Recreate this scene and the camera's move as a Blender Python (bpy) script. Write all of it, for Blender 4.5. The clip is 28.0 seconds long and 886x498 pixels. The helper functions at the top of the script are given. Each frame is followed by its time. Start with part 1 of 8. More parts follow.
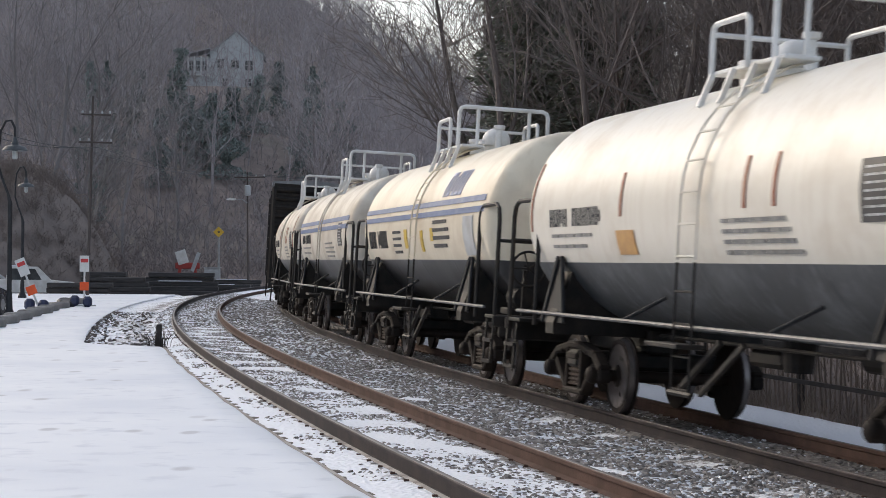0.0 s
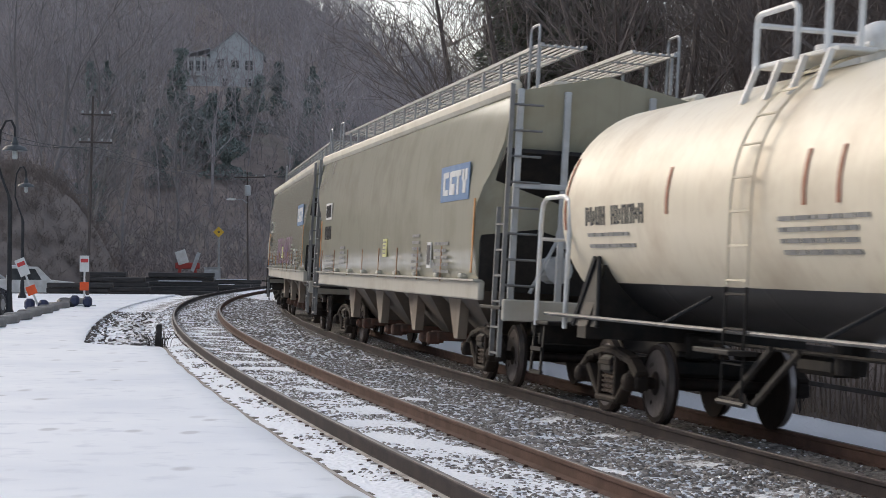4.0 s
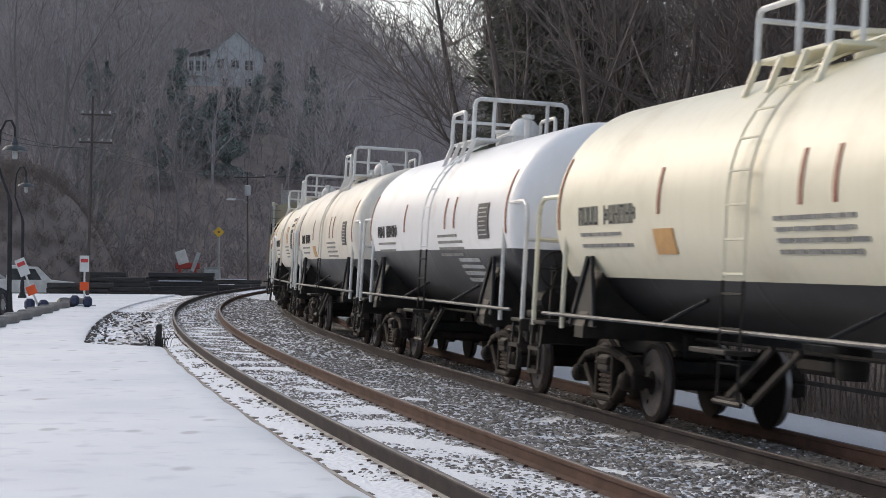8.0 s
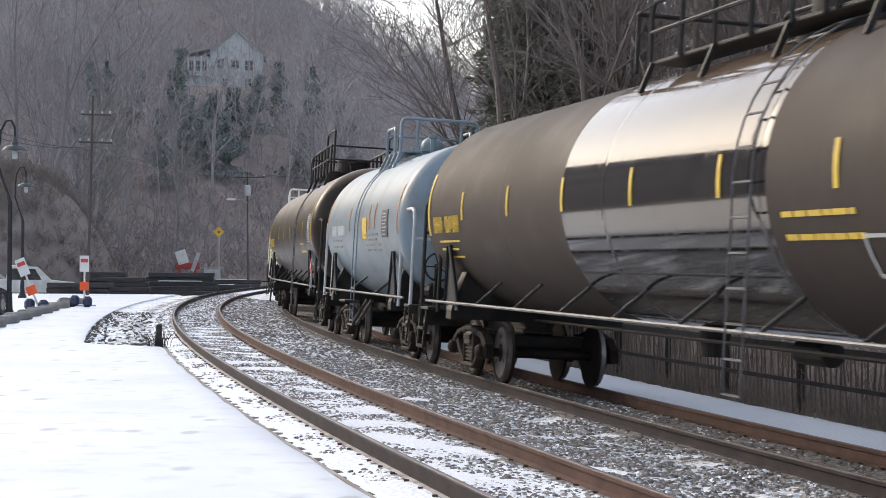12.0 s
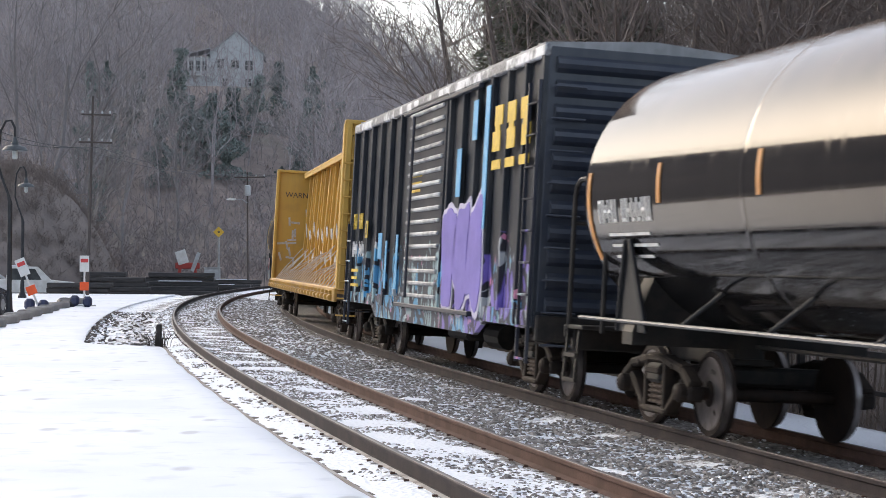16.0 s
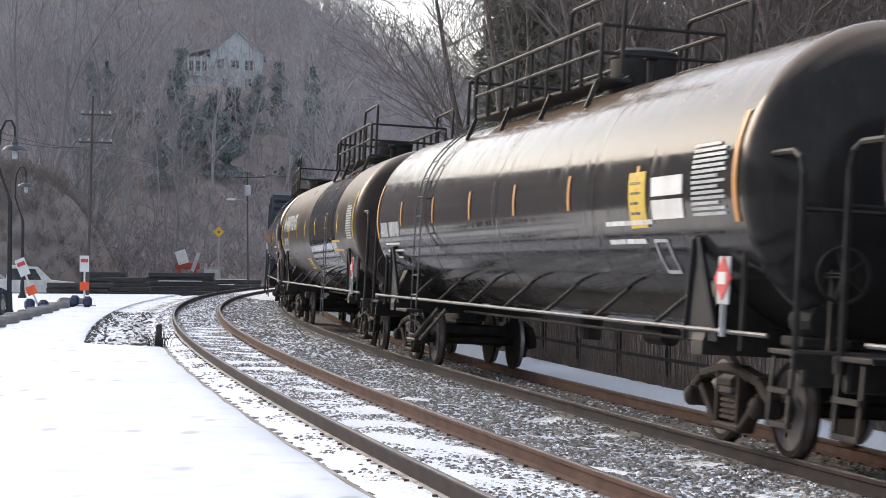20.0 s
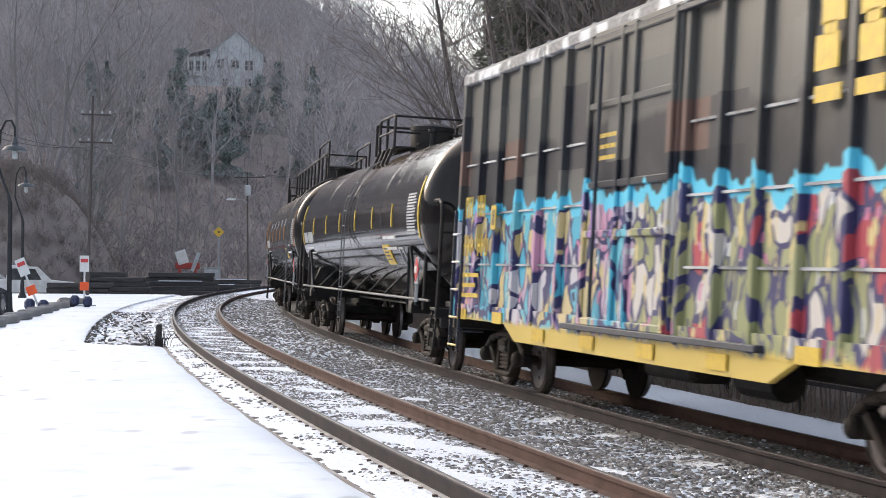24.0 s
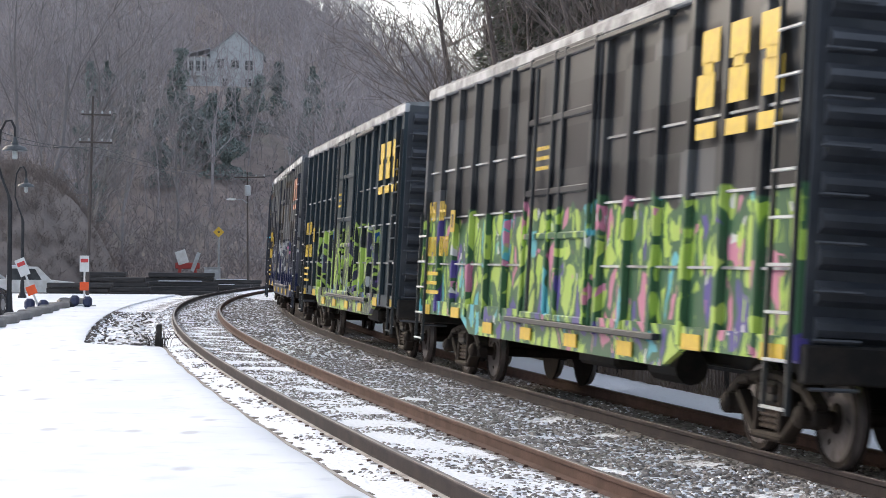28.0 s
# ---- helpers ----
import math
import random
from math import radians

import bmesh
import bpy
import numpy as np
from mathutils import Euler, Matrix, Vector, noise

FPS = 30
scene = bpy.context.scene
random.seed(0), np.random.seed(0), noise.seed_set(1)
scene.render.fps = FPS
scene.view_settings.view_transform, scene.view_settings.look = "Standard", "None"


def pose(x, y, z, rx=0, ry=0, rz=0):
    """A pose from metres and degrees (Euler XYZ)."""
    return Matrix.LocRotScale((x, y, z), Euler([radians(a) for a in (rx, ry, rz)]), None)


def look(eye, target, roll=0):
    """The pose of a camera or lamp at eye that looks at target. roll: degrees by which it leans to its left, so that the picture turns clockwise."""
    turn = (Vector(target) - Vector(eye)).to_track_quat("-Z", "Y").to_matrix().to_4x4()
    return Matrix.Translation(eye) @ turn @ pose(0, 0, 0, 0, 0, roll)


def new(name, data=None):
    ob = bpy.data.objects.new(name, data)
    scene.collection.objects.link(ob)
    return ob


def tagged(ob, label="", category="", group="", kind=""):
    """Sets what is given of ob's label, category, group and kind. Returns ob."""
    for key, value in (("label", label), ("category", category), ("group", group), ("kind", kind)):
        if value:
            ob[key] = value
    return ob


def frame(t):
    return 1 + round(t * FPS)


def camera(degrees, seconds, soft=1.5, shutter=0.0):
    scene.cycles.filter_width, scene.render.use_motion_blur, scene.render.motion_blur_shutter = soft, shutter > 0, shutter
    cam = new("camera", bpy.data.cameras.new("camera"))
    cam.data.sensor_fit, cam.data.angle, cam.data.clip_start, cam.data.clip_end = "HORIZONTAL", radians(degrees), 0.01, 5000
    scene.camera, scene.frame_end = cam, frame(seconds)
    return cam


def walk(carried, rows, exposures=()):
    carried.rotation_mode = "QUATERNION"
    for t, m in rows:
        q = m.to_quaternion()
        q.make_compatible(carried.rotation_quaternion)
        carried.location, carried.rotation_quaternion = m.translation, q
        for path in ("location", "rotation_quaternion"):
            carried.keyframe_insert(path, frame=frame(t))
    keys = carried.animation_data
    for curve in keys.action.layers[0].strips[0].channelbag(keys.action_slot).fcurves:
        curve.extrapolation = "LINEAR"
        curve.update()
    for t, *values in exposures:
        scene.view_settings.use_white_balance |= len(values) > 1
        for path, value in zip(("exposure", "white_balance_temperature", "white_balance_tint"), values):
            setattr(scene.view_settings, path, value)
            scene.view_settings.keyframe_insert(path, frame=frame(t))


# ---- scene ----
# A freight train runs away round a right-hand curve beside a snowy platform.
# x right, y ahead, z up; z = 0 is the head of the near track's inner rail.
cam = camera(27.02, 28.0, soft=0.8, shutter=0.2)
EYE = (0.0, 0.0, 1.766)
VIEW = look(EYE, (0.0, 100.0, 1.766 + 0.656), 0.396)
walk(cam, [(0.0, VIEW), (28.0, VIEW)], exposures=[(0.0, 0.56), (3.0, 0.58), (6.0, 0.44), (8.0, 0.44), (10.0, 1.0), (12.0, 1.10), (16.0, 1.10), (19.0, 1.20), (28.0, 1.18)])

# ---- light: hazy low winter sun ahead on the left ----
SUN_ELEV, SUN_AZ = 25.0, 315.0          # azimuth clockwise from +y
world = bpy.data.worlds.new("winter_sky")
scene.world = world
world.use_nodes = True
wn, wl = world.node_tree.nodes, world.node_tree.links
sky = wn.new("ShaderNodeTexSky")
sky.sky_type, sky.sun_disc = "NISHITA", False
sky.sun_elevation, sky.sun_rotation = radians(SUN_ELEV), radians(SUN_AZ)
sky.air_density, sky.dust_density, sky.ozone_density = 1.0, 3.0, 1.4
pale = wn.new("ShaderNodeHueSaturation")
pale.inputs["Saturation"].default_value = 0.92
wl.new(sky.outputs[0], pale.inputs["Color"])
veil = wn.new("ShaderNodeMix")            # thin high cloud over the clear sky
veil.data_type = "RGBA"
veil.inputs[0].default_value, veil.inputs[7].default_value = 0.28, (4.2, 4.2, 4.3, 1.0)
wl.new(pale.outputs[0], veil.inputs[6])
wl.new(veil.outputs[2], wn["Background"].inputs["Color"])
wn["Background"].inputs["Strength"].default_value = 0.155

sun = new("sun", bpy.data.lights.new("sun", "SUN"))
sun.data.energy, sun.data.angle, sun.data.color = 0.45, radians(20), (1.0, 0.86, 0.70)
a_, e_ = radians(SUN_AZ), radians(SUN_ELEV)
sun_from = Vector((math.sin(a_) * math.cos(e_), math.cos(a_) * math.cos(e_), math.sin(e_)))
sun.matrix_world = look(sun_from * 50, (0, 0, 0))


# ---- materials ----
def nodes_of(name):
    m = bpy.data.materials.new(name)
    m.use_nodes = True
    return m, m.node_tree.nodes, m.node_tree.links, m.node_tree.nodes["Principled BSDF"]


def rgba(c):
    return (*c, 1.0)


def mixer(n, l, fac, a, b):
    """Mix two colours; fac, a and b are sockets or values."""
    x = n.new("ShaderNodeMix")
    x.data_type = "RGBA"
    for sock, v in ((x.inputs[0], fac), (x.inputs[6], a), (x.inputs[7], b)):
        if isinstance(v, bpy.types.NodeSocket):
            l.new(v, sock)
        else:
            sock.default_value = v if isinstance(v, (float, int)) else rgba(v)
    return x.outputs[2]


def noise_of(n, l, scale, detail=4.0, stretch=(1, 1, 1), rough=0.55, coords="Object", distort=0.0):
    tc, mp, nz = n.new("ShaderNodeTexCoord"), n.new("ShaderNodeMapping"), n.new("ShaderNodeTexNoise")
    mp.inputs["Scale"].default_value = stretch
    nz.inputs["Scale"].default_value, nz.inputs["Detail"].default_value = scale, detail
    nz.inputs["Roughness"].default_value, nz.inputs["Distortion"].default_value = rough, distort
    l.new(tc.outputs[coords], mp.inputs["Vector"])
    l.new(mp.outputs[0], nz.inputs["Vector"])
    return nz.outputs[0]


def ramp_of(n, l, src, lo, hi):
    r = n.new("ShaderNodeMapRange")
    r.inputs[1].default_value, r.inputs[2].default_value = lo, hi
    l.new(src, r.inputs[0])
    return r.outputs[0]


def bump_of(n, l, src, bsdf, strength, dist):
    b = n.new("ShaderNodeBump")
    b.inputs["Strength"].default_value, b.inputs["Distance"].default_value = strength, dist
    l.new(src, b.inputs["Height"])
    l.new(b.outputs[0], bsdf.inputs["Normal"])


def surface(name, base, second, scale=6.0, rough=0.6, metal=0.0, lo=0.4, hi=0.65, fine=40.0, bump=0.15, dist=0.004,
            stretch=(1, 1, 1), spread=0.0, coords="Object", spec=0.5):
    """A surface of two colours mixed by noise, with finer grain and relief."""
    m, n, l, b = nodes_of(name)
    big = noise_of(n, l, scale, 5, stretch, coords=coords)
    small = noise_of(n, l, fine, 3, stretch, coords=coords)
    col = mixer(n, l, ramp_of(n, l, big, lo, hi), base, second)
    grain = mixer(n, l, ramp_of(n, l, small, 0.3, 0.7), col, [0.72 * v for v in base])
    half = mixer(n, l, 0.45, col, grain)
    if spread:
        oi = n.new("ShaderNodeObjectInfo")
        hs = n.new("ShaderNodeHueSaturation")
        l.new(half, hs.inputs["Color"])
        mr = n.new("ShaderNodeMapRange")
        mr.inputs[3].default_value, mr.inputs[4].default_value = 1 - spread, 1 + spread
        l.new(oi.outputs["Random"], mr.inputs[0])
        l.new(mr.outputs[0], hs.inputs["Value"])
        half = hs.outputs[0]
    l.new(half, b.inputs["Base Color"])
    b.inputs["Roughness"].default_value, b.inputs["Metallic"].default_value = rough, metal
    b.inputs["Specular IOR Level"].default_value = spec
    if bump:
        bump_of(n, l, small, b, bump, dist)
    return m


def paint(name, base, dirt, amount=0.5, rough=0.35, streak=0.5, rust=0.0, low=None, spec=0.5, sheen=None, top=None):
    """Weathered paint: blotches, long upright streaks, rust specks; low = (z0, z1): grime that splashes up from the
    wheels; top: tan painted on upward faces as the sky's highlight; sheen: warm tint put into reflections for the sky's
    glow.
    """
    m, n, l, b = nodes_of(name)
    blotch = noise_of(n, l, 0.9, 6, (1, 1, 1.4))
    streaks = noise_of(n, l, 2.2, 4, (3.0, 3.0, 0.18), 0.6)
    fine = noise_of(n, l, 22.0, 4)
    c1 = mixer(n, l, ramp_of(n, l, blotch, 0.62 - 0.3 * amount, 0.85 - 0.15 * amount), base, dirt)
    f2 = n.new("ShaderNodeMath")
    f2.operation = "MULTIPLY"
    l.new(ramp_of(n, l, streaks, 0.5, 0.78), f2.inputs[0])
    f2.inputs[1].default_value = streak
    c2 = mixer(n, l, f2.outputs[0], c1, dirt)
    if rust:
        spots = noise_of(n, l, 3.3, 8, (1, 1, 0.5), 0.7)
        c2 = mixer(n, l, ramp_of(n, l, spots, 0.72 - 0.12 * rust, 0.78 - 0.1 * rust), c2, (0.16, 0.06, 0.025))
    if low:
        tc, sp = n.new("ShaderNodeTexCoord"), n.new("ShaderNodeSeparateXYZ")
        l.new(tc.outputs["Object"], sp.inputs[0])
        ad = n.new("ShaderNodeMath")
        ad.operation = "MULTIPLY_ADD"
        l.new(streaks, ad.inputs[0])
        ad.inputs[1].default_value = 0.9 * (low[1] - low[0])
        l.new(sp.outputs[2], ad.inputs[2])
        c2 = mixer(n, l, ramp_of(n, l, ad.outputs[0], low[1] + 0.4 * (low[1] - low[0]), low[0] + 0.4 * (low[1] - low[0])), c2, dirt)
    # sky highlight painted as a tan on upward faces, its border broken by noise
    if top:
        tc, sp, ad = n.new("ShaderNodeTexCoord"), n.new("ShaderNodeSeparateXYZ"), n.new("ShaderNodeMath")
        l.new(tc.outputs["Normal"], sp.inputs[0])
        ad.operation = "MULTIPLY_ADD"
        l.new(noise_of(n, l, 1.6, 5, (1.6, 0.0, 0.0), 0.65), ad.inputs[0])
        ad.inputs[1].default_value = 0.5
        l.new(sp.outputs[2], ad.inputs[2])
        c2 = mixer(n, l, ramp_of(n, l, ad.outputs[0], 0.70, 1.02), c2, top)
    l.new(c2, b.inputs["Base Color"])
    rr = n.new("ShaderNodeMapRange")
    rr.inputs[3].default_value, rr.inputs[4].default_value = rough * 0.8, min(1.0, rough * 1.5)
    l.new(blotch, rr.inputs[0])
    if top and rough < 0.2:
        rr.inputs[1].default_value, rr.inputs[2].default_value = 0.45, 0.85
        rr.inputs[3].default_value, rr.inputs[4].default_value = rough * 0.8, min(1.0, rough * 4)
        l.new(streaks, rr.inputs[0])
    l.new(rr.outputs[0], b.inputs["Roughness"])
    b.inputs["Specular IOR Level"].default_value = spec
    if sheen:
        b.inputs["Specular Tint"].default_value = rgba(sheen)
    bump_of(n, l, fine, b, 0.06, 0.004)
    return m


M = {}
M["snow"] = surface("snow", (0.78, 0.80, 0.84), (0.70, 0.72, 0.76), 0.5, 0.6, fine=30, bump=0.25, dist=0.02, lo=0.45, hi=0.75, coords="Generated")
M["rail"] = surface("rail_steel", (0.090, 0.054, 0.043), (0.135, 0.080, 0.062), 3, 0.8, 0.0, fine=60, spec=0.15)
M["rail_top"] = surface("polished_rail_head", (0.17, 0.15, 0.148), (0.10, 0.082, 0.078), 2, 0.5, 0.3, fine=60, bump=0.05, spec=0.3)
M["rail_dark"] = surface("oiled_rail_side", (0.036, 0.030, 0.032), (0.060, 0.047, 0.045), 3, 0.7, 0.0, fine=60, spec=0.12)
M["foot_snow"] = surface("dirty_foot_snow", (0.50, 0.47, 0.43), (0.22, 0.19, 0.17), 4, 0.9, fine=30)
M["tie"] = surface("weathered_tie_timber", (0.075, 0.058, 0.045), (0.13, 0.11, 0.095), 5, 0.85, stretch=(0.3, 3, 3), spread=0.2)
M["steel_dark"] = surface("grimy_dark_steel", (0.016, 0.0152, 0.0148), (0.038, 0.031, 0.026), 4, 0.6, 0.0, fine=40, spec=0.25)
M["truck"] = surface("rusty_truck_casting", (0.028, 0.020, 0.015), (0.012, 0.0095, 0.0085), 5, 0.75, fine=40, bump=0.3, spread=0.25, spec=0.2)
M["wheel"] = surface("brown_wheel_steel", (0.030, 0.020, 0.016), (0.014, 0.012, 0.011), 6, 0.65, 0.0, spread=0.25, spec=0.15)
M["tread"] = surface("bright_wheel_tread", (0.28, 0.25, 0.24), (0.14, 0.12, 0.11), 6, 0.35, 0.7, bump=0.05)
M["spring"] = surface("spring_steel", (0.10, 0.068, 0.048), (0.05, 0.038, 0.03), 9, 0.6, 0.2)
M["white"] = surface("white_paint", (0.78, 0.78, 0.76), (0.62, 0.60, 0.56), 3, 0.45, bump=0.05)
M["grey_paint"] = surface("light_grey_paint", (0.50, 0.52, 0.53), (0.38, 0.38, 0.37), 3, 0.5, bump=0.05)
M["yellow"] = surface("yellow_marking", (0.68, 0.47, 0.04), (0.55, 0.36, 0.05), 8, 0.5, bump=0.03)
M["orange_panel"] = surface("worn_orange_panel", (0.60, 0.34, 0.11), (0.5, 0.27, 0.09), 8, 0.5, bump=0.03)
M["orange"] = surface("orange_marking", (0.60, 0.27, 0.07), (0.48, 0.22, 0.07), 8, 0.5, bump=0.03)
M["placard_red"] = surface("red_placard", (0.62, 0.05, 0.05), (0.5, 0.05, 0.05), 8, 0.5, bump=0.03)
M["black"] = surface("black_marking", (0.025, 0.025, 0.028), (0.05, 0.048, 0.046), 8, 0.5, bump=0.03)
M["stencil"] = surface("worn_black_stencil", (0.20, 0.20, 0.195), (0.36, 0.345, 0.31), 6, 0.6, bump=0.03)
M["rust_mark"] = surface("faded_red_marking", (0.33, 0.11, 0.06), (0.40, 0.2, 0.12), 8, 0.6, bump=0.03)
M["asphalt"] = surface("asphalt", (0.06, 0.06, 0.062), (0.10, 0.10, 0.10), 2, 0.85)
M["pole"] = surface("dark_pole_timber", (0.075, 0.062, 0.055), (0.11, 0.09, 0.08), 4, 0.85, stretch=(3, 3, 0.3))
M["iron"] = surface("black_iron", (0.02, 0.021, 0.024), (0.04, 0.04, 0.042), 5, 0.5, 0.3)
M["galv"] = surface("galvanised_steel", (0.42, 0.43, 0.44), (0.33, 0.33, 0.33), 6, 0.45, 0.6)


# ---- mesh helpers ----
class Shape:
    """Gathers boxes, tubes, plates and lathed forms into one mesh."""

    def __init__(self):
        self.v, self.f, self.mi = [], [], []

    def add(self, verts, faces, mat=0):
        o = len(self.v)
        self.v += [tuple(p) for p in verts]
        self.f += [tuple(i + o for i in q) for q in faces]
        self.mi += [mat] * len(faces)
        return self

    def box(self, c, s, m=None, bev=0.0, mat=0):
        """A box with its centre and size; bev cuts its long edges."""
        hx, hy, hz = s[0] / 2, s[1] / 2, s[2] / 2
        if bev <= 0:
            vs = [(x, y, z) for x in (-hx, hx) for y in (-hy, hy) for z in (-hz, hz)]
            fs = [(0, 1, 3, 2), (4, 6, 7, 5), (0, 4, 5, 1), (2, 3, 7, 6), (0, 2, 6, 4), (1, 5, 7, 3)]
        else:
            b = min(bev, hx * 0.9, hy * 0.9, hz * 0.9)
            ring = [(-hy + b, -hz), (hy - b, -hz), (hy, -hz + b), (hy, hz - b), (hy - b, hz), (-hy + b, hz), (-hy, hz - b), (-hy, -hz + b)]
            inner = [(y * (1 - b / hy), z * (1 - b / hz)) for y, z in ring]
            vs = [(-hx, y, z) for y, z in inner] + [(-hx + b, y, z) for y, z in ring] + [(hx - b, y, z) for y, z in ring] + [(hx, y, z) for y, z in inner]
            fs = [tuple(range(7, -1, -1)), tuple(range(24, 32))]
            for k in range(3):
                for i in range(8):
                    j = (i + 1) % 8
                    fs.append((k * 8 + i, k * 8 + j, k * 8 + 8 + j, k * 8 + 8 + i))
        if m is not None:
            vs = [m @ Vector(p) for p in vs]
        vs = [(p[0] + c[0], p[1] + c[1], p[2] + c[2]) for p in vs]
        return self.add(vs, fs, mat)

    def bar(self, p, q, w, h=None, bev=0.0, mat=0):
        """A straight bar of section w x h from p to q."""
        p, q = Vector(p), Vector(q)
        d = q - p
        m = d.to_track_quat("X", "Z").to_matrix()
        return self.box((p + q) / 2, (d.length, w, h or w), m, bev, mat)

    def tube(self, pts, r, seg=6, mat=0, cap=True):
        """A round tube along points; r may be a list."""
        pts = [Vector(p) for p in pts]
        rs = r if isinstance(r, (list, tuple)) else [r] * len(pts)
        vs, fs = [], []
        up = None
        for i, p in enumerate(pts):
            t = (pts[min(i + 1, len(pts) - 1)] - pts[max(i - 1, 0)]).normalized()
            if up is None:
                up = Vector((0, 0, 1)) if abs(t.z) < 0.9 else Vector((1, 0, 0))
            a = t.cross(up).normalized()
            b2 = a.cross(t).normalized()
            up = b2
            for k in range(seg):
                an = 2 * math.pi * k / seg
                vs.append(p + (a * math.cos(an) + b2 * math.sin(an)) * rs[i])
        for i in range(len(pts) - 1):
            for k in range(seg):
                j = (k + 1) % seg
                fs.append((i * seg + k, i * seg + j, (i + 1) * seg + j, (i + 1) * seg + k))
        if cap:
            fs.append(tuple(range(seg - 1, -1, -1)))
            fs.append(tuple(range((len(pts) - 1) * seg, len(pts) * seg)))
        return self.add(vs, fs, mat)

    def lathe(self, prof, seg=24, axis="z", c=(0, 0, 0), mat=0):
        """Turn a profile of (along, radius) round an axis through c."""
        vs, fs = [], []
        for a, r in prof:
            for k in range(seg):
                an = 2 * math.pi * k / seg
                u, w = r * math.cos(an), r * math.sin(an)
                vs.append({"z": (u, w, a), "x": (a, u, w), "y": (w, a, u)}[axis])
        for i in range(len(prof) - 1):
            for k in range(seg):
                j = (k + 1) % seg
                fs.append((i * seg + k, i * seg + j, (i + 1) * seg + j, (i + 1) * seg + k))
        fs.append(tuple(range(seg - 1, -1, -1)))
        fs.append(tuple(range((len(prof) - 1) * seg, len(prof) * seg)))
        return self.add([(x + c[0], y + c[1], z + c[2]) for x, y, z in vs], fs, mat)

    def prism(self, outline, x0, x1, plane="yz", mat=0):
        """Extrude an outline in a plane from x0 to x1 along the third axis."""
        k = len(outline)
        put = {"yz": lambda a, b, t: (t, a, b), "xz": lambda a, b, t: (a, t, b), "xy": lambda a, b, t: (a, b, t)}[plane]
        vs = [put(a, b, x0) for a, b in outline] + [put(a, b, x1) for a, b in outline]
        fs = [tuple(range(k - 1, -1, -1)), tuple(range(k, 2 * k))]
        fs += [(i, (i + 1) % k, k + (i + 1) % k, k + i) for i in range(k)]
        return self.add(vs, fs, mat)

    def mesh(self, name, mats, smooth=False):
        me = bpy.data.meshes.new(name)
        me.from_pydata(self.v, [], self.f)
        for m in mats:
            me.materials.append(m)
        if len(mats) > 1:
            me.polygons.foreach_set("material_index", self.mi)
        me.validate()
        bm = bmesh.new()
        bm.from_mesh(me)
        bmesh.ops.recalc_face_normals(bm, faces=bm.faces)
        bm.to_mesh(me)
        bm.free()
        if smooth:
            me.polygons.foreach_set("use_smooth", [True] * len(me.polygons))
            me.set_sharp_from_angle(angle=radians(38))
        me.update()
        return me


def part(name, shape, material, parent, label="", smooth=False, at=None):
    """Link a shape (or a mesh) as one mesh object under a thing or a part."""
    mats = material if isinstance(material, (list, tuple)) else [material]
    me = shape if isinstance(shape, bpy.types.Mesh) else shape.mesh(name, mats, smooth)
    ob = new(name, me)
    ob.parent = parent
    if at is not None:
        ob.matrix_basis = at
    if label:
        ob["label"] = label
    return ob


def thing(name, label, category, at=None, group="", kind=""):
    ob = new(name)
    ob.empty_display_size = 0.2
    if at is not None:
        ob.matrix_basis = at
    return tagged(ob, label, category, group, kind)


def solo(name, shape, material, label, category="", group="", kind="", at=None, smooth=False):
    ob = part(name, shape, material, None, label, smooth, at)
    return tagged(ob, label, category, group, kind)


# ---- the two tracks: one curve that tightens ahead ----
DS = 0.25
S_ = np.arange(-560, 560, DS)
K_ = 0.0018325 + 1.5727e-5 * np.clip(S_, -30, 150)
I0 = int(np.argmin(abs(S_)))
TH = np.concatenate([[0], np.cumsum((K_[1:] + K_[:-1]) / 2 * DS)])
TH = TH - TH[I0] - 0.25442
CX = np.concatenate([[0], np.cumsum(np.sin((TH[1:] + TH[:-1]) / 2) * DS)])
CY = np.concatenate([[0], np.cumsum(np.cos((TH[1:] + TH[:-1]) / 2) * DS)])
CX, CY = CX - CX[I0] + 2.4833, CY - CY[I0] + 8.0
APART, CANT, DROP, GAUGE = 3.9406, 0.0745, -0.1663, 1.505
LEAN = math.degrees(math.asin(CANT / GAUGE))
RX, RY = CX + APART * np.cos(TH), CY - APART * np.sin(TH)
RS = np.concatenate([[0], np.cumsum(np.hypot(np.diff(RX), np.diff(RY)))])
RS = RS - RS[I0]
SPEED = 13.884


def beside(s, o):
    """The place o metres right of the near track's middle, s metres along it, and the heading there."""
    x, y, th = (float(np.interp(s, S_, a)) for a in (CX, CY, TH))
    return x + o * math.cos(th), y - o * math.sin(th), th


def offset_of(x, y):
    """How far right of the near track's middle a place lies, and how far along."""
    q = (CX[::4] - x) ** 2 + (CY[::4] - y) ** 2
    i = int(np.argmin(q)) * 4
    return (x - CX[i]) * math.cos(TH[i]) - (y - CY[i]) * math.sin(TH[i]), float(S_[i])


def sweep(outline, s0, s1, step=1.0, shape=None, mat=0):
    """Draw an outline of (offset right, height) along the curve."""
    shape = shape or Shape()
    n = int((s1 - s0) / step) + 1
    k = len(outline)
    vs = []
    for i in range(n):
        s = s0 + (s1 - s0) * i / (n - 1)
        for o, z in outline:
            x, y, th = beside(s, o)
            vs.append((x, y, z))
    fs = [(i * k + j, i * k + (j + 1) % k, (i + 1) * k + (j + 1) % k, (i + 1) * k + j) for i in range(n - 1) for j in range(k)]
    fs += [tuple(range(k - 1, -1, -1)), tuple(range((n - 1) * k, n * k))]
    return shape.add(vs, fs, mat)
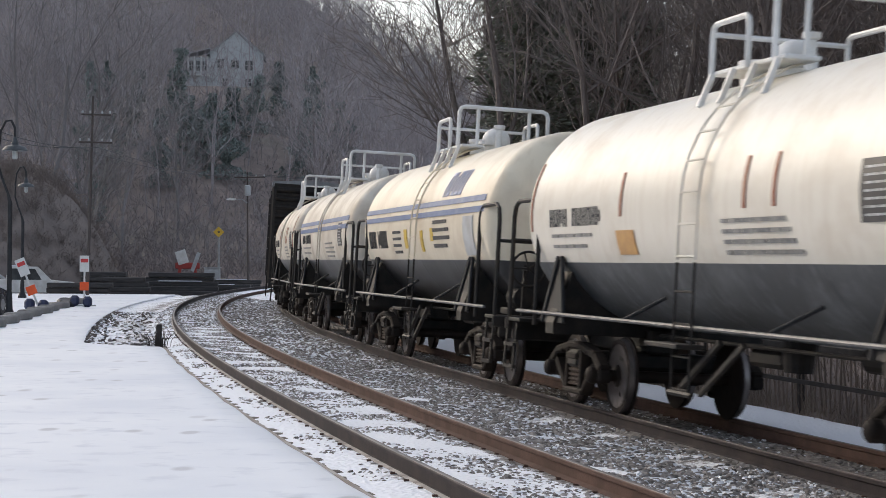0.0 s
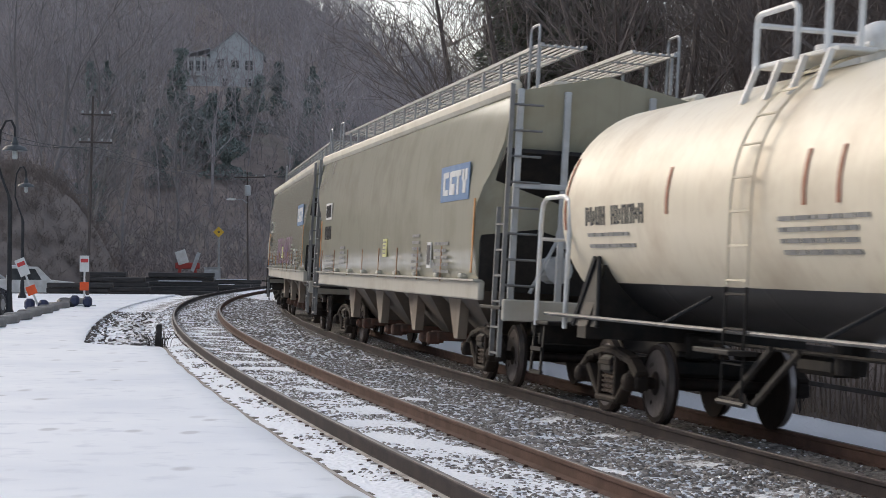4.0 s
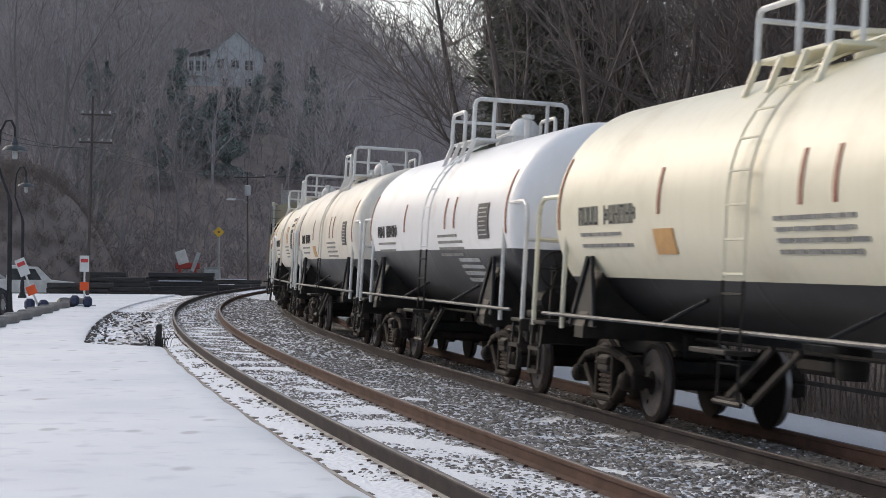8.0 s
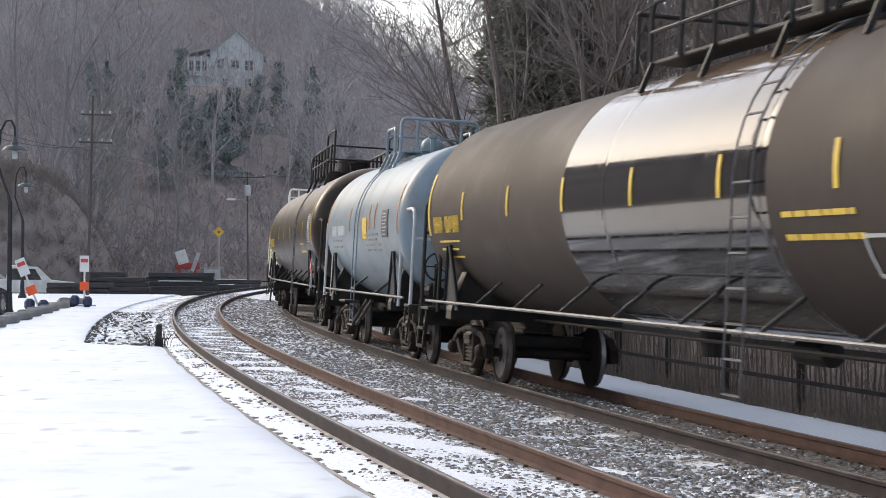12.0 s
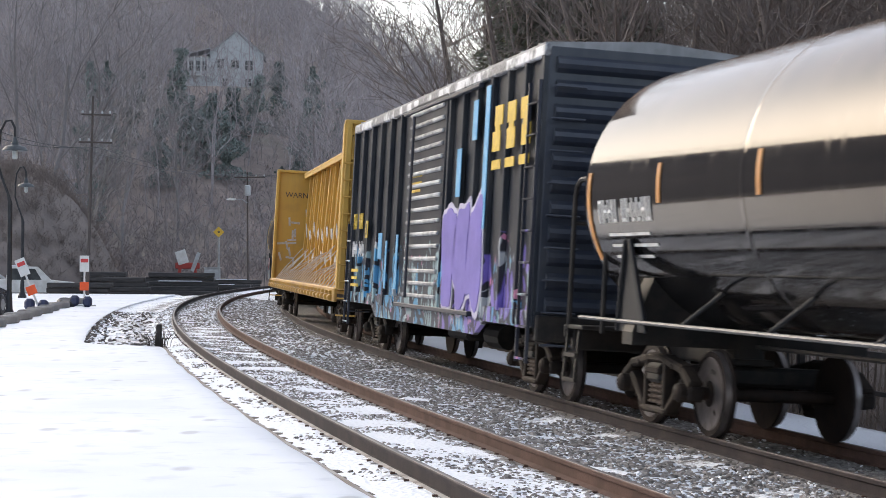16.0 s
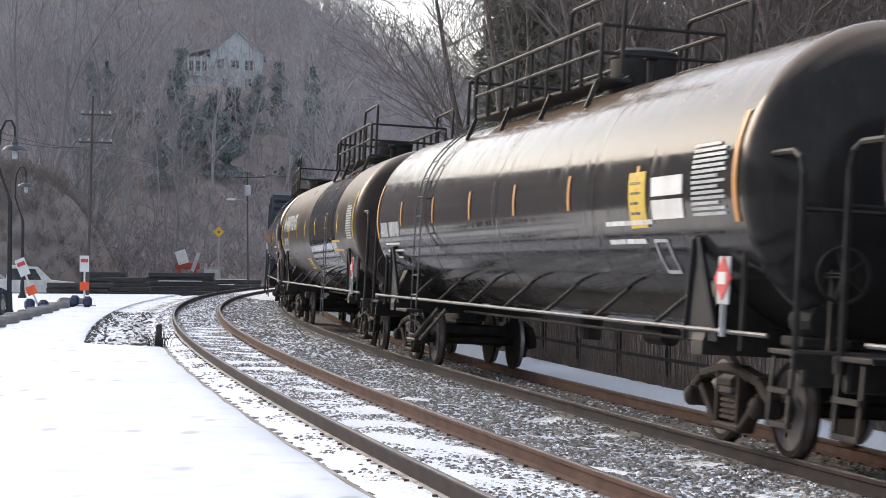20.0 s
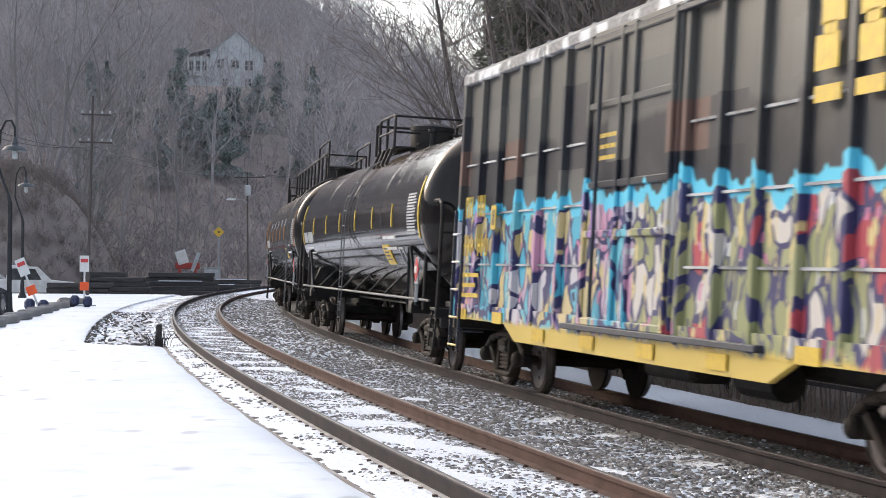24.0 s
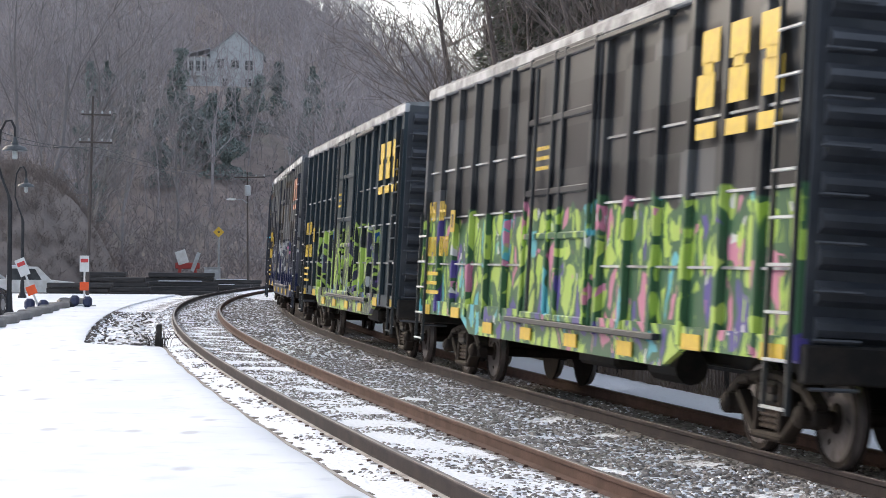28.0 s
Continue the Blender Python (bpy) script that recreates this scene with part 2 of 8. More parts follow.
# ---- ground, platform and tracks ----
def gravel_material():
    m, n, l, b = nodes_of("ballast_with_snow")
    stones = n.new("ShaderNodeTexVoronoi")
    tc = n.new("ShaderNodeTexCoord")
    stones.inputs["Scale"].default_value = 17.0
    l.new(tc.outputs["Object"], stones.inputs["Vector"])
    sh = n.new("ShaderNodeSeparateColor")
    l.new(stones.outputs["Color"], sh.inputs[0])
    grey = mixer(n, l, sh.outputs[0], (0.085, 0.075, 0.068), (0.27, 0.25, 0.235))
    big = noise_of(n, l, 1.5, 6)
    fine = noise_of(n, l, 13.0, 6, rough=0.8)
    mixed = n.new("ShaderNodeMath")
    mixed.operation = "MULTIPLY_ADD"
    l.new(fine, mixed.inputs[0])
    mixed.inputs[1].default_value = 1.4
    l.new(big, mixed.inputs[2])
    at = n.new("ShaderNodeAttribute")
    at.attribute_name = "snow"
    ad = n.new("ShaderNodeMath")
    l.new(mixed.outputs[0], ad.inputs[0])
    l.new(at.outputs["Fac"], ad.inputs[1])
    snowy = ramp_of(n, l, ad.outputs[0], 1.62, 1.78)
    l.new(mixer(n, l, snowy, grey, (0.86, 0.88, 0.92)), b.inputs["Base Color"])
    b.inputs["Roughness"].default_value = 0.85
    bump_of(n, l, stones.outputs["Distance"], b, 0.8, 0.03)
    return m


def snow_material():
    """Trodden snow: soft dents, icy patches and thin grey stains."""
    m, n, l, b = nodes_of("trodden_snow")
    big = noise_of(n, l, 0.35, 5)
    dents = noise_of(n, l, 2.6, 5, (1, 1.0, 1), 0.5)
    fine = noise_of(n, l, 60.0, 3)
    col = mixer(n, l, ramp_of(n, l, big, 0.4, 0.7), (0.77, 0.795, 0.84), (0.66, 0.695, 0.765))
    col = mixer(n, l, ramp_of(n, l, dents, 0.56, 0.74), col, (0.59, 0.62, 0.69))
    # footmarks: short darker patches set at random, in colour only
    tc, mp, vo = n.new("ShaderNodeTexCoord"), n.new("ShaderNodeMapping"), n.new("ShaderNodeTexVoronoi")
    mp.inputs["Scale"].default_value = (1.0, 0.55, 0.0)
    vo.inputs["Scale"].default_value = 1.9
    l.new(tc.outputs["Object"], mp.inputs["Vector"])
    l.new(mp.outputs[0], vo.inputs["Vector"])
    sc = n.new("ShaderNodeSeparateColor")
    l.new(vo.outputs["Color"], sc.inputs[0])
    step = n.new("ShaderNodeMath")
    step.operation = "MULTIPLY"
    l.new(ramp_of(n, l, vo.outputs["Distance"], 0.24, 0.13), step.inputs[0])
    l.new(ramp_of(n, l, sc.outputs[0], 0.55, 0.6), step.inputs[1])
    col = mixer(n, l, step.outputs[0], col, (0.49, 0.50, 0.54))
    l.new(col, b.inputs["Base Color"])
    b.inputs["Roughness"].default_value = 0.42
    h = n.new("ShaderNodeMath")
    h.operation = "MULTIPLY_ADD"
    l.new(fine, h.inputs[0])
    h.inputs[1].default_value = 0.12
    l.new(dents, h.inputs[2])
    bump_of(n, l, h.outputs[0], b, 0.35, 0.03)
    return m


def litter_material():
    """Winter ground: dead leaves, brown grass, thin snow in hollows."""
    m, n, l, b = nodes_of("leaf_litter")
    big = noise_of(n, l, 0.06, 6)
    mid = noise_of(n, l, 0.6, 6, rough=0.7)
    fine = noise_of(n, l, 6.0, 4)
    col = mixer(n, l, ramp_of(n, l, mid, 0.35, 0.65), (0.17, 0.135, 0.12), (0.25, 0.205, 0.185))
    col = mixer(n, l, ramp_of(n, l, big, 0.55, 0.75), col, (0.13, 0.13, 0.10))
    col = mixer(n, l, ramp_of(n, l, fine, 0.45, 0.75), col, (0.215, 0.175, 0.155))
    snow = mixer(n, l, ramp_of(n, l, mid, 0.69, 0.74), col, (0.62, 0.64, 0.68))
    l.new(snow, b.inputs["Base Color"])
    b.inputs["Roughness"].default_value = 0.95
    bump_of(n, l, fine, b, 0.6, 0.1)
    return m


M["gravel"], M["trodden"], M["litter"] = gravel_material(), snow_material(), litter_material()


def ease(t):
    t = min(1.0, max(0.0, t))
    return t * t * (3 - 2 * t)


HOUSE = (-31.9, 283.0, 28.2)
HOUSE_R = 285.0


def hill_height(x, y):
    """The lie of the land: flat yard, track cutting, steep wooded hill beyond, wooded bank on the inside of the curve."""
    r = math.hypot(x, y)
    az = math.degrees(math.atan2(x, y))
    o, s = offset_of(x, y)
    z = -0.55
    # hill across the valley
    # left of -14 degrees it is unseen, raised to darken the tanks' reflections
    top = float(np.interp(az, (-170, -120, -60, -32, -14, -9, -5.5, -3.7, -1.6, 1.0, 5.0, 14.0), (60, 90, 110, 108, 80, 78, 73, 65, 51, 39, 30, 20)))
    if -170 < az < 60:
        t = (r - 150.0) / 330.0
        side = ease((60 - az) / 25) * ease((170 + az) / 30)
        if t > 0:
            z += side * (top * min(t, 1.0) + (noise.noise(Vector((x * 0.018, y * 0.018, 0))) * 6) * min(1.0, t * 4)
                         + noise.noise(Vector((x * 0.07, y * 0.07, 3))) * 1.6 * min(1.0, t * 6))
            if t > 1:
                z -= side * min((t - 1) * 90, 60)
    # wooded bank on the inside of the curve
    if 6.9 < o < 140 and -70 < s < 320 and r < 420:
        bank = ease((o - 6.9) / 2.0) * 1.7 + ease((o - 9) / 26) * 7.0
        bank *= 0.85 + 0.3 * noise.noise(Vector((x * 0.09, y * 0.09, 7)))
        z = max(z, -0.55 + bank + 0.25 * noise.noise(Vector((x * 0.6, y * 0.6, 1))) * ease((o - 6.9) / 2))
    # level shelf under the house
    d = math.hypot(x - HOUSE[0], y - HOUSE[1])
    if d < 30:
        k = ease((30 - d) / 18)
        z = z * (1 - k) + (HOUSE[2] - 1.0) * k
    return z


def build_ground():
    az = list(np.arange(-180, -20, 4.0)) + list(np.arange(-20, 20, 0.4)) + list(np.arange(20, 180, 8.0))
    rr = [2.0, 5, 8] + list(np.arange(10, 70, 1.6)) + list(np.arange(70, 180, 3.0)) + list(np.arange(180, 520, 6.0)) + [540, 600, 700, 900, 1300, 2000, 4000]
    vs = [(0.0, 0.0, -0.55)]
    for r in rr:
        for a in az:
            x, y = r * math.sin(radians(a)), r * math.cos(radians(a))
            vs.append((x, y, hill_height(x, y)))
    k = len(az)
    fs = [(0, 1 + i, 1 + (i + 1) % k) for i in range(k)]
    fs += [(1 + j * k + i, 1 + j * k + (i + 1) % k, 1 + (j + 1) * k + (i + 1) % k, 1 + (j + 1) * k + i) for j in range(len(rr) - 1) for i in range(k)]
    sh = Shape().add(vs, fs)
    solo("ground", sh, M["litter"], "brown winter ground with leaf litter and snow traces", "ground", kind="structure", smooth=True)


def build_platform():
    top, low = -0.08, -0.5
    sh = Shape()
    rnd = random.Random(4)
    rows = []
    s = -26.0
    while s <= 90:
        edge = -1.35 if s < 32 else -1.35 - 1.65 * ease((s - 32) / 1.5)
        rows.append([(beside(s, edge + 0.02 * math.sin(s * 1.3)), low), (beside(s, edge + 0.015 * math.sin(s * 2.1)), top - 0.02)] +
                    [(beside(s, edge - d), top + 0.02 * noise.noise(Vector((s * 0.5, d, 0)))) for d in (0.05, 0.4, 1, 2, 4, 8, 14, 22)] + [(beside(s, edge - 22), low)])
        s += 1.0
    k = len(rows[0])
    vs = [(p[0], p[1], z) for row in rows for p, z in row]
    fs = [(i * k + j, i * k + j + 1, (i + 1) * k + j + 1, (i + 1) * k + j) for i in range(len(rows) - 1) for j in range(k - 1)]
    fs += [tuple(range(k)), tuple(range((len(rows) - 1) * k, len(rows) * k))]
    sh.add(vs, fs)
    solo("platform_snow", sh, M["trodden"], "station platform under a sheet of trodden snow", "platform", kind="structure", smooth=True)
    edge = sweep([(-1.345, -0.5), (-1.27, -0.5), (-1.27, -0.12), (-1.345, -0.10)], -26, 33, 1.0)
    solo("platform_edge", edge, surface("platform_edge_timber", (0.30, 0.25, 0.21), (0.5, 0.47, 0.44), 2, 0.8), "pale timber edge board of the platform", "platform edge", kind="structure")


BED = [(-1.32, -0.13, 1.05), (-1.1, -0.11, 0.95), (-0.9, -0.09, 0.75), (-0.66, -0.085, 0.3), (-0.55, -0.10, 0.72), (0.0, -0.13, 0.8), (0.55, -0.165, 0.66), (0.68, -0.165, 0.1),
       (0.95, -0.165, 0.72), (1.5, -0.20, 0.66), (2.2, -0.27, 0.60), (2.8, -0.26, 0.55), (3.1, -0.245, 0.0), (3.3, -0.26, -0.1), (4.0, -0.31, 0.0), (4.6, -0.335, 0.05), (4.95, -0.36, 0.6),
       (5.3, -0.38, 1.3), (6.6, -0.38, 1.4), (7.0, -0.42, 1.2), (7.4, -0.6, 0.0)]


def bed_height(o):
    return float(np.interp(o, [b[0] for b in BED], [b[1] for b in BED]))


def build_bed():
    rows = list(np.arange(-40, 40, 0.5)) + list(np.arange(40, 130, 1.5)) + list(np.arange(130, 320, 5.0))
    vs, snow = [], []
    for s in rows:
        for o, z, w in BED:
            x, y, th = beside(s, o)
            vs.append((x, y, z + 0.018 * noise.noise(Vector((x * 2, y * 2, 0)))))
            snow.append(w)
    k = len(BED)
    fs = [(i * k + j, i * k + j + 1, (i + 1) * k + j + 1, (i + 1) * k + j) for i in range(len(rows) - 1) for j in range(k - 1)]
    me = Shape().add(vs, fs).mesh("ballast_bed", [M["gravel"]], True)
    at = me.attributes.new("snow", "FLOAT", "POINT")
    at.data.foreach_set("value", snow)
    ob = new("ballast_bed", me)
    tagged(ob, "grey stone ballast bed, half covered with thin snow", "ballast", kind="structure")
    return ob


def rail_outline(o, top):
    """Section of one rail: foot, web, head; o is its middle."""
    h = 0.168
    half = [(0.070, 0.0), (0.070, 0.012), (0.012, 0.032), (0.012, 0.118), (0.036, 0.130), (0.036, 0.160), (0.026, h)]
    right = [(o + a, top - h + b) for a, b in half]
    left = [(o - a, top - h + b) for a, b in reversed(half)]
    return right + left


def build_tracks():
    for name, mid, drop in (("near", 0.0, 0.0), ("running", APART, DROP)):
        tr = thing("railway_track", "railway track of rusty steel rails on timber ties" if mid == 0 else "railway track on which the freight train runs", "railway track", kind="structure")
        for side in (-1, 1):
            o, top = mid + side * GAUGE / 2, drop + (CANT if side < 0 else 0.0)
            mat = M["rail_dark"] if side < 0 else M["rail"]
            sh = sweep(rail_outline(o, top - 0.003), -40, 320, 1.0)
            part("rail", sh, mat, tr, smooth=True)
            cap = sweep([(o - 0.027, top - 0.006), (o + 0.027, top - 0.006), (o + 0.022, top), (o - 0.022, top)], -40, 320, 1.0)
            part("rail_head", cap, M["rail_top"], tr, "polished rail head")
            if mid == 0 and side < 0:
                foot = sweep([(o - 0.072, top - 0.162), (o - 0.034, top - 0.152), (o - 0.034, top - 0.146), (o - 0.072, top - 0.154)], -10, 60, 1.0)
                part("foot_snow", foot, M["foot_snow"], tr, "dirty snow on the rail's foot")
        tie = Shape().box((0, 0, 0), (2.6, 0.23, 0.18), bev=0.012).mesh("tie", [M["tie"]])
        plate = Shape().box((0, 0, 0), (0.36, 0.19, 0.018), bev=0.004).box((0.11, 0.05, 0.02), (0.04, 0.03, 0.04)).box((-0.11, -0.05, 0.02), (0.04, 0.03, 0.04)).mesh("tie_plate", [M["rail"]])
        for i in range(150):
            s = -6 + i * 0.52
            x, y, th = beside(s, mid)
            tilt = pose(x, y, drop + CANT / 2 - 0.31, 0, LEAN, -math.degrees(th) + 1.2 * math.sin(i * 7.3))
            part("tie", tie, M["tie"], tr, at=tilt)
            if i < 90:
                for side in (-1, 1):
                    part("tie_plate", plate, M["rail"], tr, at=tilt @ pose(side * GAUGE / 2, 0, 0.118))


def build_stones():
    """Loose ballast stones, each with its own facets, joined past the countable."""
    rng = np.random.default_rng(5)
    base = np.array([(1, 0.1, 0), (-1, 0, -0.1), (0, 1, 0.1), (0.1, -1, 0), (0.45, 0.25, 0.66), (0, 0, -1), (-0.45, -0.3, 0.62)], float)
    bm = bmesh.new()
    for p in base:
        bm.verts.new(p)
    bmesh.ops.convex_hull(bm, input=bm.verts)
    bm.verts.index_update()
    tri = np.array([[v.index for v in f.verts] for f in bm.faces if len(f.verts) == 3])
    bm.free()
    tb = [b[0] for b in BED]

    def scatter(name, count, o_lo, o_hi, s_lo, s_hi, size, mats, label, lift=0.0, snow_share=0.0, far=1.0, clump=-9.0):
        u = rng.random(count)
        s = s_lo + (s_hi - s_lo) * u ** far
        o = o_lo + (o_hi - o_lo) * rng.random(count)
        th = np.interp(s, S_, TH)
        x = np.interp(s, S_, CX) + o * np.cos(th)
        y = np.interp(s, S_, CY) - o * np.sin(th)
        wave = np.sin(2.3 * x + 1.6 * np.sin(1.9 * y)) + np.sin(2.9 * y + 1.8 * np.sin(2.7 * x)) + 0.8 * np.sin(6.1 * x + 2.0 * np.sin(4.3 * y)) * np.sin(5.3 * y)
        keep = wave + 0.9 * (rng.random(count) - 0.5) > clump
        x, y, o, count = x[keep], y[keep], o[keep], int(keep.sum())
        z = np.interp(o, tb, [b[1] for b in BED]) + lift
        sc = size * (0.55 + 0.9 * rng.random((count, 1, 1))) * (0.7 + 0.6 * rng.random((count, 1, 3)))
        pts = base[None] * sc * np.array([1, 1, 0.75]) * (0.8 + 0.4 * rng.random((count, len(base), 1)))
        an = rng.random(count) * 6.283
        ca, sa = np.cos(an)[:, None], np.sin(an)[:, None]
        px = pts[..., 0] * ca - pts[..., 1] * sa + x[:, None]
        py = pts[..., 0] * sa + pts[..., 1] * ca + y[:, None]
        pz = pts[..., 2] + (z + size * 0.15 * rng.random(count))[:, None]
        v = np.stack([px, py, pz], -1).reshape(-1, 3)
        f = (tri[None] + (np.arange(count) * len(base))[:, None, None]).reshape(-1, 3)
        me = bpy.data.meshes.new(name)
        me.from_pydata(v.tolist(), [], f.tolist())
        for m in mats:
            me.materials.append(m)
        if snow_share:
            pick = (rng.random(count) < snow_share).astype(int)
            me.polygons.foreach_set("material_index", np.repeat(pick, len(tri)))
        ob = new(name, me)
        tagged(ob, label, "ballast stones", kind="stuff")

    m, n, l, b = nodes_of("ballast_stone")
    ge = n.new("ShaderNodeNewGeometry")
    col = mixer(n, l, ge.outputs["Random Per Island"], (0.075, 0.066, 0.060), (0.36, 0.335, 0.315))
    dust = noise_of(n, l, 40, 4)
    l.new(mixer(n, l, ramp_of(n, l, dust, 0.5, 0.8), col, (0.22, 0.18, 0.15)), b.inputs["Base Color"])
    b.inputs["Roughness"].default_value = 0.9
    M["stone"] = m
    both = [m, M["snow"]]
    scatter("ballast_stones", 24000, 0.85, 3.05, 4, 30, 0.030, both, "grey angular ballast stones with crumbs of snow between the tracks", snow_share=0.19, clump=-1.25)
    scatter("ballast_stones", 9000, 0.85, 3.05, 30, 85, 0.040, both, "grey angular ballast stones far along the curve", snow_share=0.19, clump=-1.2)
    scatter("ballast_stones", 2400, -1.15, -0.78, 2, 40, 0.021, both, "ballast stones peeping out of the snow beside the platform", snow_share=0.2, lift=-0.004, clump=0.1)
    scatter("ballast_stones", 15000, -0.62, 0.62, 3, 45, 0.023, both, "ballast stones peeping out of the snow between the rails", snow_share=0.2, lift=-0.004, clump=-0.4)
    scatter("ballast_stones", 6000, 3.3, 4.6, 4, 45, 0.027, both, "ballast stones between the running rails", snow_share=0.1)
    scatter("ballast_stones", 900, 4.8, 5.15, 4, 45, 0.027, both, "ballast stones at the edge of the snow strip", snow_share=0.1)
    scatter("ballast_stones", 3200, -0.62, 0.62, 45, 95, 0.034, both, "ballast stones peeping out of the snow far along the curve", snow_share=0.3)
    scatter("ballast_stones", 1400, -1.3, -0.8, 40, 95, 0.034, both, "ballast stones beside the far rail", snow_share=0.3)
    dark = surface("dark_rubble", (0.055, 0.045, 0.04), (0.17, 0.15, 0.135), 3, 0.9, fine=12)
    scatter("rubble", 700, -3.0, -1.4, 33, 60, 0.045, [dark, M["snow"]], "broken stones and snow at the platform's end", lift=-0.03, snow_share=0.45)
    scatter("rubble", 420, -3.15, -2.8, 33, 60, 0.05, [dark, M["snow"]], "dark broken stones along the cut edge of the snow", lift=-0.01, snow_share=0.2)
    scatter("rubble", 260, -3.0, -1.35, 32.6, 33.8, 0.048, [dark, M["snow"]], "dark broken stones where the platform ends", lift=-0.02, snow_share=0.25)


def build_shoulder():
    """Gravel shoulder under thin snow between the platform's cut-back end and the track."""
    rows = list(np.arange(32.5, 92, 0.5))
    prof = [(-3.1, -0.12, 0.55), (-2.8, -0.2, 0.72), (-2.2, -0.16, 0.60), (-1.7, -0.18, 0.42), (-1.3, -0.145, 0.62)]
    vs, snow = [], []
    for s in rows:
        for o, z, w in prof:
            x, y, th = beside(s, o)
            vs.append((x, y, z + 0.05 * noise.noise(Vector((x * 1.3, y * 1.3, 5)))))
            snow.append(w)
    k = len(prof)
    fs = [(i * k + j, i * k + j + 1, (i + 1) * k + j + 1, (i + 1) * k + j) for i in range(len(rows) - 1) for j in range(k - 1)]
    me = Shape().add(vs, fs).mesh("gravel_shoulder", [M["gravel"]], True)
    me.attributes.new("snow", "FLOAT", "POINT").data.foreach_set("value", snow)
    tagged(new("gravel_shoulder", me), "gravel shoulder under thin patchy snow beside the track", "gravel", kind="structure")
    # short dark post with dead weeds at the platform's corner
    x, y, th = beside(32.4, -1.42)
    p = thing("marker_post", "short dark timber post with dead weeds at the platform's corner", "post", pose(x, y, -0.35))
    part("post", Shape().box((0, 0, 0.35), (0.11, 0.11, 0.75), bev=0.02), M["blackish"], p)
    wd, rnd = Shape(), random.Random(31)
    for i in range(46):
        a, q = rnd.uniform(0, 6.28), rnd.uniform(0.05, 0.22)
        wd.tube([(q * math.cos(a), q * math.sin(a), 0.15), (1.3 * q * math.cos(a), 1.3 * q * math.sin(a), 0.4), (1.9 * q * math.cos(a), 1.9 * q * math.sin(a), rnd.uniform(0.42, 0.58))], 0.006, 3)
    part("dead_weed", wd, M["blackish"], p, "dead dark weeds")["kind"] = "stuff"


def build_fence():
    """Low fence of rusty pales under a dark top rail at the foot of the bank."""
    f = thing("low_fence", "low rusty fence with a dark top rail along the bank", "fence")
    pale = surface("rusty_pale", (0.20, 0.155, 0.125), (0.27, 0.21, 0.17), 5, 0.9, spread=0.25)
    part("top_rail", sweep([(7.05, 0.50), (7.13, 0.50), (7.13, 0.60), (7.05, 0.60)], 2, 48, 1.0), M["blackish"], f)
    part("lower_rail", sweep([(7.06, 0.02), (7.11, 0.02), (7.11, 0.08), (7.06, 0.08)], 2, 48, 1.0), M["blackish"], f)
    post = Shape().box((0, 0, 0.05), (0.09, 0.09, 1.3), bev=0.01).mesh("post", [M["blackish"]])
    bar = Shape().box((0, 0, 0.0), (0.028, 0.02, 1.0), bev=0.004).mesh("pale", [pale])
    rnd = random.Random(2)
    for k in range(16):
        x, y, th = beside(3 + k * 3.0, 7.18)
        part("post", post, None, f, at=pose(x, y, 0.0, 0, 0, -math.degrees(th)))
    for k in range(230):
        s = 4 + k * 0.17
        x, y, th = beside(s, 7.16)
        part("pale", bar, None, f, at=pose(x, y, rnd.uniform(-0.04, 0.02), rnd.uniform(-4, 4), rnd.uniform(-9, 9), -math.degrees(th) + 90))


def build_dry_grass():
    """Dead grass along the foot of the bank: thin bent blades."""
    rng = np.random.default_rng(9)
    n = 22000
    s, o = 2 + 60 * rng.random(n), 7.0 + 2.0 * rng.random(n) ** 1.3
    th = np.interp(s, S_, TH)
    x, y = np.interp(s, S_, CX) + o * np.cos(th), np.interp(s, S_, CY) - o * np.sin(th)
    v, f = [], []
    for i in range(n):
        z = hill_height(float(x[i]), float(y[i])) if i % 6 == 0 else z
        z0 = -0.5 if o[i] < 7.2 else z
        h = 0.2 + 0.4 * rng.random() ** 1.5
        dx, dy = rng.normal(0, 0.16, 2)
        w = 0.004 + 0.007 * rng.random()
        k = len(v)
        a = rng.random() * 3.14
        cx, cy = math.cos(a) * w, math.sin(a) * w
        v += [(x[i] - cx, y[i] - cy, z0 - 0.05), (x[i] + cx, y[i] + cy, z0 - 0.05), (x[i] + dx * 0.5 + cx * 0.7, y[i] + dy * 0.5 + cy * 0.7, z0 + h * 0.6), (x[i] + dx * 0.5 - cx * 0.7, y[i] + dy * 0.5 - cy * 0.7, z0 + h * 0.6), (x[i] + dx * 1.3, y[i] + dy * 1.3, z0 + h)]
        f += [(k, k + 1, k + 2, k + 3), (k + 3, k + 2, k + 4)]
    me = bpy.data.meshes.new("dry_grass")
    me.from_pydata(v, [], f)
    me.materials.append(surface("dead_brown_grass", (0.30, 0.24, 0.19), (0.19, 0.15, 0.125), 0.7, 0.95, fine=5, bump=0))
    tagged(new("dry_grass", me), "dead brown grass along the foot of the bank", "grass", kind="stuff")


M["blackish"] = surface("dark_weathered_timber", (0.030, 0.026, 0.024), (0.06, 0.05, 0.044), 4, 0.85)
build_ground()
build_fence()
build_dry_grass()
build_platform()
build_bed()
build_tracks()
build_stones()
build_shoulder()


# ---- rolling stock; in a car's space x points the way it runs, y to the platform, z up from the rail head ----
TRAIN = []
KIT = {}


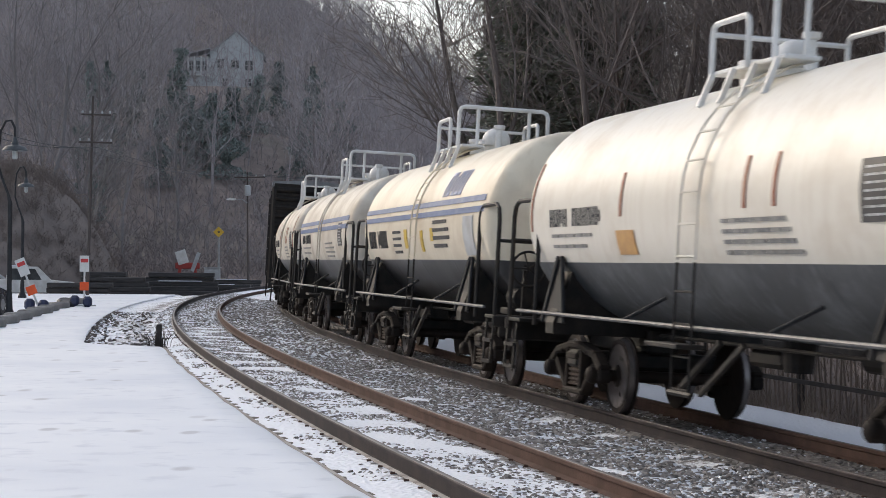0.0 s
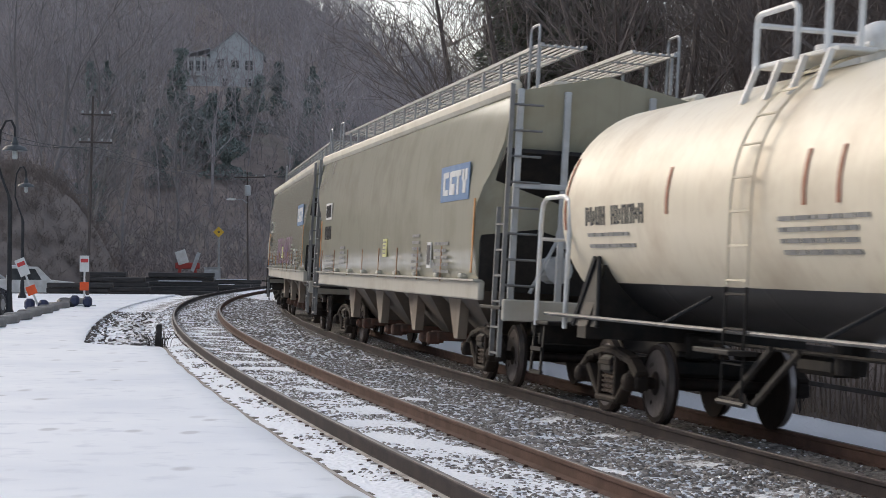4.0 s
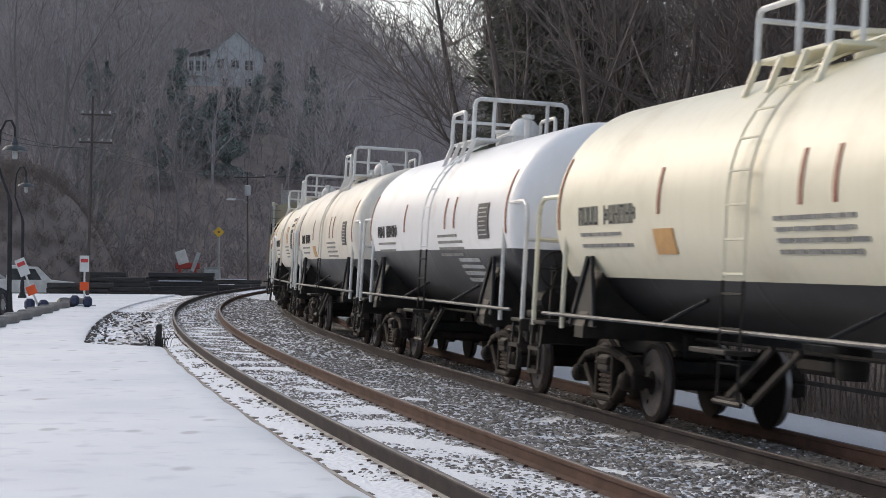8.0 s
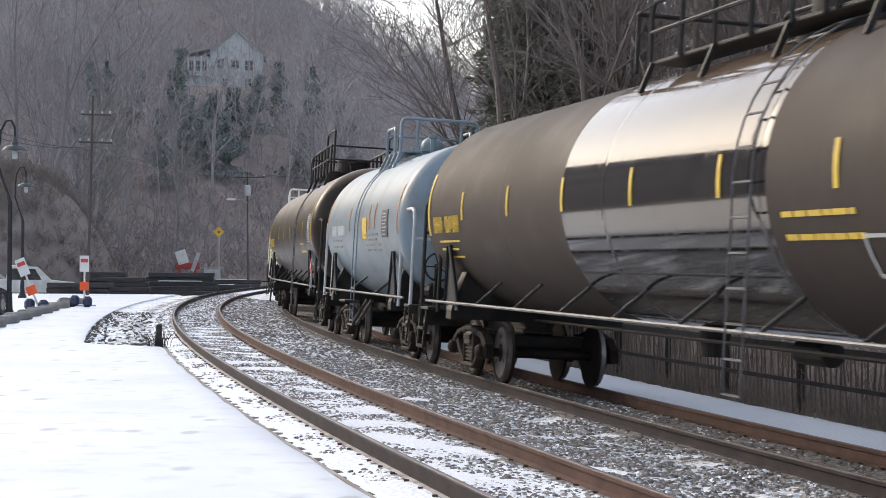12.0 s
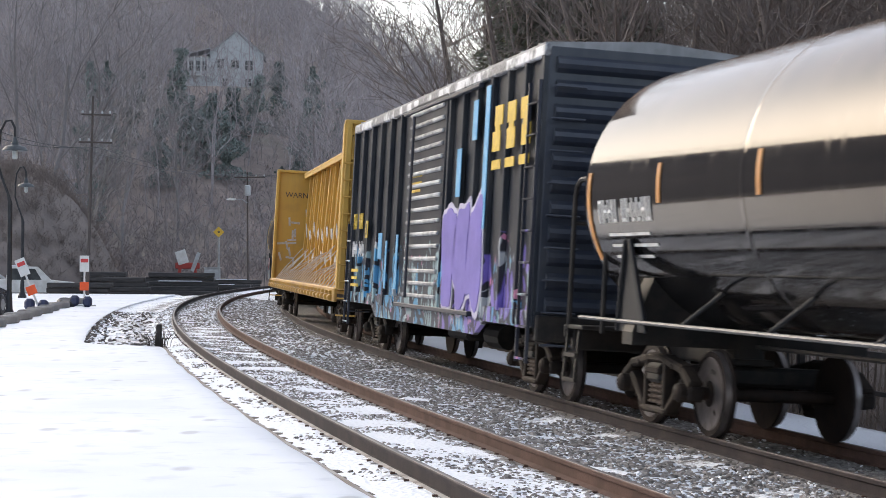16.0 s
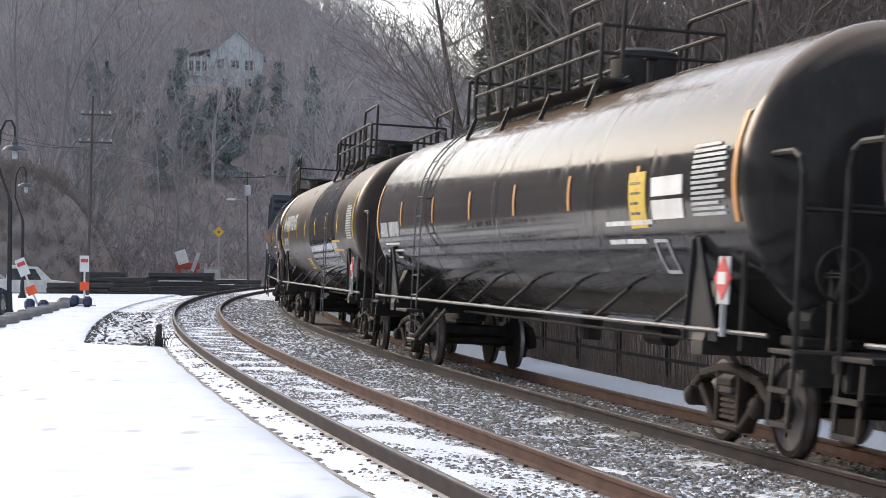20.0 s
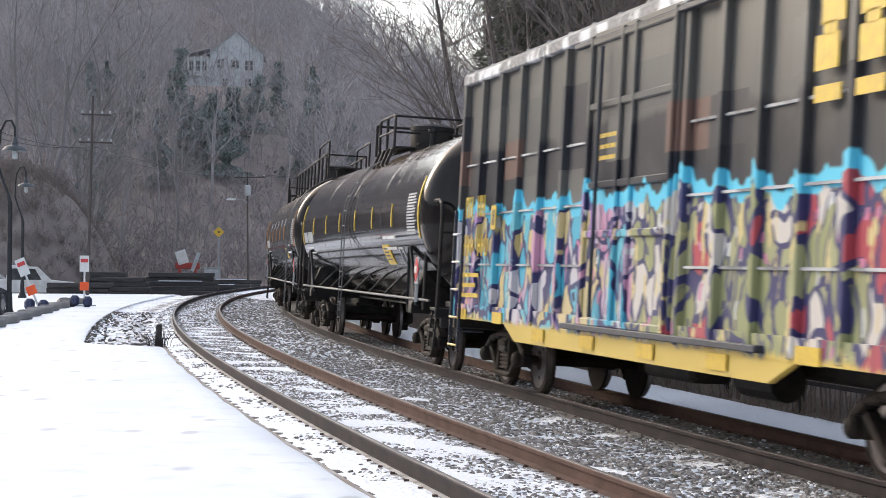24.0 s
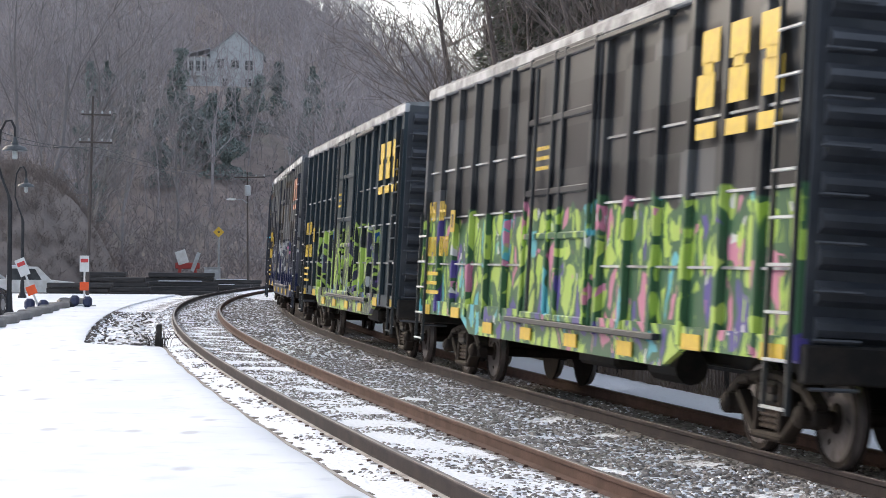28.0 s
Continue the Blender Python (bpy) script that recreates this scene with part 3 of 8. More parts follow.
def truck_kit():
    """Meshes of the four-wheel truck, shared by all cars."""
    b = Shape().box((0, 0, 0.62), (0.42, 2.2, 0.22), bev=0.04).box((0, 0, 0.78), (0.5, 0.5, 0.08), bev=0.02)
    for sx in (-1, 1):
        b.box((sx * 0.45, 0, 0.42), (0.10, 1.6, 0.10), bev=0.02)
        for sy in (-1, 1):
            b.box((sx * 0.42, sy * 0.74, 0.46), (0.06, 0.14, 0.30), bev=0.02)
    KIT["truck"] = b.mesh("truck", [M["steel_dark"]])
    f = Shape()
    t = 0.17
    for sx in (-1, 1):
        f.bar((sx * 1.05, 0, 0.53), (sx * 0.76, 0, 0.69), t, 0.11, 0.025)
        f.bar((sx * 0.80, 0, 0.69), (sx * 0.20, 0, 0.785), t, 0.10, 0.025)
        f.bar((sx * 0.80, 0, 0.58), (sx * 0.34, 0, 0.22), t * 0.9, 0.085, 0.02)
        f.box((sx * 0.285, 0, 0.48), (0.07, t * 0.95, 0.54), bev=0.015)
        f.box((sx * 0.89, 0, 0.46), (0.25, 0.18, 0.21), bev=0.05)
        f.lathe([(0.05, 0.105), (0.14, 0.105), (0.17, 0.08), (0.19, 0.03)], 14, "y", (sx * 0.89, 0, 0.457))
        f.box((sx * 1.05, 0, 0.45), (0.07, 0.17, 0.16), bev=0.025)
        f.box((sx * 0.52, 0.07, 0.715), (0.09, 0.05, 0.06), bev=0.015)
    f.box((0, 0, 0.785), (0.60, t, 0.10), bev=0.03)
    f.box((0, 0.03, 0.65), (0.42, t, 0.10), bev=0.025)
    f.box((0, 0, 0.21), (0.76, t * 1.1, 0.08), bev=0.025)
    KIT["side_frame"] = f.mesh("side_frame", [M["truck"]])
    prof = []
    for k in range(5):
        z = 0.275 + k * 0.058
        prof += [(z, 0.045), (z + 0.012, 0.072), (z + 0.034, 0.072), (z + 0.046, 0.045)]
    s = Shape().lathe(prof, 10, "z")
    KIT["springs"] = s.mesh("coil_spring", [M["spring"]])
    for name, r in (("wheelset", 0.457),):
        w = Shape()
        w.lathe([(-0.95, 0.07), (0.95, 0.07)], 12, "y", (0, 0, 0), 0)
        for sy in (-1, 1):
            y0 = sy * 0.72
            prof = [(-0.055, r - 0.07), (-0.055, r + 0.028), (-0.03, r + 0.028), (-0.015, r + 0.003), (0.062, r - 0.003), (0.068, r - 0.06), (0.03, r - 0.075), (0.005, 0.17), (0.06, 0.14), (0.08, 0.075)]
            prof = [(y0 + sy * a, b2) for a, b2 in prof]
            vs, seg = len(prof), 28
            w.lathe(prof, seg, "y", (0, 0, 0), 0)
            w.lathe([(y0 + sy * -0.008, r + 0.0045), (y0 + sy * 0.058, r - 0.0005)], 28, "y", (0, 0, 0), 1)
            for k in range(3):
                an = k * 2.094
                w.box((0.25 * math.cos(an), y0 + sy * 0.055, 0.25 * math.sin(an)), (0.05, 0.02, 0.05), bev=0.008)
        me = w.mesh(name, [M["wheel"], M["tread"]], True)
        KIT[name] = me
    c = Shape()
    c.box((-0.35, 0, 0.86), (0.7, 0.16, 0.18), bev=0.03).box((0.10, 0.02, 0.86), (0.26, 0.28, 0.30), bev=0.07)
    c.box((0.24, 0.10, 0.86), (0.14, 0.10, 0.26), bev=0.03).box((0.24, -0.11, 0.86), (0.16, 0.07, 0.24), bev=0.03)
    KIT["coupler"] = c.mesh("coupler", [M["truck"]])
    h = Shape().tube([(0, 0.1, 0.8), (0.15, 0.12, 0.62), (0.4, 0.1, 0.45), (0.62, 0.06, 0.42)], 0.028, 6)
    KIT["hose"] = h.mesh("brake_hose", [M["iron"]])


truck_kit()


def running_gear(car, half, reach, wheels):
    """Two trucks on their pivots and a coupler at each end."""
    for sx in (-1, 1):
        tr = part("truck", KIT["truck"], M["steel_dark"], car, "rusty four-wheel freight truck", at=pose(sx * half, 0, 0))
        for sy in (-1, 1):
            part("side_frame", KIT["side_frame"], M["truck"], tr, at=pose(0, sy * 1.0, 0))
            for px in (-0.15, 0.0, 0.15):
                part("coil_spring", KIT["springs"], M["spring"], tr, at=pose(px, sy * 1.0, 0))
        for ax in (-0.889, 0.889):
            w = part("wheelset", KIT["wheelset"], M["wheel"], tr, "brown steel wheelset with bright treads", at=pose(ax, 0, 0.457))
            wheels.append((w, 0.457, sx * half + ax))
        part("coupler", KIT["coupler"], M["truck"], car, at=pose(sx * reach, 0, 0, 0, 0, 0 if sx > 0 else 180))
        part("brake_hose", KIT["hose"], M["iron"], car, at=pose(sx * (reach - 0.2), 0, 0, 0, 0, 0 if sx > 0 else 180))


def on_round(zc, r, z, lift=0.006):
    """On the platform side of a tank: y of its skin at height z, and the lean of the skin there."""
    d = max(-r * 0.98, min(r * 0.98, z - zc))
    y = math.sqrt(r * r - d * d)
    k = (r + lift) / r
    return y * k, zc + d * k, math.degrees(math.atan2(d, y))


class Skin:
    """Lays flat markings on a tank's round side or on a flat car side."""

    def __init__(self, car, zc=None, r=None, y=None):
        self.car, self.zc, self.r, self.y = car, zc, r, y

    def place(self, x, z):
        if self.r:
            y, zz, lean = on_round(self.zc, self.r, z)
            return pose(x, y, zz, lean, 0, 0)
        return pose(x, self.y + 0.006, z)

    def rects(self, name, items, mat, label="", joined=False):
        """items: (x, z, width, height); one part for each unless joined."""
        groups = [items] if joined else [[it] for it in items]
        for group in groups:
            sh = Shape()
            for x, z, w, h in group:
                if not self.r:
                    sh.box((x, self.y + 0.006, z), (w, 0.012, h))
                    continue
                n = max(1, int(h / 0.12))
                vs = []
                for k in range(n + 1):
                    zz = z + h * (k / n - 0.5)
                    for lift in (0.004, 0.014):
                        y, z2, lean = on_round(self.zc, self.r, zz, lift)
                        vs += [(x - w / 2, y, z2), (x + w / 2, y, z2)]
                fs = [(0, 1, 3, 2), (4 * n, 4 * n + 2, 4 * n + 3, 4 * n + 1)]
                for k in range(n):
                    q = 4 * k
                    fs += [(q + 2, q + 3, q + 7, q + 6), (q + 1, q, q + 4, q + 5), (q, q + 2, q + 6, q + 4), (q + 3, q + 1, q + 5, q + 7)]
                sh.add(vs, fs)
            ob = part(name, sh, mat, self.car, label)
            if joined:
                ob["kind"] = "stuff"

    def word(self, name, x, z, count, h, mat, label="", gap=None, ratio=0.62):
        """Lettering as plain bars, two uprights and a tie for each character, from the front end backwards."""
        rnd = random.Random(count * 7 + int(abs(x) * 100))
        items = []
        for i in range(count):
            if gap is not None and i == gap:
                continue
            c, w = x - (i + 0.5) * h * ratio, h * ratio
            items.append((c + 0.27 * w, z, 0.15 * w, h))
            items.append((c - 0.27 * w, z, 0.15 * w, h * rnd.choice((1.0, 1.0, 0.6))))
            items.append((c, z + h * rnd.choice((-0.4, 0.0, 0.4)), 0.40 * w, 0.13 * h))
        self.rects(name, items, mat, label, True)

    def lines(self, name, x, z, w, rows, pitch, h, mat, label="", seed=0):
        """Small print: thin bars of uneven length."""
        rnd = random.Random(seed)
        items = []
        for i in range(rows):
            x0 = x
            left = w * rnd.uniform(0.75, 1.0)
            while left > 0.06:
                ww = min(left, rnd.uniform(0.06, 0.2) * max(1, w))
                items.append((x0 - ww / 2, z - i * pitch, ww * 0.86, h))
                x0 -= ww
                left -= ww
        self.rects(name, items, mat, label, True)


def tank_shell(length, r, zc, bands, split=None, dome_x=0.0):
    """A lathed tank with domed ends. bands: (x0, x1, slot) round patches; split: (z, slot) everything below z."""
    hd = r * 0.42
    half = length / 2
    prof = []
    for k in range(9):
        a = math.pi / 2 * k / 8
        prof.append((-half - hd * math.cos(a), r * max(0.02, math.sin(a))))
    xs = sorted({-half + 0.02, half - 0.02, *[v for b in bands for v in b[:2] if -half < v < half], *[-half + length * k / 6 for k in range(1, 6)]})
    seams = [-half + length * k / 4 for k in (1, 2, 3)]
    for x in sorted({*xs, *seams}):
        prof += [(x - 0.07, r), (x - 0.02, r), (x - 0.012, r + 0.0015), (x + 0.012, r + 0.0015), (x + 0.02, r), (x + 0.07, r)] if x in seams else [(x, r)]
    for k in range(8, -1, -1):
        a = math.pi / 2 * k / 8
        prof.append((half + hd * math.cos(a), r * max(0.02, math.sin(a))))
    sh = Shape().lathe(prof, 56, "x", (0, 0, zc))
    return sh, half


def finish_shell(sh, mats, zc, bands, split):
    me = sh.mesh("tank", mats, False)
    bm = bmesh.new()
    bm.from_mesh(me)
    if split:
        bmesh.ops.bisect_plane(bm, geom=bm.verts[:] + bm.edges[:] + bm.faces[:], plane_co=(0, 0, split[0]), plane_no=(0, 0, 1))
    for f in bm.faces:
        c = f.calc_center_median()
        f.material_index = 0
        for x0, x1, slot in bands:
            if x0 < c.x < x1:
                f.material_index = slot
        if split and c.z < split[0]:
            f.material_index = split[1]
        f.smooth = True
    bm.to_mesh(me)
    bm.free()
    me.set_sharp_from_angle(angle=radians(38))
    return me


def ladder(zc, r, x, z_low, z_high=None, width=0.50, steps=0.33, top=74, thick=0.015):
    """A ladder that stands straight below and then follows the tank's side to its top; z_high cuts it to its lower run."""
    sh = Shape()
    out = r + 0.075
    pts = [(out, z_low), (out, zc if z_high is None else z_high)]
    if z_high is None:
        if z_low >= zc:
            pts = [(out, zc)]
        for a in range(10, top + 1, 8):
            pts.append((out * math.cos(radians(a)), zc + out * math.sin(radians(a))))
    for dx in (-width / 2, width / 2):
        sh.tube([(x + dx, y, z) for y, z in pts], thick, 6)
    length = 0.0
    want = 0.04
    for (y0, z0), (y1, z1) in zip(pts, pts[1:]):
        seg = math.hypot(y1 - y0, z1 - z0)
        while want < length + seg:
            k = (want - length) / seg
            sh.tube([(x - width / 2, y0 + (y1 - y0) * k, z0 + (z1 - z0) * k), (x + width / 2, y0 + (y1 - y0) * k, z0 + (z1 - z0) * k)], 0.014, 5)
            want += steps
        length += seg
    return sh


def hoop(x, y, z0, z1, run, r=0.03, bend=0.12):
    """An upside-down U of pipe standing at y, from x to x + run."""
    s = 1 if run > 0 else -1
    return [(x, y, z0), (x, y, z1 - bend), (x + s * bend * 0.3, y, z1 - bend * 0.3), (x + s * bend, y, z1), (x + run - s * bend, y, z1),
            (x + run - s * bend * 0.3, y, z1 - bend * 0.3), (x + run, y, z1 - bend), (x + run, y, z0)]


def tank_car(spec):
    """One tank car. spec: label, first and last end (m along the train), r, zc and looks."""
    g = spec.get
    a, b = spec["ends"]
    length, r, zc = a - b, spec["r"], spec["zc"]
    car = thing("tank_car", spec["label"], "tank car", group="cars of the freight train")
    mats = spec["mats"]
    bands = g("bands", [])
    sh, half = tank_shell(length, r, zc, bands, g("split"))
    part("tank", finish_shell(sh, mats, zc, bands, g("split")), mats[0], car, g("tank_label", ""))
    trim, iron = g("trim", M["steel_dark"]), g("iron", M["steel_dark"])
    piv = half - g("pivot", 1.1)
    reach = half + 1.28
    wheels = []
    # stub sills, bolsters and saddles
    for sx in (-1, 1):
        sill = Shape().box((sx * (half + 0.0), 0, 0.88), (2.9, 0.36, 0.32), bev=0.03)
        sill.box((sx * (half + 1.0), 0, 0.90), (0.10, 2.6, 0.30), bev=0.02)
        part("draft_sill", sill, M["steel_dark"], car)
        sad = Shape()
        zb = zc - math.sqrt(max(0.05, r * r - 1.2 * 1.2))
        sad.prism([(-1.42, 0.92), (1.42, 0.92), (1.42, 1.06), (1.12, zb + 0.22), (0.75, zc - math.sqrt(r * r - 0.75 ** 2) + 0.06), (0, zc - r + 0.06), (-0.75, zc - math.sqrt(r * r - 0.75 ** 2) + 0.06), (-1.12, zb + 0.22), (-1.42, 1.06)],
                  sx * piv - 0.16, sx * piv + 0.16)
        saddle = part("saddle", sad, g("saddle", M["steel_dark"]), car)
        for sy in (-1, 1):
            ys, zs, _ = on_round(zc, r, zc - 0.58)
            gus = Shape()
            for dx in (-0.46, 0.46):
                gus.bar((sx * piv + dx, sy * 1.38, 1.06), (sx * piv + dx * 0.15, sy * (ys + 0.02), zs), 0.05, 0.07, 0.01)
            gus.add([(sx * piv - 0.44, sy * 1.375, 1.06), (sx * piv + 0.44, sy * 1.375, 1.06), (sx * piv + 0.05, sy * ys, zs), (sx * piv - 0.05, sy * ys, zs),
                     (sx * piv - 0.44, sy * 1.355, 1.06), (sx * piv + 0.44, sy * 1.355, 1.06), (sx * piv + 0.05, sy * (ys - 0.02), zs), (sx * piv - 0.05, sy * (ys - 0.02), zs)],
                    [(0, 1, 2, 3), (7, 6, 5, 4), (0, 4, 5, 1), (1, 5, 6, 2), (2, 6, 7, 3), (3, 7, 4, 0)])
            part("gusset", gus, P["headblack"], saddle)
        # end platform, hoop rails, steps
        ep = Shape().box((sx * (half + 0.72), 0, 1.04), (0.62, 2.75, 0.05), bev=0.01).box((sx * (half + 1.02), 0, 0.98), (0.06, 2.8, 0.16), bev=0.015)
        part("end_platform", ep, iron, car)
        er = Shape().tube(hoop(sx * (half + 0.98), 1.36, 1.0, zc + 0.18, -sx * 1.25, bend=0.22), 0.032, 7)
        er.tube([(sx * (half + 0.98), 1.36, zc - 0.35), (sx * (half + 0.98), -1.36, zc - 0.35)], 0.028, 6)
        er.tube([(sx * (half + 0.98), 1.36, 1.0), (sx * (half + 0.98), 1.36, zc - 0.2)], 0.03, 6)
        er.tube([(sx * (half + 0.98), -1.36, 1.0), (sx * (half + 0.98), -1.36, zc - 0.2)], 0.03, 6)
        part("end_railing", er, g("hoop", iron), car)
        for sy in (1, -1):
            st = Shape()
            for dx in (0.55, 0.98):
                st.bar((sx * (half + dx), sy * 1.36, 1.0), (sx * (half + dx), sy * 1.40, 0.38), 0.05, 0.03)
            for z in (0.40, 0.70):
                st.bar((sx * (half + 0.53), sy * 1.39, z), (sx * (half + 1.0), sy * 1.39, z), 0.05, 0.05)
            part("sill_step", st, iron, car)
    # side pipe along the car with struts to the tank
    for sy in (1, -1):
        rail = Shape().tube([(-half - 0.45, sy * 1.40, 1.17), (half + 0.45, sy * 1.40, 1.17)], 0.024, 8)
        pipe = part("side_rail", rail, g("rail_mat", P["pipe"]), car, smooth=True)
        n = g("struts", 7)
        for k in range(n):
            x = -half * 0.7 + 1.4 * half * k / (n - 1) if n > 2 else (2 * k - 1) * half * 0.35
            zt = zc - r * 0.72
            part("strut", Shape().bar((x, sy * 1.38, 1.15), (x - 0.42, sy * (r * 0.69 + 0.01), zt), 0.04, 0.04, 0.008), P["headblack"], pipe)
    # under-body gear
    ug = Shape().lathe([(-0.4, 0.05), (-0.38, 0.14), (0.38, 0.14), (0.4, 0.05)], 14, "x", (-half * 0.22, -0.3, 0.95))
    if g("dome") != "box":
        ug.box((half * 0.12, 0.0, 0.86), (0.9, 0.36, 0.2), bev=0.05)
    ug.tube([(-piv + 0.9, 0.25, 0.98), (piv - 0.9, 0.25, 0.98)], 0.025, 6)
    ug.lathe([(zc - r - 0.32, 0.16), (zc - r + 0.05, 0.2)], 14, "z", (0.2, 0, 0))
    part("brake_gear", ug, M["steel_dark"], car)
    cyl = Shape().lathe([(-0.26, 0.05), (-0.25, 0.16), (-0.1, 0.19), (0.1, 0.19), (0.25, 0.16), (0.26, 0.05)], 14, "x", (-half + 0.0, 0.75, 1.32)).box((-half - 0.05, 0.75, 1.12), (0.5, 0.5, 0.1), bev=0.02)
    part("brake_cylinder", cyl, M["steel_dark"], car)
    bw, bx = Shape(), -half - 0.80
    bw.tube([(bx, 0.85 + 0.25 * math.cos(k * math.pi / 10), 1.75 + 0.25 * math.sin(k * math.pi / 10)) for k in range(21)], 0.018, 6)
    for k in range(5):
        bw.bar((bx, 0.85, 1.75), (bx, 0.85 + 0.25 * math.cos(k * 1.2566), 1.75 + 0.25 * math.sin(k * 1.2566)), 0.02, 0.02)
    bw.bar((bx, 0.85, 1.75), (bx + 0.35, 0.85, 1.75), 0.05, 0.05).bar((bx + 0.2, 0.85, 1.06), (bx + 0.2, 0.85, 1.8), 0.06, 0.06)
    part("brake_wheel", bw, M["steel_dark"], car)
    # ladder, foot platform and braces in the middle
    lx = g("ladder_x", 0.6)
    change = g("split")[0] if g("split") else None
    if change:
        part("lower_ladder", ladder(zc, r, lx, 0.5, change), iron, car, "dark lower run of the ladder")
        part("ladder", ladder(zc, r, lx, change + 0.02), g("ladder_mat", mats[0]), car)
    else:
        part("ladder", ladder(zc, r, lx, g("ladder_low", 0.55), width=0.44, thick=0.012), g("ladder_mat", P["pipe"]), car)
    if g("foot", True):
        ft = Shape().box((lx + 0.1, r + 0.12, 0.98), (0.9, 0.30, 0.05), bev=0.01)
        for dx in (-0.35, 0.25):
            ft.bar((lx - 0.28 + dx + 0.2, r + 0.02, 0.52), (lx - 0.95 + dx, 1.36, 1.05), 0.05, 0.05)
        ft.tube([(lx - 0.35, r + 0.08, 0.50), (lx + 0.3, r + 0.08, 0.50)], 0.03, 6)
        part("foot_step", ft, iron, car)
    # top platform, railing and fittings
    px0, px1 = g("top", (-1.3, 1.3))
    zt = zc + r
    wid = g("top_w", 0.85)
    pl = Shape()
    for sy in (-1, 1):
        pl.box(((px0 + px1) / 2, sy * wid * 0.72, zt + 0.03), (px1 - px0, wid * 0.5, 0.05), bev=0.012)
        for x in np.linspace(px0 + 0.1, px1 - 0.1, 4):
            pl.bar((float(x), sy * wid, zt + 0.02), (float(x), sy * (wid + 0.14), zc + math.sqrt(r * r - (wid + 0.14) ** 2)), 0.05, 0.06)
    part("top_platform", pl, trim, car)
    hr = g("rail_h", 1.0)
    rr = g("rail_r", 0.033)
    tr = Shape()
    loops = g("loops")
    if loops:
        # a loop on each side of the ladder's head, a low rail across the front, a tall one across the back
        xf, xm, xr, tall = loops
        for sy in (-1, 1):
            tr.tube(hoop(xf, sy * wid, zt, zt + hr, xm - xf, bend=0.10), rr, 7)
            tr.tube([(xr, sy * (wid - 0.34), zt), (xr, sy * (wid - 0.34), zt + tall)], rr, 6)
        tr.tube([(xr, wid, zt), (xr, wid, zt + tall - 0.10), (xr, wid - 0.03, zt + tall - 0.03), (xr, wid - 0.10, zt + tall), (xr, -wid + 0.10, zt + tall),
                 (xr, -wid + 0.03, zt + tall - 0.03), (xr, -wid, zt + tall - 0.10), (xr, -wid, zt)], rr * 1.1, 7)
        tr.tube([(xf, wid, zt + hr - 0.10), (xf, -wid, zt + hr - 0.10)], rr * 0.9, 6)
    for sy in () if loops else (-1, 1):
        tr.tube(hoop(px0, sy * wid, zt, zt + hr, px1 - px0, bend=0.12), rr, 7)
        if g("mid_rail", True):
            tr.tube([(px0, sy * wid, zt + hr * 0.52), (px1, sy * wid, zt + hr * 0.52)], rr * 0.85, 6)
        for x in np.linspace(px0, px1, g("posts", 3) + 1)[1:-1]:
            tr.tube([(float(x), sy * wid, zt), (float(x), sy * wid, zt + hr)], rr, 6)
    for z in () if loops else (0.52, 1.0):
        tr.tube([(px0, -wid, zt + hr * z - 0.02), (px0, wid, zt + hr * z - 0.02)], rr * 0.85, 6)
    if g("tall") is not None and not loops:
        for sy in (-1, 1):
            tr.tube(hoop(px0 - 0.9, sy * wid, zt, zt + hr + 0.34, g("tall") - px0 + 0.9, bend=0.12), rr, 7)
    if g("front_gate", True) and not loops:
        tr.tube([(px1 + 0.05, wid, zt), (px1 + 0.05, wid, zt + hr * 0.94), (px1 + 0.5, wid, zt + hr * 0.92), (px1 + 0.5, wid, zt - 0.05)], rr, 7)
        tr.tube([(px1 + 0.5, wid, zt + hr * 0.9), (px1 + 0.5, -wid, zt + hr * 0.9), (px1 + 0.5, -wid, zt - 0.05)], rr, 7)
    part("top_railing", tr, g("top_rail_mat", trim), car, smooth=True)
    dr = g("dome_r", 0.36)
    dx = g("dome_x", -0.35)
    dome = Shape()
    if g("dome", "round") == "round":
        dome.lathe([(zt - 0.1, dr * 0.8), (zt + 0.10, dr * 0.8), (zt + 0.11, dr), (zt + 0.20, dr)] + [(zt + 0.20 + dr * 0.9 * math.sin(k * math.pi / 14), dr * math.cos(k * math.pi / 14)) for k in range(1, 7)], 20, "z", (dx, 0, 0))
        part("valve_dome", dome, g("dome_mat", trim), car, smooth=True)
    else:
        dome.lathe([(zt - 0.1, dr), (zt + 0.40, dr), (zt + 0.42, dr * 1.04), (zt + 0.50, dr * 1.04), (zt + 0.55, dr * 0.8), (zt + 0.56, 0.05)], 22, "z", (dx, 0, 0))
        part("valve_housing", dome, g("dome_mat", trim), car, smooth=True)
    fit = Shape().lathe([(zt - 0.05, 0.25), (zt + 0.18, 0.25), (zt + 0.2, 0.28), (zt + 0.25, 0.28), (zt + 0.26, 0.05)], 16, "z", (dx + 0.75, 0.05, 0))
    fit.lathe([(zt, 0.06), (zt + 0.34, 0.06), (zt + 0.36, 0.1), (zt + 0.42, 0.1), (zt + 0.43, 0.02)], 10, "z", (dx - 0.62, 0.1, 0)).tube([(dx + 0.6, 0.3, zt + 0.1), (dx - 0.5, 0.35, zt + 0.12)], 0.03, 6)
    part("top_fitting", fit, trim, car, smooth=True)
    running_gear(car, piv, reach, wheels)
    TRAIN.append((car, (a + b) / 2, piv, wheels))
    return car, Skin(car, zc, r), half


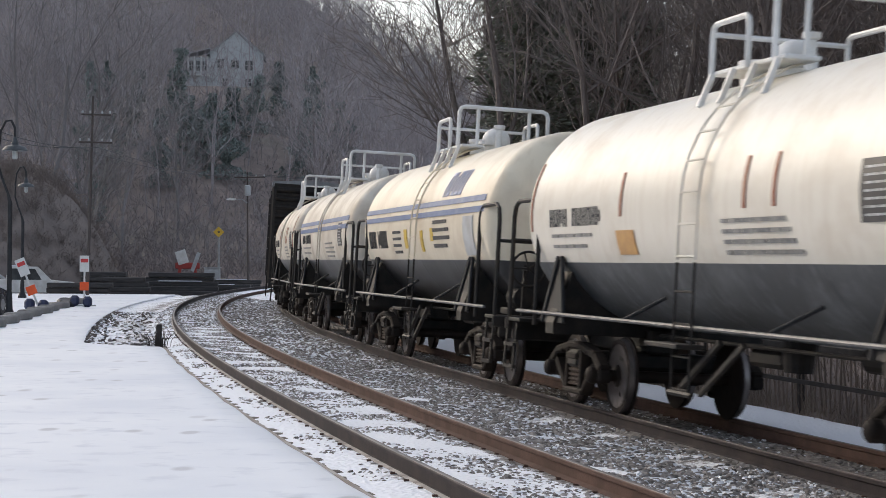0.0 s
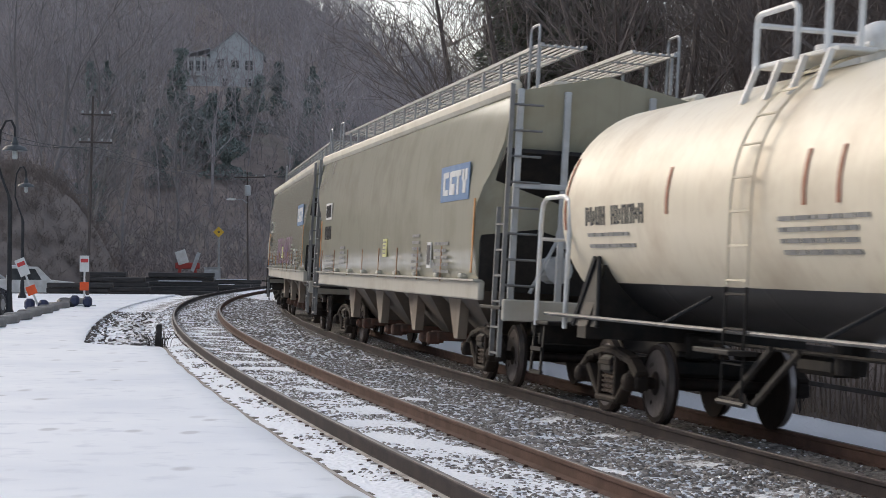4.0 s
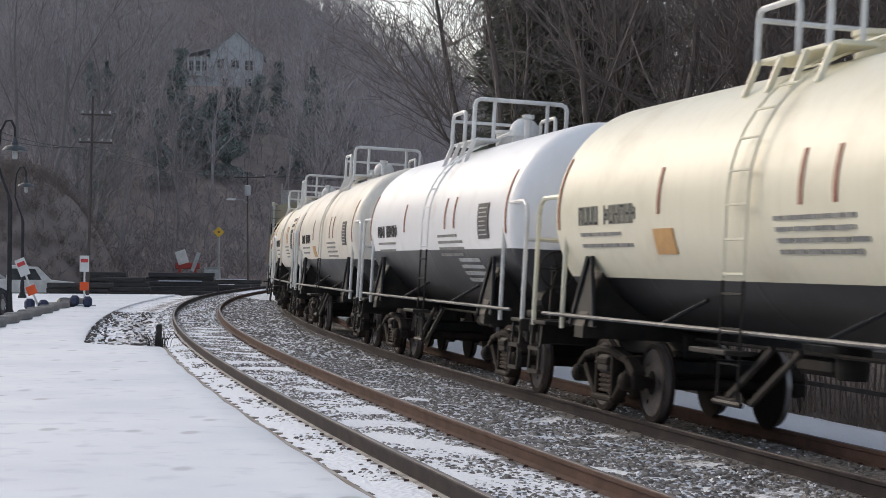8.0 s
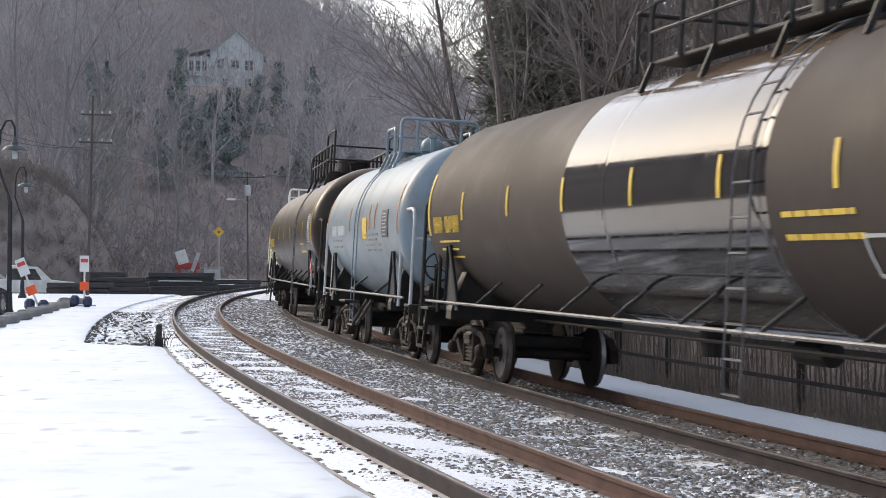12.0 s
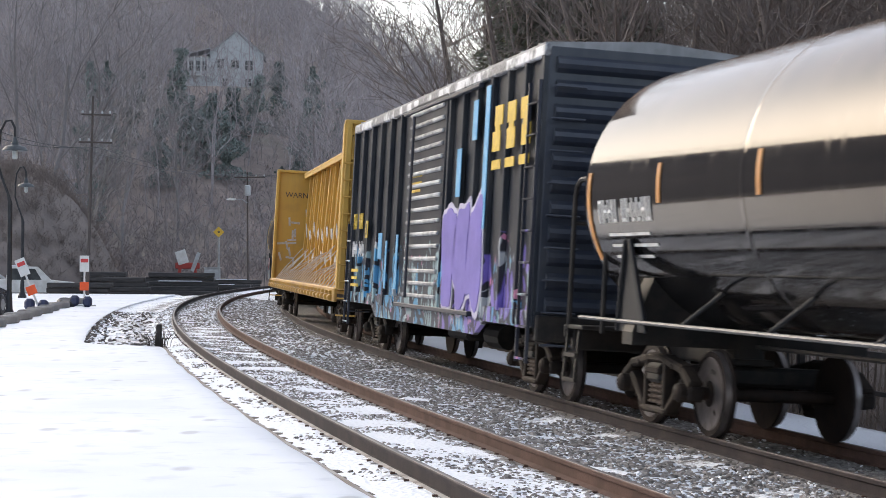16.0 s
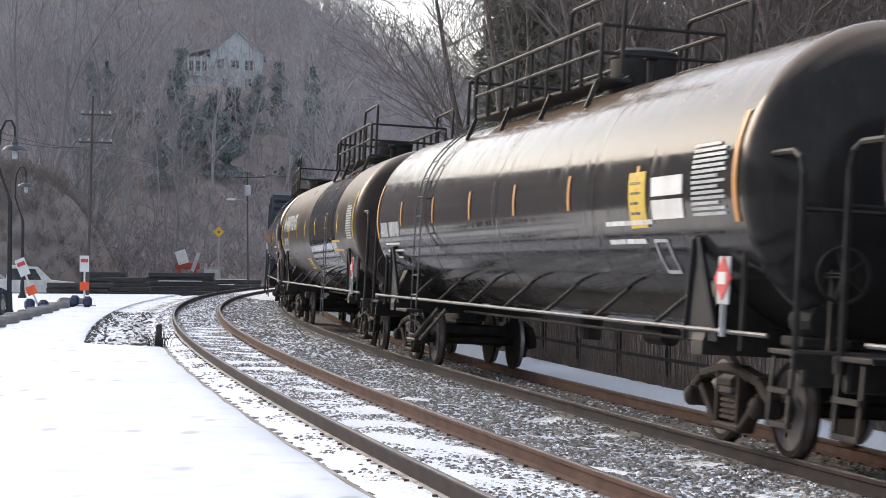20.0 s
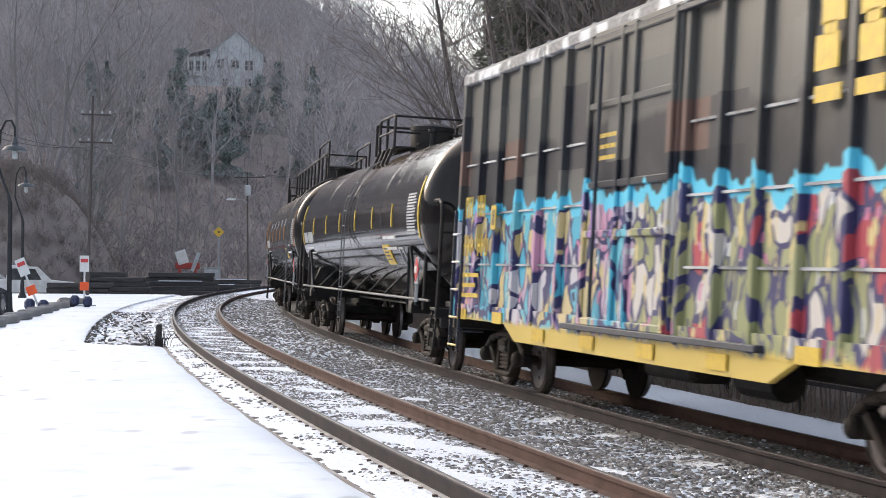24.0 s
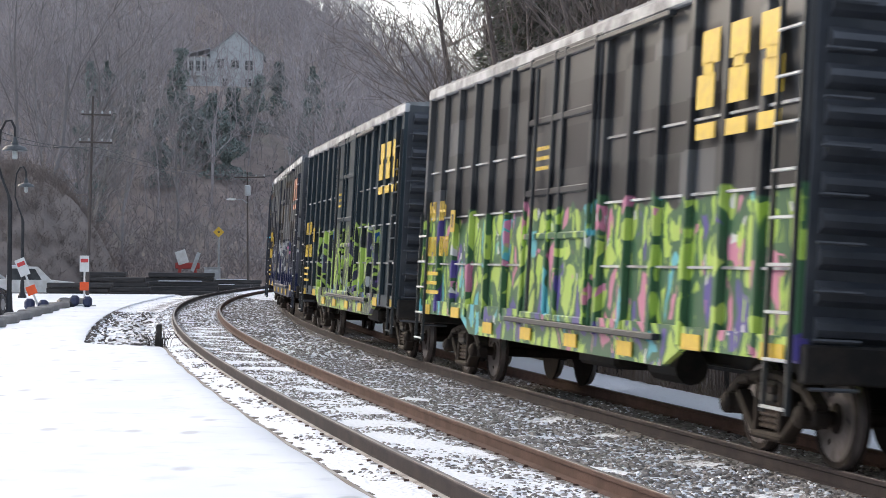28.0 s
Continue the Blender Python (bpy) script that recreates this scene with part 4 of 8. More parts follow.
# ---- paints of the train ----
P = {}
P["dull"] = surface("dull_grey_steel", (0.22, 0.22, 0.215), (0.13, 0.125, 0.12), 4, 0.6, fine=30)
P["pipe"] = surface("worn_grey_pipe", (0.12, 0.12, 0.125), (0.05, 0.046, 0.044), 3, 0.5, fine=30)
P["cream"] = paint("cream_tank_paint", (0.70, 0.63, 0.49), (0.52, 0.43, 0.31), 0.45, 0.38, 0.45, 0.0)
P["ivory"] = paint("ivory_tank_paint", (0.74, 0.70, 0.61), (0.56, 0.49, 0.39), 0.35, 0.36, 0.5, 0.0)
P["white"] = paint("fresh_white_tank_paint", (0.86, 0.86, 0.86), (0.70, 0.68, 0.64), 0.2, 0.30, 0.2, 0.0)
P["butter"] = paint("butter_tank_paint", (0.76, 0.72, 0.56), (0.60, 0.54, 0.40), 0.3, 0.36, 0.3, 0.0)
P["drab"] = paint("dirty_white_tank_paint", (0.60, 0.56, 0.48), (0.36, 0.30, 0.23), 0.6, 0.5, 0.6, 0.3)
P["bluegrey"] = paint("blue_grey_tank_paint", (0.20, 0.25, 0.285), (0.16, 0.175, 0.18), 0.4, 0.30, 0.5, 0.0, spec=0.22)
P["blackband"] = paint("black_band_paint", (0.020, 0.020, 0.022), (0.055, 0.052, 0.05), 0.3, 0.3, 0.35)
P["greyband"] = paint("worn_black_band_paint", (0.066, 0.071, 0.075), (0.17, 0.18, 0.19), 0.5, 0.42, 0.9)
# top and sheen below put the warm sky's highlight into the black paints
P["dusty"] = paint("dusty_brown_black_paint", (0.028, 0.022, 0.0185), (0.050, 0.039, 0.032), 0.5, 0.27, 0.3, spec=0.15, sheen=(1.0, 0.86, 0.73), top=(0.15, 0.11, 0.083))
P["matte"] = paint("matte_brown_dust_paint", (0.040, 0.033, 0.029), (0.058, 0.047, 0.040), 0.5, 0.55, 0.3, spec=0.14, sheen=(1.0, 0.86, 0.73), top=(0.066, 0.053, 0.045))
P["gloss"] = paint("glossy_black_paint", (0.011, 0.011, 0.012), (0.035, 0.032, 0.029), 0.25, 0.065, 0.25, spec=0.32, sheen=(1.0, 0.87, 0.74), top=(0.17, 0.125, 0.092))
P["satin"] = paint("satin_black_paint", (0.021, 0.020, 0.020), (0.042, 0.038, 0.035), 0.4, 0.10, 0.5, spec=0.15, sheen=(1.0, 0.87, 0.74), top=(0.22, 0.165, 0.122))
P["headblack"] = paint("sooty_black_paint", (0.014, 0.0148, 0.017), (0.026, 0.026, 0.028), 0.3, 0.45, 0.2, spec=0.25)
WHITE_TRIM = M["white"]
P["frost"] = surface("frosted_roof_edge", (0.66, 0.67, 0.69), (0.09, 0.09, 0.095), 2.2, 0.6, lo=0.42, hi=0.52, fine=20)
P["seam"] = surface("worn_snowlit_seam", (0.50, 0.51, 0.52), (0.12, 0.12, 0.125), 1.6, 0.6, lo=0.4, hi=0.6)
P["navypost"] = paint("navy_black_post_paint", (0.020, 0.024, 0.038), (0.05, 0.05, 0.055), 0.35, 0.45, 0.3)
P["blackpost"] = paint("black_green_post_paint", (0.019, 0.023, 0.026), (0.05, 0.052, 0.053), 0.35, 0.45, 0.3)

SMALL = dict(r=1.37, zc=2.48, top=(-0.8, 1.15), top_w=0.80, posts=3, pivot=1.15, ladder_x=-0.25, struts=2, loops=(1.1, 0.1, -0.6, 0.72), rail_h=0.56, dome_x=-0.1, dome_r=0.25, rail_r=0.034)
LARGE = dict(r=1.56, zc=2.66, pivot=1.3, ladder_x=-4.4, struts=7, dome="box", dome_r=0.45, top=(-5.6, 0.6), posts=6, dome_x=-3.2, rail_r=0.03, rail_h=0.76, tall=-4.3, foot=False)


def small_marks(sk, half, ink, tick, seed, stripes=True, stencil=True):
    """Reporting marks, data panel and reflectors of a short tank car."""
    sk.word("reporting_mark", half - 0.90, sk.zc - 0.10, 11, 0.22, ink, "car marks in plain bars", gap=4, ratio=0.86)
    sk.lines("data_print", half - 0.95, sk.zc - 0.32, 1.9, 2, 0.13, 0.04, M["stencil"], seed=seed)
    if stripes:
        sk.rects("reflector", [(x, sk.zc + 0.12, 0.07, 0.5) for x in (half - 3.7, -1.5, -2.2)], tick, "upright reflector strip")
        sk.rects("end_reflector", [(half - 0.10, sk.zc + 0.2, 0.06, 0.9), (-half + 0.10, sk.zc + 0.2, 0.06, 0.9)], tick)
    if stencil:
        sk.rects("data_panel", [(-half + 1.5, sk.zc - 0.05, 0.70, 0.52)], M["black"], "black data panel with fine print")
        sk.lines("panel_print", -half + 1.78, sk.zc + 0.14, 0.55, 7, 0.065, 0.02, M["grey_paint"], seed=seed + 1)
        sk.lines("hazard_print", -0.9, sk.zc - 0.24, 1.9, 4, 0.10, 0.04, M["stencil"], seed=seed + 2)


def front_cars():
    # two far cars at the head, then short white and cream tank cars
    c, sk, h = tank_car(dict(SMALL, label="grey-brown dirty tank car with a white top railing", ends=(57.2, 46.2), mats=[P["drab"], P["greyband"]], split=(1.85, 1), trim=WHITE_TRIM))
    small_marks(sk, h, M["black"], M["rust_mark"], 1)
    c, sk, h = tank_car(dict(SMALL, label="dirty grey tank car with faded blue stripes and black belly", ends=(43.6, 32.6), mats=[P["drab"], P["blackband"]], split=(1.85, 1), trim=WHITE_TRIM))
    blue = surface("faded_blue_stripe", (0.07, 0.12, 0.27), (0.14, 0.2, 0.33), 4, 0.5)
    sk.rects("stripe", [(0, sk.zc + 0.12, 2 * h - 0.1, 0.10), (0, sk.zc + 0.30, 2 * h - 0.1, 0.10)], blue, "faded blue stripes")
    small_marks(sk, h, M["black"], M["rust_mark"], 2, stripes=False)
    c, sk, h = tank_car(dict(SMALL, label="cream tank car with two blue stripes and black belly", ends=(30.0, 19.1), mats=[P["cream"], P["blackband"]], split=(1.86, 1), trim=WHITE_TRIM))
    sk.rects("stripe", [(0, sk.zc + 0.14, 2 * h - 0.1, 0.09), (0, sk.zc + 0.31, 2 * h - 0.1, 0.09)], blue, "two navy blue stripes")
    sk.word("reporting_mark", h - 0.55, sk.zc - 0.24, 10, 0.33, M["black"], "car marks in plain bars", gap=4)
    sk.rects("yellow_panel", [(0.9, sk.zc - 0.25, 0.28, 0.34), (-0.6, sk.zc - 0.30, 0.22, 0.36), (-1.5, sk.zc - 0.2, 0.22, 0.22)], M["yellow"], "worn yellow panels")
    sk.lines("data_print", 2.2, sk.zc - 0.12, 1.0, 4, 0.12, 0.05, M["black"], seed=3)
    sk.lines("hazard_print", -1.6, sk.zc + 0.0, 1.4, 4, 0.13, 0.06, M["black"], seed=4)
    sk.rects("data_panel", [(-h + 1.1, sk.zc - 0.25, 0.7, 0.6)], M["grey_paint"], "grey data panel")
    lilac = surface("faded_blue_script", (0.25, 0.3, 0.5), (0.4, 0.42, 0.55), 4, 0.5)
    sk.word("logo", -2.0, sk.zc + 0.62, 5, 0.42, lilac, "faded blue logo in plain shapes", ratio=0.7)
    c, sk, h = tank_car(dict(SMALL, label="white tank car with a worn grey-black belly", ends=(16.35, 4.75), mats=[P["ivory"], P["greyband"]], split=(1.83, 1), trim=WHITE_TRIM, r=1.42, dome_x=0.7))
    small_marks(sk, h, M["black"], M["rust_mark"], 5)
    sk.rects("yellow_panel", [(h - 3.8, sk.zc - 0.42, 0.60, 0.27)], M["orange_panel"], "worn orange notice panel")


def hopper_car(ends, label, graffiti):
    """Covered hopper: bulging side sheets, sloped ends, roof walk, side sill, four discharge gates."""
    a, b = ends
    half = (a - b) / 2
    car = thing("covered_hopper_car", label, "hopper car", group="cars of the freight train")
    skin = paint("grey_beige_hopper_paint", (0.40, 0.385, 0.30), (0.32, 0.295, 0.22), 0.5, 0.11, 0.5, 0.25, spec=0.5)
    light = paint("pale_sill_paint", (0.45, 0.43, 0.37), (0.34, 0.31, 0.25), 0.4, 0.45, 0.4, 0.15)
    rim = paint("cream_rim_paint", (0.68, 0.63, 0.52), (0.5, 0.44, 0.34), 0.4, 0.4, 0.3)
    under = paint("grimy_hopper_belly", (0.10, 0.085, 0.07), (0.17, 0.13, 0.095), 0.5, 0.6, 0.6, 0.6)
    brace = paint("rusty_brace_paint", (0.24, 0.20, 0.16), (0.15, 0.10, 0.07), 0.5, 0.6, 0.6, 0.5)
    # section of the body: straight low, bulging, leaning in to the eave
    sec = [(1.38, 1.42), (1.48, 1.62), (1.54, 2.1), (1.54, 2.62), (1.53, 2.9), (1.51, 3.2), (1.48, 3.5), (1.42, 3.9), (1.34, 4.22)]
    over = 1.35
    sh = Shape()
    xs = [1.0, 0.8, 0.0, -0.8, -1.0]
    vs, fs = [], []
    ring = [(y, z) for y, z in sec] + [(0.0, 4.52)] + [(-y, z) for y, z in reversed(sec)]
    k = len(ring)
    for x in xs:
        for y, z in ring:
            # the ends overhang above a shoulder
            vs.append((x * (half - 0.05 + (over * ease((z - 2.6) / 0.9) if abs(x) == 1 else 0)), y, z))
    fs = [(i * k + j, i * k + (j + 1) % k, (i + 1) * k + (j + 1) % k, (i + 1) * k + j) for i in range(len(xs) - 1) for j in range(k)]
    fs += [tuple(range(k - 1, -1, -1)), tuple(range((len(xs) - 1) * k, len(xs) * k))]
    sh.add(vs, fs)
    part("body", sh, skin, car, smooth=True)
    for sy in (-1, 1):
        r = Shape().box((0, sy * 1.35, 4.28), (2 * (half + over), 0.16, 0.20), bev=0.05)
        part("roof_rim", r, rim, car, "cream roof rim")
        s = Shape().box((0, sy * 1.46, 1.40), (2 * half + 0.5, 0.10, 0.28), bev=0.02).box((0, sy * 1.52, 1.545), (2 * half + 0.5, 0.14, 0.03))
        for q in range(9):
            s.box((-half * 0.9 + 1.8 * half * q / 8, sy * 1.5, 1.60), (0.22, 0.14, 0.08), bev=0.02)
        part("side_sill", s, light, car)
    he = half + over
    for sx in (-1, 1):
        s = Shape().box((sx * (he + 0.25), 0, 1.16), (0.12, 2.9, 0.30), bev=0.02).box((sx * (half + 0.6), 0, 1.0), (2.4, 0.4, 0.34), bev=0.03)
        part("end_sill", s, light, car)
        e = Shape()
        for y in (1.30, -1.30, 0.62, -0.62):
            e.bar((sx * (he + 0.06), y, 1.2), (sx * (he + 0.06), y, 4.25), 0.09, 0.07, 0.01)
        e.bar((sx * (he + 0.06), 1.35, 2.9), (sx * (he + 0.06), -1.35, 2.9), 0.10, 0.08, 0.01)
        part("end_post", e, M["grey_paint"], car)
        # dark slab before the body's end paints the shade below the overhang
        sl = Shape().prism([(sx * (he - 0.02), 3.42), (sx * (he + 0.02), 3.36), (sx * (half + 0.06), 2.5), (sx * (half + 0.02), 1.4), (sx * (half - 0.03), 1.4), (sx * (half - 0.03), 2.55)], -1.46, 1.46, "xz")
        part("slope_sheet", sl, M["steel_dark"], car, "sloped end sheet coloured dark for the shaded recess")
        for sy in (-1, 1):
            ld = Shape()
            ld.bar((sx * (he + 0.14), sy * 1.44, 0.5), (sx * (he + 0.14), sy * 1.44, 4.3), 0.06, 0.05)
            ld.bar((sx * (he - 0.32), sy * 1.44, 0.5), (sx * (he - 0.32), sy * 1.44, 2.6), 0.06, 0.05)
            for z in np.arange(0.55, 2.6, 0.36):
                ld.tube([(sx * (he + 0.14), sy * 1.45, float(z)), (sx * (he - 0.32), sy * 1.45, float(z))], 0.018, 5)
            for z in np.arange(1.5, 4.3, 0.36):
                ld.tube([(sx * (he + 0.12), sy * 1.44, float(z)), (sx * (he + 0.12), sy * 0.98, float(z))], 0.018, 5)
            part("ladder", ld, P["dull"], car)
        part("end_platform", Shape().box((sx * (half + 0.9), 1.1, 1.18), (1.3, 0.75, 0.05), bev=0.01), M["steel_dark"], car)
    # roof walk with a sawtooth of supports and open grating
    rw = Shape()
    for sy in (1, -1):
        y = sy * 0.98
        rw.box((0, y, 4.92), (2 * he - 0.3, 0.05, 0.05)).box((0, y - sy * 0.62, 4.92), (2 * he - 0.3, 0.05, 0.05))
        for q in range(17):
            x = -he + 0.3 + (2 * he - 0.6) * q / 16
            rw.bar((x, y, 4.36), (x, y, 4.92), 0.04, 0.04)
            rw.bar((x, y, 4.92), (x, y - sy * 0.62, 4.92), 0.05, 0.03)
        for q in range(5):
            rw.box((0, y - sy * (0.10 + 0.105 * q), 4.92), (2 * he - 0.3, 0.02, 0.03))
        for sx in (-1, 1):
            rw.tube(hoop(sx * (he - 0.15), y + sy * 0.05, 4.3, 5.2, -sx * 0.5, bend=0.08), 0.02, 5)
    part("roof_walk", rw, M["galv"], car, "galvanised open roof walk")
    hat = Shape()
    for q in range(4):
        hat.box((-half * 0.72 + half * 1.44 * q / 3, 0, 4.57), (3.4, 0.62, 0.14), bev=0.04)
    part("hatch", hat, rim, car)
    # hoppers and gates below
    for q in range(4):
        x = -half * 0.66 + half * 1.32 * q / 3
        hp = Shape()
        top, low = 1.7, 0.32
        vs = [(x + dx * top, y, 1.45) for dx, y in ((-1, -1.3), (1, -1.3), (1, 1.3), (-1, 1.3))] + [(x + dx * low, y, 0.55) for dx, y in ((-1, -0.5), (1, -0.5), (1, 0.5), (-1, 0.5))]
        hp.add(vs, [(0, 1, 2, 3), (7, 6, 5, 4), (0, 4, 5, 1), (1, 5, 6, 2), (2, 6, 7, 3), (3, 7, 4, 0)])
        part("hopper_outlet", hp, under, car)
        gt = Shape().box((x, 0, 0.50), (0.75, 1.5, 0.16), bev=0.03).lathe([(0.55, 0.1), (0.95, 0.1), (1.0, 0.06)], 10, "y", (x + 0.1, 0, 0.46)).box((x - 0.25, 0.8, 0.46), (0.16, 0.24, 0.22), bev=0.03)
        part("discharge_gate", gt, surface("rusty_gate", (0.13, 0.06, 0.04), (0.07, 0.05, 0.04), 6, 0.8), car, "rusty discharge gate")
        br = Shape().prism([(x - 0.10, 1.28), (x + 0.95, 1.28), (x + 0.30, 0.58), (x + 0.02, 0.58)], 0.95, 1.10, "xz")
        part("gate_brace", br, brace, car)
    part("sill", Shape().box((0, 0, 0.98), (2 * half + 3.2, 0.34, 0.30), bev=0.03), M["steel_dark"], car)
    bc = Shape().lathe([(-0.3, 0.05), (-0.28, 0.2), (0.28, 0.2), (0.3, 0.05)], 14, "x", (-half - 0.7, 0.5, 1.75)).lathe([(-0.2, 0.14), (0.2, 0.14)], 12, "y", (-half - 0.8, 0.3, 2.2)).tube([(-half - 0.9, 0.9, 1.4), (-half - 0.8, 0.5, 2.2), (-half - 0.4, 0.2, 1.8)], 0.03, 5)
    part("brake_cylinder", bc, M["grey_paint"], car)
    sk = Skin(car, y=1.54)
    sk.rects("mark_panel", [(half - 1.25, 2.95, 0.95, 0.38)], M["white"], "white mark panel")
    sk.y = 1.55
    sk.word("reporting_mark", half - 0.85, 2.95, 4, 0.28, M["black"], "car marks in plain bars", ratio=0.7)
    sk.word("car_number", half - 0.80, 2.45, 6, 0.30, M["black"], "car number in plain bars", ratio=0.55)
    blue = surface("logo_blue", (0.10, 0.20, 0.38), (0.16, 0.26, 0.42), 5, 0.45)
    sk.y = 1.535
    sk.rects("logo_ground", [(-half + 1.68, 3.04, 2.15, 0.56)], blue, "blue logo ground")
    sk.y = 1.545
    sk.rects("logo", [(-half + 1.68 + dx, 3.04 + dz, w, h) for dx, dz, w, h in ((0.78, 0, 0.14, 0.36), (0.60, 0.14, 0.28, 0.09), (0.60, -0.14, 0.28, 0.09), (0.27, 0, 0.14, 0.36), (0.10, 0.14, 0.28, 0.09), (0.08, -0.10, 0.24, 0.17),
                     (-0.28, 0.14, 0.42, 0.09), (-0.28, -0.03, 0.13, 0.32), (-0.66, 0.10, 0.16, 0.17), (-0.76, -0.08, 0.2, 0.2), (-0.88, 0.10, 0.14, 0.17))], M["white"], "white logo in plain shapes", True)
    sk.y = 1.545
    ink = surface("dark_grey_stencil", (0.20, 0.20, 0.19), (0.28, 0.27, 0.25), 5, 0.6)
    sk.lines("data_print", half - 1.0, 1.92, 1.5, 4, 0.11, 0.05, ink, seed=int(-a) + 11)
    sk.lines("data_print", half - 3.4, 2.1, 0.9, 4, 0.11, 0.05, ink, seed=int(-a) + 12)
    sk.lines("data_print", -3.6, 2.25, 0.9, 6, 0.11, 0.05, ink, seed=int(-a) + 13)
    sk.lines("data_print", -5.6, 2.1, 1.3, 5, 0.11, 0.05, ink, seed=int(-a) + 14)
    nx = 0.5 if graffiti else -0.75
    sk.rects("notice", [(nx, 2.06, 0.44, 0.34)], surface("pale_yellow_notice", (0.62, 0.60, 0.25), (0.5, 0.48, 0.22), 5, 0.5), "pale yellow notice")
    sk.y = 1.55
    sk.lines("notice_print", nx + 0.18, 2.17, 0.34, 4, 0.07, 0.025, ink, seed=9)
    sk.rects("tag", [(-5.2, 1.92, 0.34, 0.42)], M["white"], "small white frame label")
    sk.y = 1.558
    sk.rects("tag_print", [(-5.2, 1.92, 0.24, 0.32)], M["black"])
    rust = surface("rust_streak", (0.30, 0.15, 0.06), (0.22, 0.10, 0.05), 8, 0.8)
    sk.y = 1.548
    sk.rects("rust_streak", [(half - 0.5 - k * 2.05, 1.78, 0.05, 0.55) for k in range(8)], rust, "rust streak below a welded rib")
    sk.rects("end_reflector", [(half - 0.12, 2.2, 0.07, 1.1), (-half + 0.1, 2.2, 0.07, 1.1)], M["orange"])
    if graffiti:
        t = bpy.data.curves.new("graffiti", "FONT")
        t.body, t.size, t.extrude, t.space_character, t.offset, t.shear = "RIDE HARD !", 1.2, 0.002, 1.03, -0.024, 0.06
        tmp = bpy.data.objects.new("graffiti", t)
        scene.collection.objects.link(tmp)
        bpy.context.view_layer.update()
        me = bpy.data.meshes.new_from_object(tmp.evaluated_get(bpy.context.evaluated_depsgraph_get()))
        bpy.data.objects.remove(tmp)
        me.materials.clear()
        me.materials.append(paint("purple_spray", (0.19, 0.06, 0.20), (0.32, 0.24, 0.28), 0.6, 0.5, 0.8))
        part("graffiti", me, None, car, "purple sprayed words", at=pose(3.2, 1.552, 1.70, 90, 0, 180))
    wheels = []
    running_gear(car, half - 1.3, half + 1.75, wheels)
    TRAIN.append((car, (a + b) / 2, half - 1.3, wheels))


def middle_cars():
    hopper_car((1.7, -15.4), "grey-beige covered hopper car with purple graffiti and rust streaks", True)
    hopper_car((-19.6, -36.85), "grey-beige covered hopper car with a blue and white logo", False)
    c, sk, h = tank_car(dict(SMALL, label="cream tank car with a black belly", ends=(-40.7, -52.0), mats=[P["cream"], P["blackband"]], split=(1.60, 1), trim=WHITE_TRIM, hoop=WHITE_TRIM))
    small_marks(sk, h, M["black"], M["rust_mark"], 21)
    c, sk, h = tank_car(dict(SMALL, label="ivory tank car with a low black belly", ends=(-54.4, -65.5), mats=[P["ivory"], P["blackband"]], split=(1.62, 1), trim=WHITE_TRIM, hoop=WHITE_TRIM))
    small_marks(sk, h, M["black"], M["orange"], 22)
    sk.lines("cargo_print", -h + 0.95 + 1.0, sk.zc + 0.55, 1.3, 3, 0.17, 0.09, M["black"], seed=23)
    c, sk, h = tank_car(dict(SMALL, label="ivory tank car with a black lower half", ends=(-68.1, -79.85), mats=[P["ivory"], P["blackband"]], split=(1.87, 1), trim=WHITE_TRIM, hoop=WHITE_TRIM, r=1.42))
    small_marks(sk, h, M["black"], M["rust_mark"], 24)
    sk.rects("yellow_panel", [(h - 3.8, sk.zc - 0.42, 0.60, 0.27)], M["orange_panel"], "orange notice panel")
    c, sk, h = tank_car(dict(SMALL, label="bright white tank car with a black lower half", ends=(-82.2, -93.7), mats=[P["white"], P["blackband"] ], split=(2.02, 1), trim=WHITE_TRIM, hoop=WHITE_TRIM, r=1.40, dome_x=-0.9))
    small_marks(sk, h, M["black"], M["rust_mark"], 26)
    sk.lines("belly_print", -h + 3.6, sk.zc - 0.62, 1.6, 4, 0.1, 0.05, M["grey_paint"], seed=27)
    c, sk, h = tank_car(dict(SMALL, label="butter-yellow tank car with a low black belly", ends=(-96.2, -107.8), mats=[P["butter"], P["blackband"]], split=(1.66, 1), trim=P["butter"], hoop=P["butter"], r=1.42, top_rail_mat=WHITE_TRIM, dome_mat=WHITE_TRIM, dome_x=-0.9))
    small_marks(sk, h, M["black"], M["rust_mark"], 28)
    sk.rects("yellow_panel", [(h - 3.8, sk.zc - 0.42, 0.60, 0.27)], M["orange_panel"], "orange notice panel")
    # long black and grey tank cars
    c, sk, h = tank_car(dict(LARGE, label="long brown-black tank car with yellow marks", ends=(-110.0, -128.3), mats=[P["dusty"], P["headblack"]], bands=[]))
    large_marks(sk, h, M["yellow"], M["yellow"], 30)
    c, sk, h = tank_car(dict(SMALL, label="blue-grey tank car with orange reflector strips", ends=(-131.2, -141.15), mats=[P["bluegrey"]], r=1.50, zc=2.58, trim=P["bluegrey"], dome_x=0.15, ladder_mat=P["bluegrey"], hoop=M["grey_paint"], dome_mat=P["bluegrey"], pivot=0.9))
    small_marks(sk, h, M["white"], M["orange"], 31)
    sk.rects("yellow_panel", [(-0.9, sk.zc - 0.1, 0.6, 0.42)], M["yellow"], "yellow notice panel")
    c, sk, h = tank_car(dict(LARGE, label="long brown-black tank car with a wiped glossy middle", ends=(-144.2, -162.7), mats=[P["matte"], P["headblack"], P["gloss"]], bands=[(-4.75, 1.65, 2)]))
